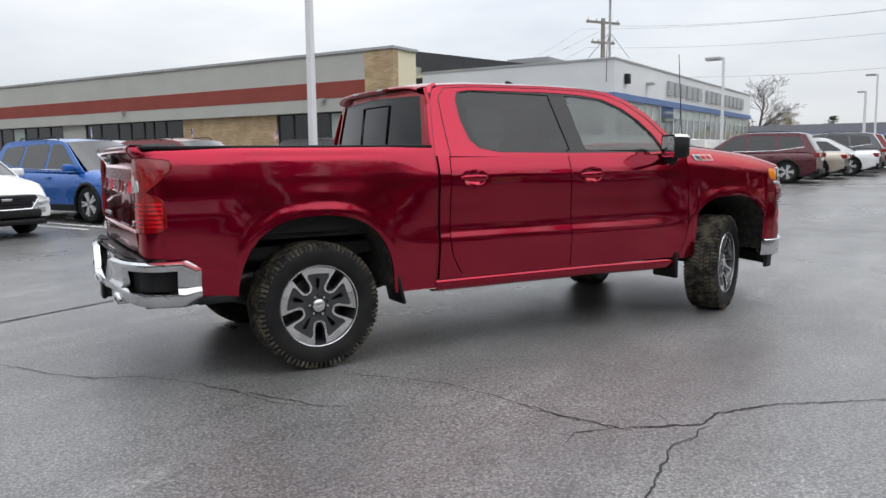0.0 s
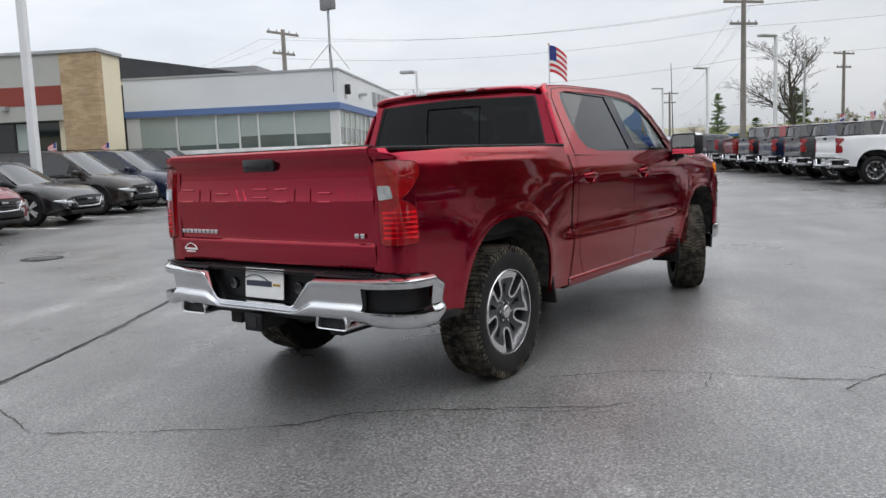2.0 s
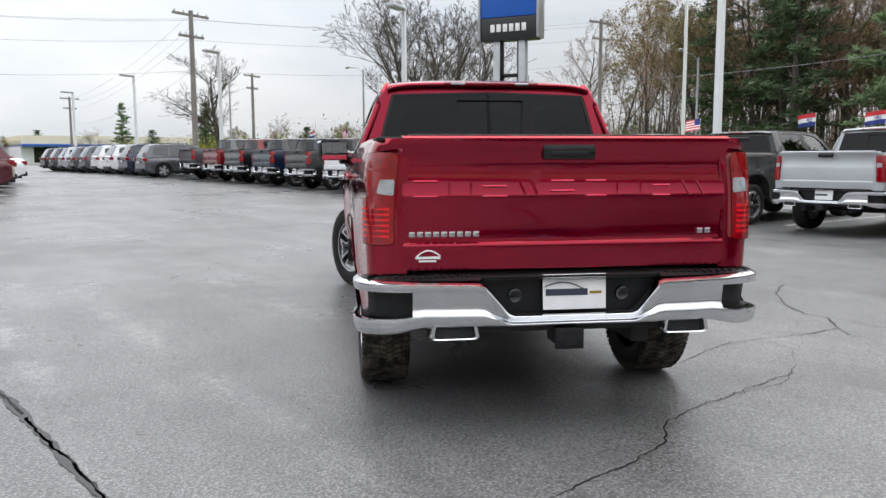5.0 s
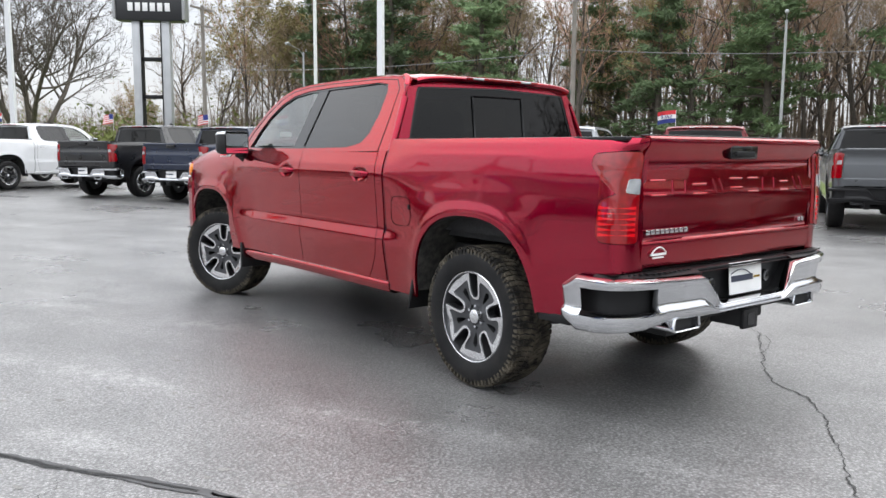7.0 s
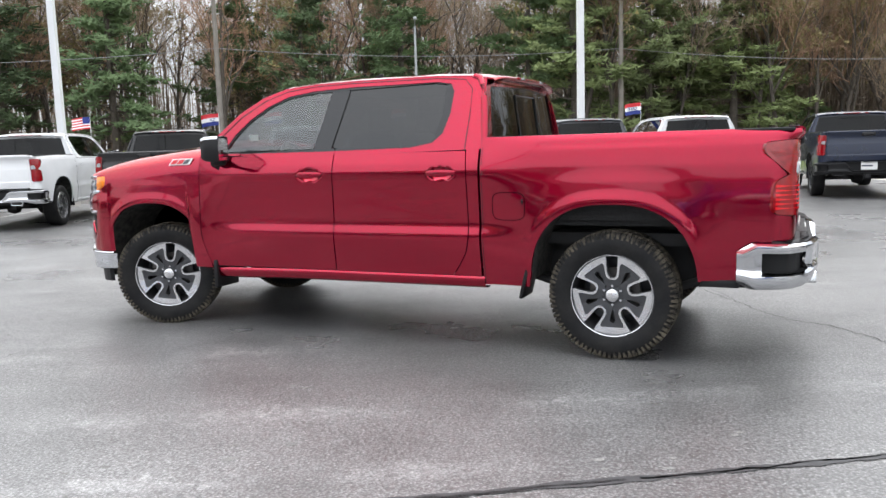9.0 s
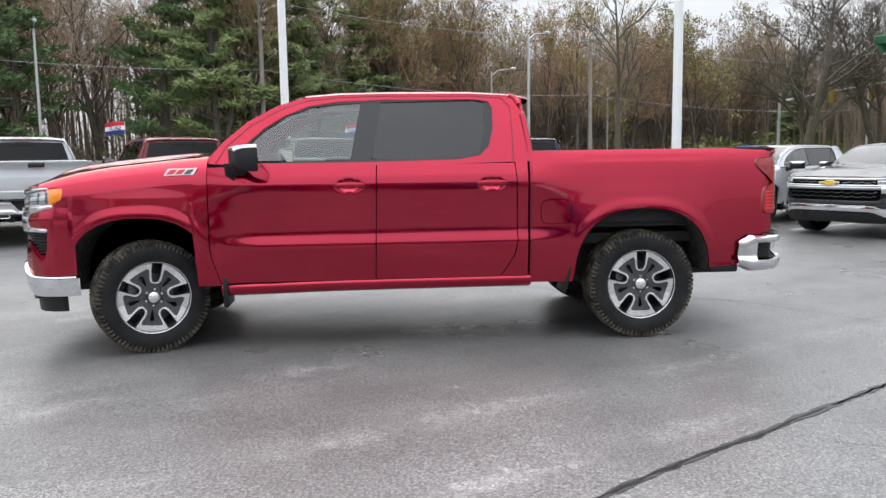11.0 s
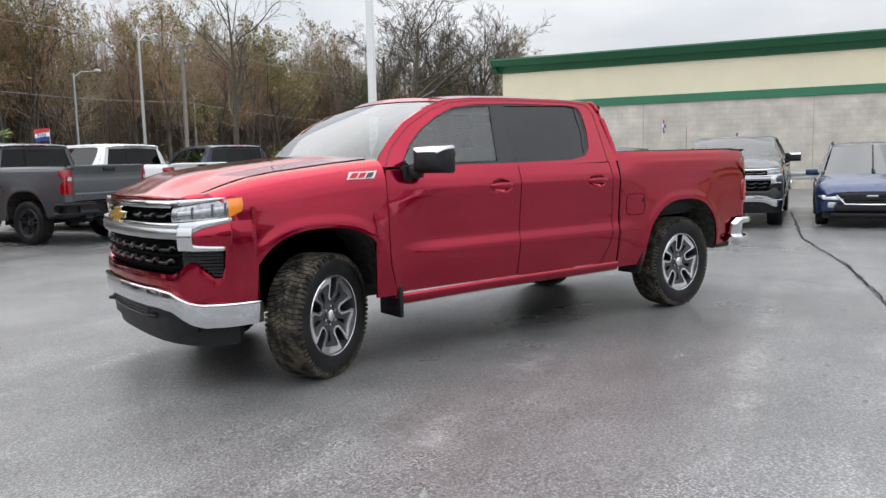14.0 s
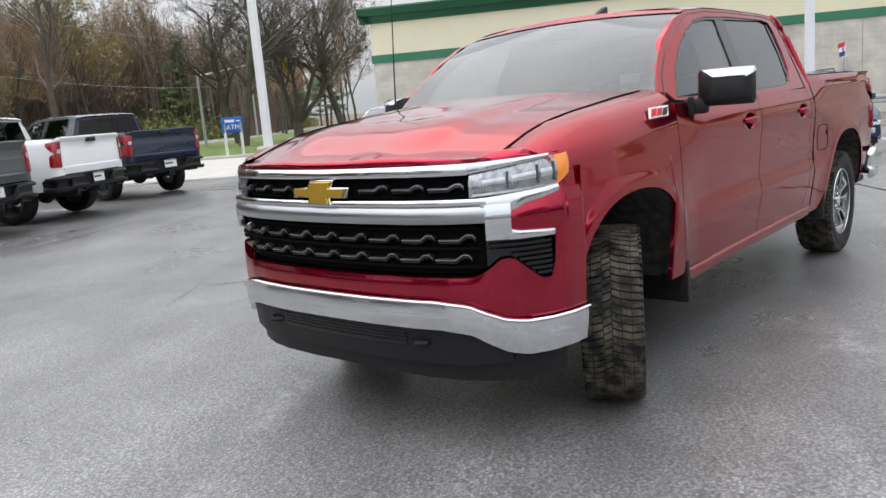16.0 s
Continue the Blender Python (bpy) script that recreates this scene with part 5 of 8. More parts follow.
def asphalt_material():
    """Worn grey asphalt: stone chips, darker damp areas with more gloss, pale scuffs."""
    m = bpy.data.materials.new("worn_asphalt")
    m.use_nodes = True
    N, L = m.node_tree.nodes, m.node_tree.links
    b = N["Principled BSDF"]
    tc = N.new("ShaderNodeTexCoord")

    def noise_node(s, d=5, r=0.55):
        n = N.new("ShaderNodeTexNoise")
        n.inputs["Scale"].default_value, n.inputs["Detail"].default_value, n.inputs["Roughness"].default_value = s, d, r
        L.new(tc.outputs["Object"], n.inputs["Vector"])
        return n

    def ramp(src, stops):
        r = N.new("ShaderNodeValToRGB")
        r.color_ramp.elements[0].position, r.color_ramp.elements[0].color = stops[0][0], (*[stops[0][1]] * 3, 1)
        r.color_ramp.elements[1].position, r.color_ramp.elements[1].color = stops[-1][0], (*[stops[-1][1]] * 3, 1)
        for p, v in stops[1:-1]:
            e = r.color_ramp.elements.new(p)
            e.color = (v, v, v, 1)
        L.new(src, r.inputs["Fac"])
        return r.outputs[0]

    def math_node(op, a, c):
        n = N.new("ShaderNodeMath")
        n.operation = op
        for i, v in enumerate((a, c)):
            if isinstance(v, (int, float)):
                n.inputs[i].default_value = v
            else:
                L.new(v, n.inputs[i])
        return n.outputs[0]
    large = noise_node(0.22, 4)
    mid = noise_node(1.1, 6, 0.65)
    chip = N.new("ShaderNodeTexVoronoi")
    chip.inputs["Scale"].default_value = 70.0
    L.new(tc.outputs["Object"], chip.inputs["Vector"])
    fine = noise_node(55, 4, 0.75)
    base = ramp(large.outputs["Fac"], [(0.32, 0.142), (0.52, 0.178), (0.70, 0.212)])
    wear = ramp(mid.outputs["Fac"], [(0.30, 0.78), (0.50, 0.98), (0.60, 1.06), (0.72, 1.25)])
    grain = ramp(chip.outputs["Distance"], [(0.05, 1.6), (0.35, 0.98), (0.7, 0.55)])
    speck = ramp(fine.outputs["Fac"], [(0.30, 0.5), (0.5, 0.98), (0.66, 1.7)])
    # the lot's axes: the paver's lanes and the wear run along u
    turn = N.new("ShaderNodeMapping")
    turn.inputs["Rotation"].default_value = (0, 0, radians(-LOT))
    L.new(tc.outputs["Object"], turn.inputs["Vector"])
    axes = N.new("ShaderNodeSeparateXYZ")
    L.new(turn.outputs[0], axes.inputs[0])
    long_map = N.new("ShaderNodeMapping")
    long_map.inputs["Scale"].default_value = (0.30, 1.5, 1.0)
    L.new(turn.outputs[0], long_map.inputs["Vector"])
    streak_n = N.new("ShaderNodeTexNoise")
    streak_n.inputs["Scale"].default_value, streak_n.inputs["Detail"].default_value, streak_n.inputs["Roughness"].default_value = 1.0, 7, 0.66
    L.new(long_map.outputs[0], streak_n.inputs["Vector"])
    streak = ramp(streak_n.outputs["Fac"], [(0.32, 0.80), (0.48, 0.97), (0.58, 1.08), (0.66, 1.30), (0.74, 1.55)])
    # pale lanes where the sealer is worn through to the stone, broken and ragged
    ragged = noise_node(5.0, 8, 0.75)
    crumb = noise_node(15.0, 8, 0.8)
    patchy = noise_node(0.9, 3, 0.5)
    lanes = None
    for v0, half, u0, u1 in ((0.20, 0.16, 1.6, 5.6), (1.62, 0.15, -1.3, 4.6), (2.46, 0.14, 0.8, 5.0), (-1.35, 0.16, -3.2, 0.2), (-2.75, 0.14, 1.0, 6.5), (3.9, 0.2, -3.0, 7.0)):
        off = math_node("ABSOLUTE", math_node("ADD", math_node("SUBTRACT", axes.outputs["Y"], v0), math_node("MULTIPLY", math_node("SUBTRACT", ragged.outputs["Fac"], 0.5), 0.6)), 0.0)
        across = math_node("SMOOTH_MAX", math_node("SUBTRACT", 1.0, math_node("DIVIDE", off, half)), 0.0)
        along = math_node("ABSOLUTE", math_node("SUBTRACT", axes.outputs["X"], (u0 + u1) / 2), 0.0)
        ends = math_node("MINIMUM", math_node("MAXIMUM", math_node("SUBTRACT", (u1 - u0) / 2, along), 0.0), 1.0)
        lane = math_node("MULTIPLY", across, ends)
        lanes = lane if lanes is None else math_node("MAXIMUM", lanes, lane)
    lanes = math_node("MULTIPLY", lanes, ramp(patchy.outputs["Fac"], [(0.40, 0.05), (0.52, 0.6), (0.62, 1.0)]))
    lanes = math_node("MULTIPLY", lanes, ramp(crumb.outputs["Fac"], [(0.44, 0.12), (0.52, 0.5), (0.60, 1.0)]))
    v = math_node("MULTIPLY", math_node("MULTIPLY", math_node("MULTIPLY", base, streak), wear), math_node("MULTIPLY", grain, speck))
    v = math_node("ADD", v, math_node("MULTIPLY", lanes, 0.20))
    comb = N.new("ShaderNodeCombineColor")
    for i, f in enumerate((1.0, 0.985, 0.975)):
        L.new(math_node("MULTIPLY", v, f), comb.inputs[i])
    L.new(comb.outputs[0], b.inputs["Base Color"])
    damp = noise_node(0.33, 5, 0.6)
    L.new(ramp(damp.outputs["Fac"], [(0.30, 0.22), (0.45, 0.30), (0.58, 0.38), (0.74, 0.46)]), b.inputs["Roughness"])
    b.inputs["Specular IOR Level"].default_value = 0.6
    bp = N.new("ShaderNodeBump")
    bp.inputs["Strength"].default_value, bp.inputs["Distance"].default_value = 0.5, 0.0035
    L.new(math_node("ADD", math_node("MULTIPLY", chip.outputs["Distance"], -1.0), fine.outputs["Fac"]), bp.inputs["Height"])
    L.new(bp.outputs[0], b.inputs["Normal"])
    return m


M_asphalt = asphalt_material()


# ---- ground, lot, kerbs and cracks ----
def flat(name, pieces, material, kind="structure", label="", category=""):
    """Quads given as lists of u, v corners, laid on the lot at a lift."""
    verts, faces = [], []
    for corners, lift in pieces:
        b = len(verts)
        for u, v in corners:
            x, y = lot(u, v)
            verts.append((x, y, lot_z(u, v) + lift))
        faces.append(tuple(range(b, b + len(corners))))
    me = bpy.data.meshes.new(name)
    me.from_pydata(verts, [], faces)
    me.materials.append(material)
    return tagged(new(name, me), label, category, "", kind)


def sheet(name, us, vs, lift, material, label=""):
    verts = [(*lot(u, v), lot_z(u, v) + lift) for u in us for v in vs]
    n = len(vs)
    faces = [(i * n + j, (i + 1) * n + j, (i + 1) * n + j + 1, i * n + j + 1) for i in range(len(us) - 1) for j in range(n - 1)]
    me = bpy.data.meshes.new(name)
    me.from_pydata(verts, [], faces)
    me.materials.append(material)
    me.polygons.foreach_set("use_smooth", [True] * len(me.polygons))
    return tagged(new(name, me), label, "", "", "structure")


far = [-2500, -800, -300, -120] + spaced(-60, 60, 25) + [120, 300, 800, 2500]
sheet("ground", far, far, -0.12, M_earth, "brown earth and leaf litter to the horizon")
sheet("car_park", spaced(-24, 26, 101) + spaced(28, 150, 62), spaced(-18.6, 12, 62) + spaced(14, 70, 29), 0.0, M_asphalt, "worn grey asphalt car park with cracks")
sheet("lawn", spaced(-95, 150, 30), spaced(-34, -19.1, 6), -0.01, M_grass, "spring grass verge behind the car park")
sheet("road", spaced(-160, 220, 30), spaced(-43, -34.2, 4), -0.04, M_road, "pale road past the woods")
sheet("side_lawn", spaced(-95, -24.6, 14), spaced(-19, -14.5, 3), -0.01, M_grass)


def kerb(name, u0, v0, u1, v1, w=0.15, h=0.14, material=None):
    """A real step along a line of the lot."""
    d = Vector((u1 - u0, v1 - v0))
    n = Vector((-d.y, d.x)).normalized() * w
    rows = []
    for t in spaced(0, 1, 12):
        c = Vector((u0, v0)) + d * t
        sec = []
        for off, z in ((0, -0.1), (0, h * 0.85), (0.15, h), (1.0, h), (1.0, -0.1)):
            p = c + n * off
            sec.append(Vector((*lot(p.x, p.y), lot_z(p.x, p.y) + z)))
        rows.append(sec)
    ob = part(name, grid(rows), material or M_ashes)
    return tagged(ob, "pale concrete kerb along the car park", "", "", "structure")


kerb("kerb_1", 150, -18.6, -12.5, -18.6)
kerb("kerb_2", -24.0, -18.6, -24.0, -5.0)
sheet("apron", spaced(-24, -13, 4), spaced(-18.5, -11.2, 4), 0.006, M_ashes, "pale concrete apron")

rng = random.Random(11)


def crack(points, width, name="crack", material=None, wander=0.05, steps=9):
    """A ragged dark ribbon through points of the lot."""
    left, right = [], []
    pts = [Vector(p) for p in points]
    line = []
    for a, b in zip(pts, pts[1:]):
        n = max(2, int((b - a).length / 0.03))
        n = min(n, 320)
        line += [a.lerp(b, i / n) for i in range(n)]
    line.append(pts[-1])
    verts, faces = [], []
    ph = rng.random() * 50
    for i, p in enumerate(line):
        d = (line[min(i + 1, len(line) - 1)] - line[max(i - 1, 0)]).normalized()
        n = Vector((-d.y, d.x))
        s = i * 0.03
        off = wander * (noise.noise(Vector((s * 1.3, ph, 0))) + 0.6 * noise.noise(Vector((s * 5, ph, 3))) + 0.5 * noise.noise(Vector((s * 14, ph, 5))) + (0.0 if "sea" in name else 0.55 * noise.noise(Vector((s * 27, ph, 9)))))
        w = width * (1.0 if "sea" in name else 0.75) * (0.35 + 1.1 * abs(noise.noise(Vector((s * 3.1, ph, 7)))) + 0.25 * rng.random())
        w *= 0.9 * (1.0 if "sea" in name else smooth(noise.noise(Vector((s * 0.9, ph, 11))) + 0.5, 0.0, 0.35))
        w *= min(1, i / 6 + 0.15, (len(line) - 1 - i) / 6 + 0.15)
        for sgn in (-1, 1):
            q = p + n * (off + sgn * w / 2)
            verts.append((*lot(q.x, q.y), lot_z(q.x, q.y) + 0.0045))
        if i:
            k = 2 * i
            faces.append((k - 2, k - 1, k + 1, k))
    me = bpy.data.meshes.new(name)
    me.from_pydata(verts, [], faces)
    me.materials.append(material or M_crack)
    return tagged(new(name, me), "dark jagged crack in the asphalt", "", "", "structure")


SEAM = [(-12, 1.55), (-5.9, 1.85), (-2.8, 2.38), (-0.6, 2.58), (1.1, 2.68), (3.3, 2.88), (6.0, 2.80), (12, 2.95), (19, 3.08), (21, 3.1)]
crack(SEAM, 0.065, "crack_seal", M_seal, 0.02)
crack(SEAM, 0.035, "crack_seam", None, 0.03)
crack([(-1.52, 1.7), (-1.5, 1.1), (-1.46, 0.62), (-1.36, 0.25), (-1.22, 0.06), (-1.13, -0.35), (-1.08, -0.95), (-1.08, -1.4)], 0.018, "crack_a", None, 0.035)
crack([(-0.41, -2.1), (-0.54, -2.48), (-0.58, -2.94), (-0.3, -3.29), (-0.11, -3.3), (0.14, -3.45), (0.38, -3.7), (0.64, -4.04), (0.9, -4.7)], 0.02, "crack_b", None, 0.03)
crack([(-0.3, -3.29), (-0.68, -3.23), (-1.24, -3.29), (-1.7, -3.5)], 0.024, "crack_c", None, 0.035)
crack([(-1.12, -0.6), (-1.15, -1.13), (-0.99, -1.55), (-0.74, -1.98), (-0.41, -2.1)], 0.012, "crack_d", None, 0.03)
crack([(-0.49, -1.02), (-0.37, -1.47), (-0.35, -1.83), (-0.49, -2.35), (-0.59, -2.92)], 0.014, "crack_e", None, 0.025)
crack([(-0.83, 2.53), (-0.99, 2.37), (-1.05, 2.24), (-1.2, 2.07), (-1.52, 1.7)], 0.016, "crack_f", None, 0.025)
crack([(-0.58, -2.94), (-0.75, -2.75), (-0.98, -2.78)], 0.012, "crack_g", None, 0.03)
crack([(-0.45, -3.2), (-0.28, -3.05), (-0.2, -2.85)], 0.012, "crack_h", None, 0.03)
crack([(0.76, -6.78), (0.66, -5.84), (0.62, -4.83), (1.68, -4.69)], 0.01, "crack_i", None, 0.03)
crack([(6.6, 5.2), (7.26, 3.61), (7.82, 2.58), (8.24, 1.27), (9.3, -0.9)], 0.022, "crack_j", None, 0.04)
crack([(10.1, -0.4), (10.05, -1.89), (10.22, -3.84), (10.35, -5.99), (10.6, -8)], 0.03, "crack_k", None, 0.04)
crack([(15, -8.7), (6, -8.75), (-1.3, -8.79), (-7.37, -8.36), (-13, -8.2)], 0.045, "crack_l", None, 0.04)
crack([(3.0, 3.0), (2.2, 4.1), (1.2, 4.9), (0.9, 6.0)], 0.012, "crack_m", None, 0.05)
crack([(1.6, 2.8), (0.9, 3.9), (-0.6, 4.6)], 0.01, "crack_n", None, 0.05)


def scuffs():
    """Pale worn patches where the old sealer has gone."""
    m = mat("bare_aggregate", (0.21, 0.205, 0.195), 0.9, vary=0.3, scale=9, fine=0.4, fine_scale=120)
    verts, faces = [], []
    r = random.Random(4)
    bands = [((3.6, -2.2), (5.6, 3.4)), ((2.2, 0.6), (4.6, 4.4)), ((0.2, 1.1), (3.2, 2.3)), ((4.6, -3.0), (5.4, 1.5)), ((-1.2, 1.9), (2.8, 3.4))]
    for (u0, v0), (u1, v1) in bands:
        for i in range(60):
            t = r.random()
            u, v = u0 + (u1 - u0) * t + r.gauss(0, 0.12), v0 + (v1 - v0) * t + r.gauss(0, 0.12)
            if noise.noise(Vector((u * 1.1, v * 1.1, 2))) < -0.05:
                continue
            s = 0.005 + 0.018 * r.random() ** 3
            a = r.random() * 6
            b = len(verts)
            k = r.randint(5, 7)
            for q in range(k):
                ang = a + 2 * math.pi * q / k
                rad = s * (0.5 + r.random())
                verts.append((*lot(u + rad * math.cos(ang) * 1.5, v + rad * math.sin(ang)), lot_z(u, v) + 0.0022))
            faces.append(tuple(range(b, b + k)))
    me = bpy.data.meshes.new("worn_patch")
    me.from_pydata(verts, [], faces)
    me.materials.append(m)
    tagged(new("worn_patches", me), "scattered pale worn specks on the asphalt", "", "", "stuff")


scuffs()

# parking bay lines
for i, u in enumerate([-6.8, -4.2, -1.3, 1.9, 4.9, 7.9, 10.95, 13.9, 17.1, 20.6, 23.7, 26.7, 29.7]):
    flat("bay_line", [([(u - 0.05, -18.2), (u + 0.05, -18.2), (u + 0.05, -11.6), (u - 0.05, -11.6)], 0.005)], M_line)
flat("bay_line", [([(-1.3, -18.25), (-0.6, -18.25), (-0.6, -18.15), (-1.3, -18.15)], 0.005)], M_line)
for u in (1.4, 4.4, 7.45, 10.5, 13.25, 16.1, 19.1):
    flat("bay_line", [([(u - 0.05, 9.0), (u + 0.05, 9.0), (u + 0.05, 14.2), (u - 0.05, 14.2)], 0.005)], M_line)
for u in (4.55, 7.6):
    flat("bay_line", [([(u - 0.05 + 0.25, 9.0), (u + 0.05 + 0.25, 9.0), (u + 0.05 + 0.25, 14.2), (u - 0.05 + 0.25, 14.2)], 0.005)], M_line)
for v in (-3.5, -0.7, 2.1, 4.9):
    flat("bay_line", [([(-13, v - 0.05), (-8.2, v - 0.05), (-8.2, v + 0.05), (-13, v + 0.05)], 0.005)], M_line)
for u in (22.6, 26.4, 29.4):
    flat("bay_line", [([(u - 0.05, -1.5), (u + 0.05, -1.5), (u + 0.05, 4.5), (u - 0.05, 4.5)], 0.005)], M_line)

# storm drain
drain = thing("storm_drain", at(5.78, 6.43, 20), "round iron storm drain grate set in the asphalt", "drain")
part("drain_rim", lathe([(0.30, 0.0), (0.30, 0.006), (0.25, 0.006), (0.25, -0.004)], 28, "Z"), M_under, drain)
for i in range(7):
    y = -0.21 + 0.07 * i
    w = math.sqrt(0.25 ** 2 - y * y)
    part("grate_bar", box(-w, w, y - 0.012, y + 0.012, -0.01, 0.006), M_under, drain)

# ---- parked pickups: the same kind of truck in other colours ----
def repaint(root, swap):
    for o in (root, *root.children_recursive):
        if o.type != "MESH":
            continue
        for s in o.material_slots:
            if s.material in swap:
                new_m = swap[s.material]
                s.link = "OBJECT"
                s.material = new_m
    return root


def straighten(root):
    for o in root.children:
        if o.name.startswith("wheel") and "liner" not in o.name and o.location.x > 3:
            k = 1 if o.location.y > 0 else -1
            o.matrix_basis = pose(3.745, k * 0.845, 0.42, 0, 20, 0)


P_black = paint("black_paint", (0.006, 0.006, 0.007), 0.0, 0.3)
P_navy = paint("navy_paint", (0.005, 0.012, 0.036), 0.2, 0.3)
P_white = paint("white_paint", (0.76, 0.77, 0.78), 0.0, 0.35)
P_silver = paint("silver_paint", (0.48, 0.50, 0.52), 0.5, 0.35)
P_grey = paint("grey_paint", (0.085, 0.09, 0.098), 0.4, 0.32)
P_darkred = paint("dark_red_paint", (0.17, 0.008, 0.012), 0.3, 0.3)
P_blue = paint("bright_blue_paint", (0.012, 0.11, 0.42), 0.35, 0.3)
P_maroon = paint("maroon_paint", (0.085, 0.010, 0.018), 0.3, 0.3)
P_tan = paint("champagne_paint", (0.42, 0.38, 0.31), 0.3, 0.35)
P_char = paint("charcoal_paint", (0.022, 0.025, 0.025), 0.3, 0.3)
P_deep = paint("deep_blue_paint", (0.006, 0.022, 0.085), 0.3, 0.3)
P_brown = paint("dark_brown_paint", (0.02, 0.014, 0.012), 0.2, 0.3)


HIDDEN = {"lug_nut", "pad_rib", "spoke_back", "badge_bar", "lens_rib", "seat", "headrest", "liner_wall", "brake_disc", "caliper", "tread", "door_lining", "leaf_spring",
          "lamp_seal", "hood_gap", "door_seam", "shock_absorber", "step_tread", "bumper_socket", "plate_arc", "plate_mark", "lens_inset", "steering_wheel", "headliner", "rear_underbody", "front_axle", "dealer_sticker", "fuel_pull", "raised_bar"}
NOSE = {"lens_divider", "lamp_surround", "nose_header", "bumper_insert", "nose_emblem", "grille_wing", "wing_body", "bumper_edge", "vent_wing", "radio_mast", "vent_slat", "lamp_lens", "lamp_line", "intake_slat", "side_vent", "grille_slat", "lower_intake", "emblem_rim", "wiper", "sensor_box", "screen_sticker", "tow_hook", "upper_grille"}


def simpler(source, m, leave):
    """A copy of the truck without the parts that are lost to sight at a distance, with lighter meshes."""
    t = copy_thing(source, m)
    for o in [o for o in t.children_recursive if o.name.split(".")[0] in leave]:
        bpy.data.objects.remove(o)
    light = {}
    for o in t.children_recursive:
        if o.type == "MESH" and len(o.data.polygons) > 300:
            if o.data.name not in light:
                bm = bmesh.new()
                bm.from_mesh(o.data)
                bmesh.ops.dissolve_limit(bm, angle_limit=radians(2.5), verts=bm.verts, edges=bm.edges)
                me = o.data.copy()
                bm.to_mesh(me)
                bm.free()
                light[o.data.name] = me
            o.data = light[o.data.name]
    return t


spare, first_coat = {}, {}


def park_pickup(u, v, turn, colour, words, dark_trim=False, low=1.0):
    facing = turn == 0
    if facing not in spare:
        t = spare[facing] = simpler(hero_truck, at(u, v, turn) @ Matrix.Diagonal((1, 1, low, 1)), HIDDEN if facing else HIDDEN | NOSE)
    else:
        t = copy_thing(spare[facing], at(u, v, turn) @ Matrix.Diagonal((1, 1, low, 1)))
        repaint(t, first_coat[facing])
    swap = {M_red: colour}
    if dark_trim:
        swap.update({M_chrome: M_trim, M_machined: M_gunmetal})
    first_coat.setdefault(facing, {colour: M_red})
    repaint(t, swap)
    straighten(t)
    return tagged(t, words, "pickup truck", "pickups parked in a row")


ROW_V = -11.25
for u, colour, words, trim in (
        (0.35, P_darkred, "dark red pickup truck with chrome bumper, parked nose-in", False),
        (-5.5, P_white, "white off-road pickup truck with black bumper, parked nose-in", True),
        (-2.95, P_grey, "dark grey off-road pickup truck with black bumper, parked nose-in", True),
        (3.4, P_silver, "silver pickup truck parked nose-in by the verge", False),
        (6.4, P_black, "black pickup truck parked nose-in by the verge", False),
        (9.4, P_white, "white pickup truck with chrome bumper, parked nose-in", False),
        (12.5, P_navy, "dark navy pickup truck with chrome bumper, parked nose-in", False),
        (15.3, P_black, "glossy black pickup truck with chrome bumper, parked nose-in", False),
        (20.2, P_white, "white heavy-duty pickup truck with tall chrome wheels", False),
        (23.1, P_black, "black pickup truck with a dark bed cover, parked nose-in", False),
        (26.0, P_navy, "dark blue pickup truck parked nose-in by the verge", False),
        (28.8, P_black, "black pickup truck parked at the far row", False),
        (31.2, P_darkred, "dark red pickup truck parked at the far row", False),
        (34.2, P_grey, "grey pickup truck parked at the far row", False)):
    v = ROW_V + 0.03 * max(0, u - 10)
    park_pickup(u, v, -90, colour, words, trim)
park_pickup(-9.0, -11.5, -112, P_navy, "dark navy pickup truck with black bumper, parked askew", True)
# the three that face the lot beside the store
park_pickup(-12.12, 0.5, 0, P_char, "dark grey pickup truck with chrome grille facing the lot", False, 0.9)
park_pickup(-12.2, -2.35, 0, P_black, "black pickup truck with chrome grille facing the lot", False, 0.9)
park_pickup(-12.5, -5.4, 0, P_silver, "silver grey pickup truck facing the lot", False, 0.9)


# ---- cars and crossovers ----
M_alloy = mat("bright_alloy", (0.62, 0.63, 0.64), 0.35, 0.35, vary=0.06, scale=9)


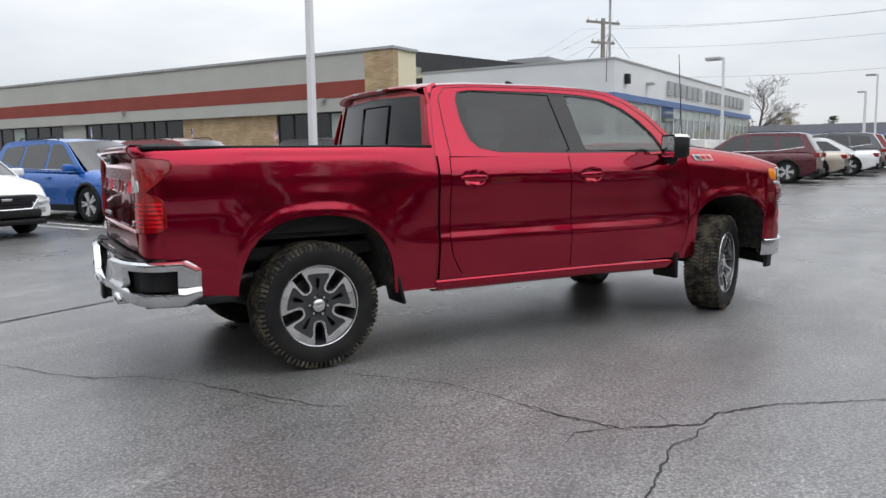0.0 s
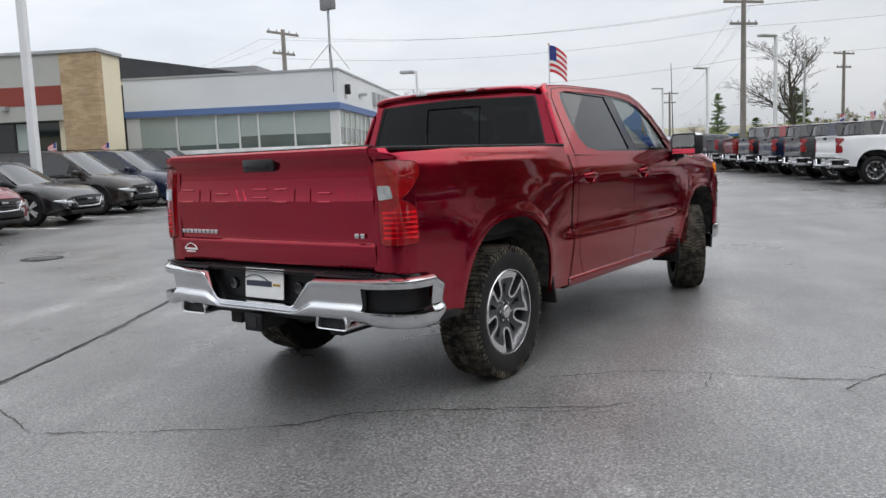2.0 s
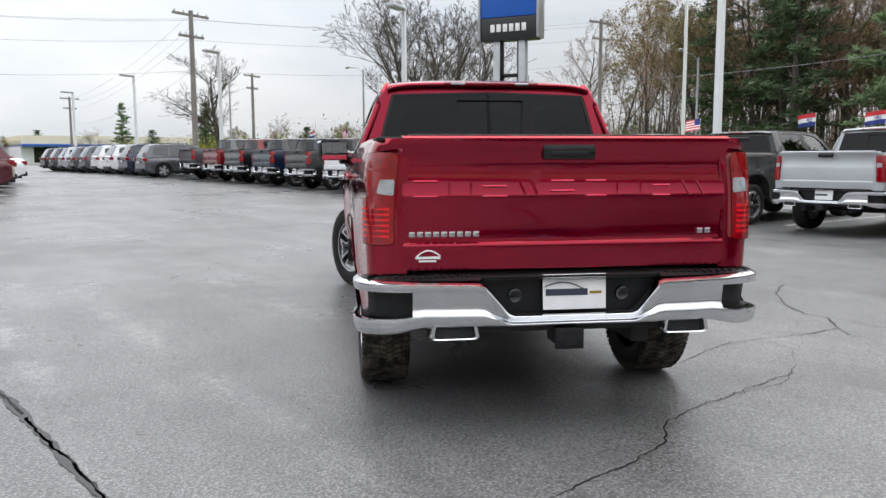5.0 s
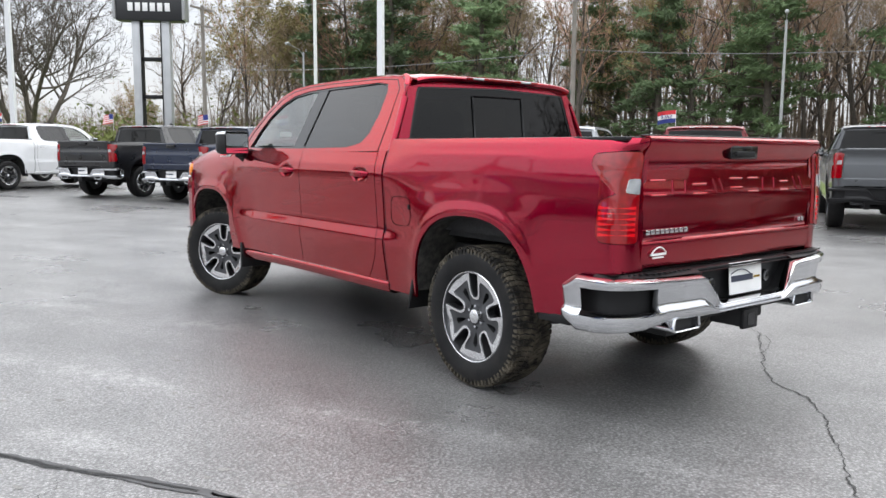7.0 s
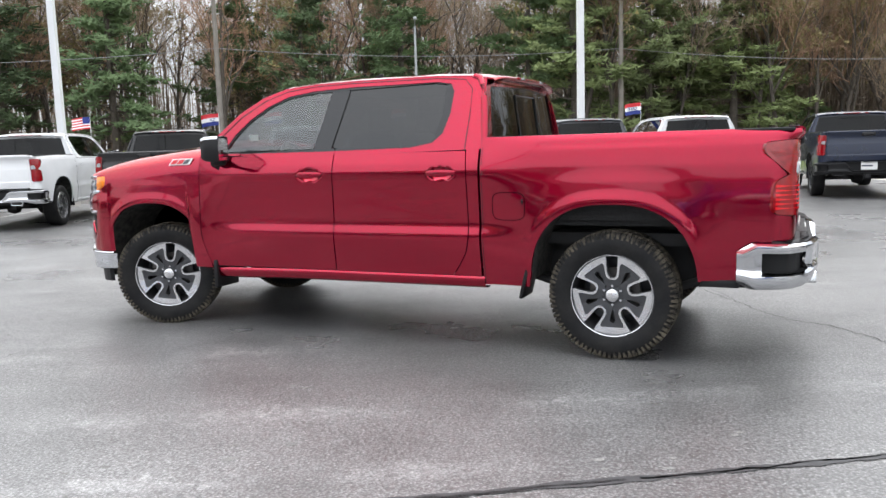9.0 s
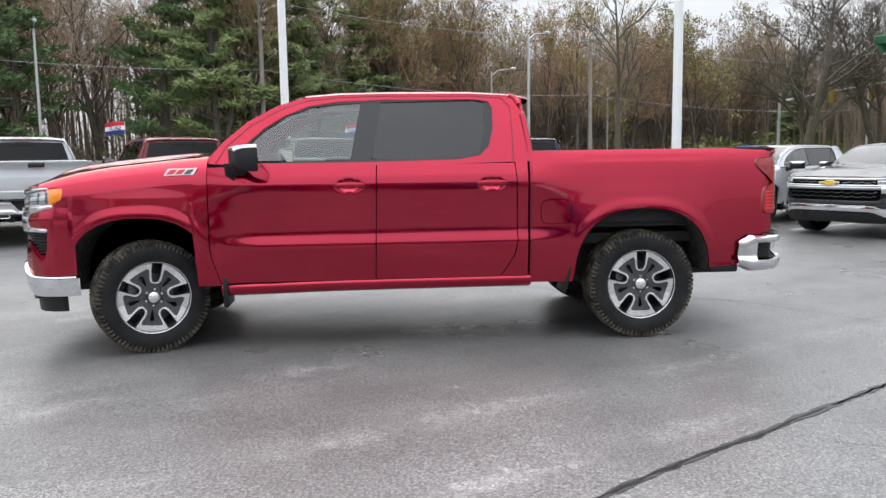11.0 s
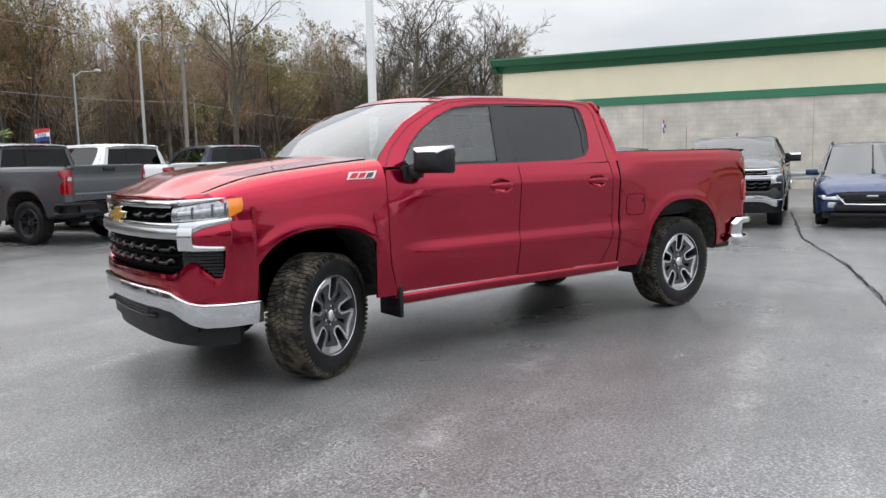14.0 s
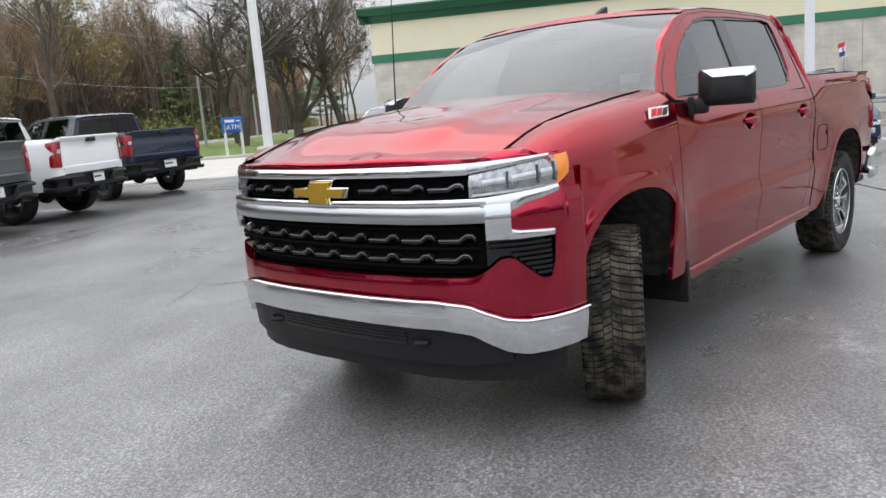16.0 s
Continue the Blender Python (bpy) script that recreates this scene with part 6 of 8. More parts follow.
def build_car(m, paint_m, length=4.65, width=1.84, high=1.66, hood=0.98, kind="suv", grille=None, trim=None, wheel_r=0.36):
    car = thing("car", m)
    h, w = length / 2, width / 2
    nose, tail = h, -h
    fx, rx = h - 0.92, -h + 0.98
    sedan = kind == "sedan"
    roof0, roof1 = (-0.55, 0.45) if sedan else (-1.75, 0.35)
    belt = 0.62 * high
    top = [(tail, belt - 0.06), (tail + 0.1, belt + (0.03 if sedan else 0.0)), (-1.0, belt + 0.02), (0.9, belt - 0.02), (1.3, hood), (nose - 0.4, hood - 0.10), (nose - 0.12, hood - 0.20), (nose, hood - 0.32)]

    def half(x):
        return w * (1 - 0.13 * smooth(x, nose - 0.55, nose) ** 1.5 - 0.09 * smooth(-x, -tail - 0.45, -tail) ** 1.5)

    def section(x):
        zt, y = lerp_table(x, top), half(x)
        low = 0.24 + 0.10 * smooth(x, nose - 0.5, nose) + 0.12 * smooth(-x, h - 0.5, h)
        pts = [(0, zt + 0.03), (0.45 * y, zt + 0.025), (0.78 * y, zt + 0.005), (0.90 * y, zt - 0.04), (0.965 * y, zt - 0.12), (y, zt - 0.24)]
        z0 = zt - 0.24
        for f in (0.18, 0.34, 0.50, 0.66, 0.82, 1.0):
            bow = (1.0, 0.995, 0.985, 0.985, 0.99, 0.95)[int(f * 6 + 0.01) - 1 if f > 0.1 else 0]
            pts.append((y * bow, z0 + (low - z0) * f))
        return pts
    xs = sorted(set(spaced(tail, nose, 73)))
    rows = []
    for x in xs:
        sec = section(x)
        full = [(-a, b) for a, b in sec[::-1]] + sec[1:]
        rows.append([Vector((x - 0.10 * smooth(abs(x), h - 0.5, h) * math.copysign(1, x) * (y / w) ** 2, y, z)) for y, z in full])

    def keep(i, j):
        c = (rows[i][j] + rows[i + 1][j + 1]) / 2
        return not (abs(c.y) > 0.5 * w and any(math.hypot(c.x - cx, c.z - wheel_r) < wheel_r + 0.055 for cx in (fx, rx)) and c.z < wheel_r * 2 + 0.1)
    bm = grid(rows, keep)
    for row in (rows[0], rows[-1]):
        vs = [bm.verts.new(p) for p in row]
        bm.faces.new(vs)
    bmesh.ops.remove_doubles(bm, verts=bm.verts, dist=1e-4)
    part("body", bm, paint_m, car, "", 50)
    part("underfloor", box(tail + 0.2, nose - 0.2, -w * 0.86, w * 0.86, 0.20, 0.5), M_under, car)
    # greenhouse
    zb, yb, yt = belt - 0.02, 0.93 * w, 0.70 * w
    wx0, wx1 = (1.28, roof1)
    bx0, bx1 = (tail + (0.75 if sedan else 0.12), roof0)
    rows = []
    for x, z, y, f in ((bx0, zb + 0.02, yb * 0.86, 0), (bx1 - 0.1, high - 0.07, yt * 0.92, 0), (bx1 + 0.15, high - 0.02, yt, 0), (-0.3, high, yt * 1.02, 0), (roof1 - 0.25, high - 0.025, yt, 0), (wx1 + 0.05, high - 0.07, yt * 0.96, 0), (wx0, zb - 0.01, yb * 0.9, 0)):
        rows.append([Vector((x + (0.14 * (1 - (q / 1.0) ** 2) if x == wx0 or x == wx1 + 0.05 else 0.0), q * y, z + 0.035 * (1 - q * q))) for q in spaced(-1, 1, 13)])
    part("roof", grid(rows[1:6]), paint_m, car)
    ws = grid([[a.lerp(b, t) for a, b in zip(rows[5], rows[6])] for t in spaced(0, 1, 5)])
    part("windscreen", ws, M_dark, car)
    part("rear_window", grid([[a.lerp(b, t) for a, b in zip(rows[0], rows[1])] for t in spaced(0, 1, 4)]), M_dark, car)
    for k in (1, -1):
        lo = [(bx0 + 0.02, zb), (-0.9, zb), (0.0, zb), (wx0 - 0.02, zb - 0.02)]
        side_top = [(r[0].x, r[0].z) for r in rows[1:6]]
        outline = [(bx0, zb + 0.0)] + side_top + [(wx0, zb - 0.03)]

        def skin_y(z):
            return yb + (yt - yb) * max(0, min(1, (z - zb) / (high - 0.05 - zb)))
        part("cab_side", fold(pane_skin([(p.x, p.y) for p in resample(outline, 60)], lambda x, z: Vector((x, k * skin_y(z), z)), 3), (0, -k * 0.02, 0)), paint_m, car)
        panes = []
        zt = high - 0.115
        zl = zb + 0.045
        if sedan:
            panes = [[(wx0 - 0.28, zl), (roof1 - 0.02, zt), (-0.10, zt + 0.01), (-0.10, zl)], [(-0.18, zl), (-0.18, zt + 0.01), (roof0 - 0.05, zt - 0.02), (bx0 + 0.5, zl + 0.03), (bx0 + 0.6, zl)]]
        else:
            panes = [[(wx0 - 0.28, zl), (roof1 - 0.02, zt), (-0.02, zt + 0.02), (-0.02, zl)], [(-0.10, zl), (-0.10, zt + 0.02), (-0.92, zt + 0.01), (-1.0, zl + 0.03)], [(-1.08, zl + 0.03), (-1.0, zt + 0.005), (roof0 + 0.02, zt - 0.05), (bx0 + 0.38, zl + 0.16)]]
        for p in panes:
            part("side_window", fold(pane_skin([(q.x, q.y) for q in resample(rounded(p, 0.04, 3), 32)], lambda x, z: Vector((x, k * (skin_y(z) + 0.005), z)), 2), (0, -k * 0.004, 0)), M_dark, car)
        part("window_strip", tube([Vector((x, k * (skin_y(z) + 0.006), z)) for x, z in [(wx0 - 0.25, zl - 0.015), (0, zl - 0.012), (-1.0, zl + 0.01), (bx0 + 0.35, zl + (0.02 if sedan else 0.12))]], 0.009, 5), trim or M_chrome, car, "thin bright window strip")
        part("mirror", moved(box(-0.08, 0.06, -0.11, 0.11, -0.065, 0.065, 0.03), pose(wx0 - 0.32, k * (yb + 0.13), zb + 0.07)), paint_m, car)
        part("mirror_arm", box(wx0 - 0.36, wx0 - 0.30, min(k * yb * 0.97, k * (yb + 0.1)), max(k * yb * 0.97, k * (yb + 0.1)), zb + 0.0, zb + 0.05), M_trim, car)
        for hx in (0.12, -0.85):
            part("door_handle", box(hx - 0.09, hx + 0.09, k * half(hx) - 0.02, k * half(hx) + 0.022, belt - 0.17, belt - 0.14, 0.006), paint_m, car)
        for cx in (fx, rx):
            arc = [Vector((cx + (wheel_r + 0.045) * math.cos(a), k * (half(cx) * 0.985), wheel_r + (wheel_r + 0.045) * math.sin(a))) for a in spaced(-0.25, math.pi + 0.25, 22)]
            part("arch_trim", tube(arc, 0.036, 6), M_trim, car)
            well = [[Vector((cx + (wheel_r + 0.05) * math.cos(a), k * y, wheel_r + (wheel_r + 0.05) * math.sin(a))) for y in (half(cx) * 0.97, half(cx) - 0.32)] for a in spaced(-0.2, math.pi + 0.2, 16)]
            part("wheel_well", grid(well), M_under, car)
        part("sill_trim", box(rx + wheel_r + 0.05, fx - wheel_r - 0.05, k * w * 0.955 - 0.03, k * w * 0.955 + 0.03, 0.22, 0.36, 0.02), M_trim, car)
        # head and tail lamps
        strip = []
        for t in spaced(0, 1, 13):
            if t < 0.5:
                y = w * (0.50 + 0.68 * t)
                x, zc, hh = nose - 0.10 * (y / w) ** 2 + 0.012, hood - 0.43 + 0.04 * t, 0.034 + 0.02 * t
            else:
                x = nose - 0.085 - 0.64 * (t - 0.5)
                y, zc, hh = half(x) * 0.975 + 0.010, hood - 0.41 + 0.10 * (t - 0.5), 0.044 - 0.06 * (t - 0.5)
            strip.append([Vector((x - 0.03 * max(0, d), k * (y - 0.03 * max(0, d) * (t > 0.5)), zc + hh * d)) for d in (-1, -0.4, 0.3, 1)])
        part("headlamp", fold(grid(strip), (-0.03, -k * 0.02, 0)), M_clear, car, "clear wrap-round headlamp")
        part("tail_lamp", box(tail - 0.005, tail + 0.20, k * w * 0.80 - 0.14, k * w * 0.80 + 0.09, belt - 0.20, belt - 0.04, 0.02), M_lamp, car)
    # face
    gw = w * 0.62
    zc = hood - 0.42
    part("grille", bevel(prism([(-gw, 0.06), (-gw * 0.75, -0.12), (gw * 0.75, -0.12), (gw, 0.06), (gw * 0.9, 0.11), (-gw * 0.9, 0.11)], -0.04, 0.012, lambda p, q, d: Vector((nose + d - 0.10 * (p / w) ** 2, p, zc + q))), 0.01), M_gloss, car, "black grille")
    for q in (-0.06, 0.0, 0.06):
        part("grille_bar", grid([[Vector((nose + 0.02 - 0.10 * (p / w) ** 2, p, zc + q + d)) for d in (-0.008, 0.008)] for p in spaced(-gw * 0.85, gw * 0.85, 9)]), grille or M_trim, car)
    part("grille_rim", tube([Vector((nose + 0.018 - 0.10 * (p / w) ** 2, p, zc + q)) for p, q in ((-gw, 0.06), (-gw * 0.75, -0.12), (0, -0.125), (gw * 0.75, -0.12), (gw, 0.06))], 0.014, 6), M_chrome, car, "thin chrome grille rim")
    part("emblem", box(nose + 0.01, nose + 0.04, -0.09, 0.09, zc + 0.02, zc + 0.06, 0.01), M_chrome, car, "small bright emblem")
    part("lower_intake", box(nose - 0.14, nose - 0.005, -w * 0.66, w * 0.66, 0.34, 0.47, 0.03), M_trim, car)
    part("skid_trim", box(nose - 0.16, nose - 0.03, -w * 0.72, w * 0.72, 0.22, 0.31, 0.03), M_trim, car)
    for k in (1, -1):
        part("fog_lamp", box(nose - 0.16, nose - 0.055, k * w * 0.70 - 0.07, k * w * 0.70 + 0.07, 0.40, 0.52, 0.025), M_clear, car)
    part("rear_trim", box(tail - 0.01, tail + 0.15, -w * 0.78, w * 0.78, 0.28, 0.46, 0.04), M_trim, car)
    part("plate", box(tail - 0.015, tail + 0.03, -0.16, 0.16, 0.72, 0.82), M_white, car)
    if not sedan:
        for k in (1, -1):
            part("roof_rail", tube([(-1.35, k * yt * 0.94, high - 0.02), (-1.25, k * yt * 0.94, high + 0.035), (0.0, k * yt * 0.94, high + 0.045), (0.1, k * yt * 0.94, high - 0.01)], 0.014, 6), M_trim, car)
    # wheels
    for cx in (fx, rx):
        for k in (1, -1):
            wheel = new("wheel")
            wheel.parent = car
            wheel.matrix_basis = pose(cx, k * (w - 0.13), wheel_r, 0, 13 * cx * k, 0)
            s = wheel_r / 0.36
            part("tyre", lathe([(0.25 * s, 0.10 * k), (0.30 * s, 0.115 * k), (0.345 * s, 0.10 * k), (0.36 * s, 0.06 * k), (0.36 * s, -0.08 * k), (0.30 * s, -0.11 * k)], 36), M_tyre, wheel)
            part("rim", lathe([(0.255 * s, 0.10 * k), (0.24 * s, 0.095 * k), (0.225 * s, 0.02 * k), (0.0, 0.0)], 32), M_gunmetal, wheel)
            sp = None
            for i in range(5):
                if sp is None:
                    sp = part("spoke", prism([(-0.022, 0.03), (0.022, 0.03), (0.06, 0.245 * s), (0.02, 0.248 * s), (0.0, 0.12), (-0.02, 0.248 * s), (-0.06, 0.245 * s)], 0.06, 0.095, lambda p, q, d: Vector((p, d * k, q))), M_alloy, wheel)
                else:
                    o = sp.copy()
                    scene.collection.objects.link(o)
                    o.parent, o.matrix_basis = wheel, Matrix.Rotation(radians(72 * i), 4, "Y")
            part("hub_cap", lathe([(0.0, 0.098 * k), (0.04, 0.095 * k), (0.045, 0.05 * k)], 16), M_satin, wheel)
    return car


suv = build_car(at(2.75, 11.0, -90), P_white, 4.65, 1.84, 1.66, 1.02)
tagged(suv, "white crossover with black grille parked facing the lot", "car", "cars along the service building")


def park_car(src, u, v, turn, colour, words, group="cars along the service building", low=1.0):
    c = copy_thing(src, at(u, v, turn) @ Matrix.Diagonal((1, 1, low, 1)))
    repaint(c, {P_white: colour})
    return tagged(c, words, "car", group)


park_car(suv, 5.95, 11.35, -90, P_blue, "bright blue crossover with black grille facing the lot")
park_car(suv, 9.0, 11.6, -90, P_darkred, "dark red crossover with chrome grille rim facing the lot")
sedan = build_car(at(11.8, 11.6, -90), P_black, 4.85, 1.83, 1.46, 0.92, "sedan")
tagged(sedan, "black sedan with bright wheels parked facing the lot", "car", "cars along the service building")
park_car(suv, 14.75, 11.6, -90, P_brown, "dark brown crossover parked facing the lot")
park_car(suv, 17.6, 11.7, -90, P_navy, "dark navy crossover parked facing the lot")
park_car(suv, 20.3, 11.5, -90, P_black, "black crossover parked by the showroom's wing")
park_car(suv, 1.6, 17.6, -90, P_white, "white crossover parked behind the front row", "cars in the back row")
park_car(suv, 12.2, 18.6, -90, P_white, "white crossover parked near the service windows", "cars in the back row")
park_car(suv, -10.1, 2.95, 0, P_deep, "dark blue crossover with chrome grille facing the lot", "cars beside the store", 0.92)
park_car(suv, 24.95, 1.6, 90, P_maroon, "maroon crossover parked nose-in by the showroom steps", "cars by the showroom")
tan = copy_thing(sedan, at(28.0, 1.2, 90))
repaint(tan, {P_black: P_tan})
tagged(tan, "champagne sedan parked nose-in by the showroom", "car", "cars by the showroom")
wsed = copy_thing(sedan, at(31.0, 0.4, 90))
repaint(wsed, {P_black: P_white})
tagged(wsed, "white sedan parked nose-in by the showroom", "car", "cars by the showroom")
frng = random.Random(8)
for i, (u, v, turn) in enumerate([(34.2, 0.3, 90), (37.4, 0.2, 90), (40.5, 0.0, 90), (43.5, 0.3, 90)] + [(37.2 + 3.0 * k, -10.4 + 0.03 * k, -90) for k in range(9)] + [(96, 4, 0), (70, -2, 90), (74, -2, 90), (78, -2, 90), (82, -2, 90)]):
    park_car(suv, u, v, turn, (P_white, P_grey, P_darkred, P_black, P_silver, P_navy)[frng.randrange(6)], "crossover parked in the far rows of the lot", "cars in the far rows")

# ---- buildings ----
def brick_material(name, c1, c2, mortar, bw=0.22, bh=0.072):
    """Coursed masonry on walls that face along the local x or y axis."""
    m = bpy.data.materials.new(name)
    m.use_nodes = True
    N, L = m.node_tree.nodes, m.node_tree.links
    b = N["Principled BSDF"]
    b.inputs["Roughness"].default_value = 0.9
    tc, sep, comb = N.new("ShaderNodeTexCoord"), N.new("ShaderNodeSeparateXYZ"), N.new("ShaderNodeCombineXYZ")
    L.new(tc.outputs["Object"], sep.inputs[0])
    add = N.new("ShaderNodeMath")
    L.new(sep.outputs["X"], add.inputs[0])
    L.new(sep.outputs["Y"], add.inputs[1])
    L.new(add.outputs[0], comb.inputs["X"])
    L.new(sep.outputs["Z"], comb.inputs["Y"])
    br = N.new("ShaderNodeTexBrick")
    br.inputs["Scale"].default_value = 1.0
    br.inputs["Brick Width"].default_value, br.inputs["Row Height"].default_value = bw, bh
    br.inputs["Mortar Size"].default_value = 0.008
    br.inputs["Color1"].default_value, br.inputs["Color2"].default_value, br.inputs["Mortar"].default_value = (*c1, 1), (*c2, 1), (*mortar, 1)
    L.new(comb.outputs[0], br.inputs["Vector"])
    nz = N.new("ShaderNodeTexNoise")
    nz.inputs["Scale"].default_value, nz.inputs["Detail"].default_value = 1.7, 6
    L.new(tc.outputs["Object"], nz.inputs["Vector"])
    hs = N.new("ShaderNodeHueSaturation")
    mr = N.new("ShaderNodeMapRange")
    mr.inputs["From Min"].default_value, mr.inputs["From Max"].default_value, mr.inputs["To Min"].default_value, mr.inputs["To Max"].default_value = 0.3, 0.7, 0.82, 1.16
    L.new(nz.outputs["Fac"], mr.inputs["Value"])
    L.new(mr.outputs[0], hs.inputs["Value"])
    L.new(br.outputs["Color"], hs.inputs["Color"])
    L.new(hs.outputs[0], b.inputs["Base Color"])
    bp = N.new("ShaderNodeBump")
    bp.inputs["Strength"].default_value, bp.inputs["Distance"].default_value = 0.6, 0.008
    bp.invert = True
    L.new(br.outputs["Fac"], bp.inputs["Height"])
    L.new(bp.outputs[0], b.inputs["Normal"])
    return m


M_buff = brick_material("buff_brickwork", (0.40, 0.27, 0.14), (0.50, 0.37, 0.22), (0.36, 0.30, 0.22), 0.30, 0.075)
M_storewall = brick_material("painted_blockwork", (0.50, 0.47, 0.41), (0.54, 0.51, 0.45), (0.47, 0.44, 0.38), 0.40, 0.20)
M_whiteblock = brick_material("white_blockwork", (0.80, 0.81, 0.82), (0.84, 0.84, 0.85), (0.76, 0.77, 0.78), 0.40, 0.20)


def slab(name, u0, u1, v0, v1, z0, z1, material, parent, label="", round_by=0.0):
    """A box in lot axes under a building that stands at the lot's origin."""
    return part(name, box(u0, u1, v0, v1, z0, z1, round_by), material, parent, label)


# service building: buff brick, grey fascia, red band
svc = thing("service_building", pose(0, 0, 0, 0, 0, LOT), "low service building of buff brick with grey fascia and red band", "building")
FU = 20.25
slab("end_wall", FU + 0.28, 21.85, 13.55, 15.2, 0.2, 5.42, M_cream, svc, "cream painted end wall")
slab("brick_pier", FU, FU + 0.34, 13.5, 14.85, 0.2, 5.42, M_buff, svc, "buff brick corner pier")
slab("main_wall", FU + 1.4, 45, 15.2, 75, 0.2, 5.2, M_stucco, svc)
slab("fascia", FU, FU + 1.45, 14.85, 75, 4.36, 5.32, M_stucco, svc, "flat grey upper fascia")
slab("red_band", FU - 0.012, FU + 1.3, 14.85, 75, 3.72, 4.36, M_redband, svc, "brick red band")
slab("lower_fascia", FU, FU + 1.45, 14.85, 75, 3.2, 3.72, M_stucco, svc)
slab("coping", FU - 0.06, FU + 1.6, 13.44, 75, 5.42, 5.52, M_galv, svc, "grey metal roof edge")
slab("coping_step", FU + 0.02, FU + 1.4, 14.85, 75, 5.32, 5.42, M_stucco, svc)
slab("brick_panel", FU + 0.25, FU + 0.6, 19.8, 25.7, 0.2, 3.2, M_buff, svc, "buff brick wall panel")
slab("brick_plinth", FU + 0.3, FU + 0.6, 14.85, 75, 0.2, 1.0, M_buff, svc)


def shop_window(parent, u, v0, v1, z0, z1, splits, blind=0.0, frame=None, axis="v", glass_m=None):
    """A glazed bay in a wall: frame bars and a pane each, some with a drawn blind."""
    frame = frame or M_frame
    put = (lambda a0, a1, z0_, z1_, d0, d1: box(u + d0, u + d1, a0, a1, z0_, z1_)) if axis == "v" else (lambda a0, a1, z0_, z1_, d0, d1: box(a0, a1, u + d0, u + d1, z0_, z1_))
    win = part("window", join(put(v0, v1, z0 - 0.05, z0, -0.04, 0.06), put(v0, v1, z1 - 0.05, z1, -0.04, 0.06)), frame, parent)
    edges = [v0] + list(splits) + [v1]
    for e in edges:
        part("window_bar", put(e - 0.035, e + 0.035, z0, z1 - 0.05, -0.04, 0.06), frame, win)
    for i, (a, b) in enumerate(zip(edges, edges[1:])):
        part("pane", put(a + 0.035, b - 0.035, z0, z1 - 0.05, 0.0, 0.02), glass_m or M_dark, win)
        k = blind[i % len(blind)] if isinstance(blind, (list, tuple)) else blind
        if k:
            part("blind", put(a + 0.05, b - 0.05, z1 - 0.06 - (z1 - z0) * k, z1 - 0.06, -0.008, -0.002), M_blind, win, "pale drawn blind")
    return win


shop_window(svc, FU + 0.35, 14.9, 19.75, 1.0, 3.2, (16.1, 16.9, 18.9), (0, 0.9, 0, 0))
shop_window(svc, FU + 0.35, 25.75, 33.2, 1.0, 3.2, (27.0, 27.9, 28.6, 29.6, 30.6, 32.0))
slab("pale_panel", FU + 0.3, FU + 0.45, 33.25, 35.2, 1.0, 3.2, M_stucco, svc)
shop_window(svc, FU + 0.35, 35.25, 47, 1.0, 3.2, (36.4, 37.6, 38.8, 40.0, 41.2, 42.4, 43.6, 44.8, 46.0), (0, 0, 0, 0.9, 0, 0))
shop_window(svc, FU + 0.35, 47.2, 74, 1.0, 3.2, spaced(49, 72, 13))
for v in (16.8, 29.5, 42):
    slab("flood_light", FU - 0.22, FU, v, v + 0.22, 3.6, 3.72, M_galv, svc)

# showroom: white block base, ribbon windows, blue band, pale parapet
show = thing("showroom_building", pose(0, 0, 0, 0, 0, LOT), "white showroom with ribbon windows under a blue band", "building")
SU0, SV0, SV1, SU1 = 23.7, 6.15, 14.45, 47.0
slab("base_wall", SU0, SU1, SV0, SV1, 0.2, 2.08, M_whiteblock, show, "white painted block base")
slab("core", SU0 + 0.5, SU1, SV0 + 0.5, SV1 + 10, 2.0, 4.7, M_seat, show)
slab("back_wall", SU0 + 0.6, SU1, SV1, SV1 + 10, 0.2, 4.85, M_cream, show)
slab("parapet", SU0 - 0.05, SU1, SV0 - 0.05, SV1, 3.62, 4.80, M_panel, show, "pale smooth parapet")
slab("blue_band", SU0 - 0.10, SU1 + 0.05, SV0 - 0.10, SV1, 3.38, 3.62, M_bluefr, show, "blue band over the windows")
slab("coping", SU0 - 0.09, SU1, SV0 - 0.09, SV1, 4.80, 4.87, M_galv, show)
slab("corner_pier", SU0, SU0 + 0.3, SV0, SV0 + 0.3, 2.08, 3.38, M_wframe, show)
slab("end_pier", SU0, SU0 + 0.3, SV1 - 0.5, SV1, 2.08, 3.38, M_wframe, show)
shop_window(show, SU0 + 0.06, SV0 + 0.3, SV1 - 0.5, 2.08, 3.38, (7.85, 9.25, 10.0, 10.9, 12.45), (0.62, 0.60, 0.62, 0.80, 0.82, 0.86), M_wframe, "v", M_shop)
shop_window(show, SV0 + 0.06, SU0 + 0.3, 29.2, 2.08, 3.38, (24.9, 25.8, 26.7, 27.6, 28.4), 0.45, M_wframe, "u", M_shop)
shop_window(show, SV0 + 0.06, 31.4, 46.8, 2.08, 3.38, spaced(32.5, 45.7, 13), 0.3, M_wframe, "u", M_shop)
slab("door", 29.25, 31.35, SV0 + 0.02, SV0 + 0.1, 1.25, 3.38, M_shop, show, "glazed entrance door")
slab("door_post", 29.2, 29.35, SV0 - 0.04, SV0 + 0.1, 1.2, 3.38, M_galv, show)
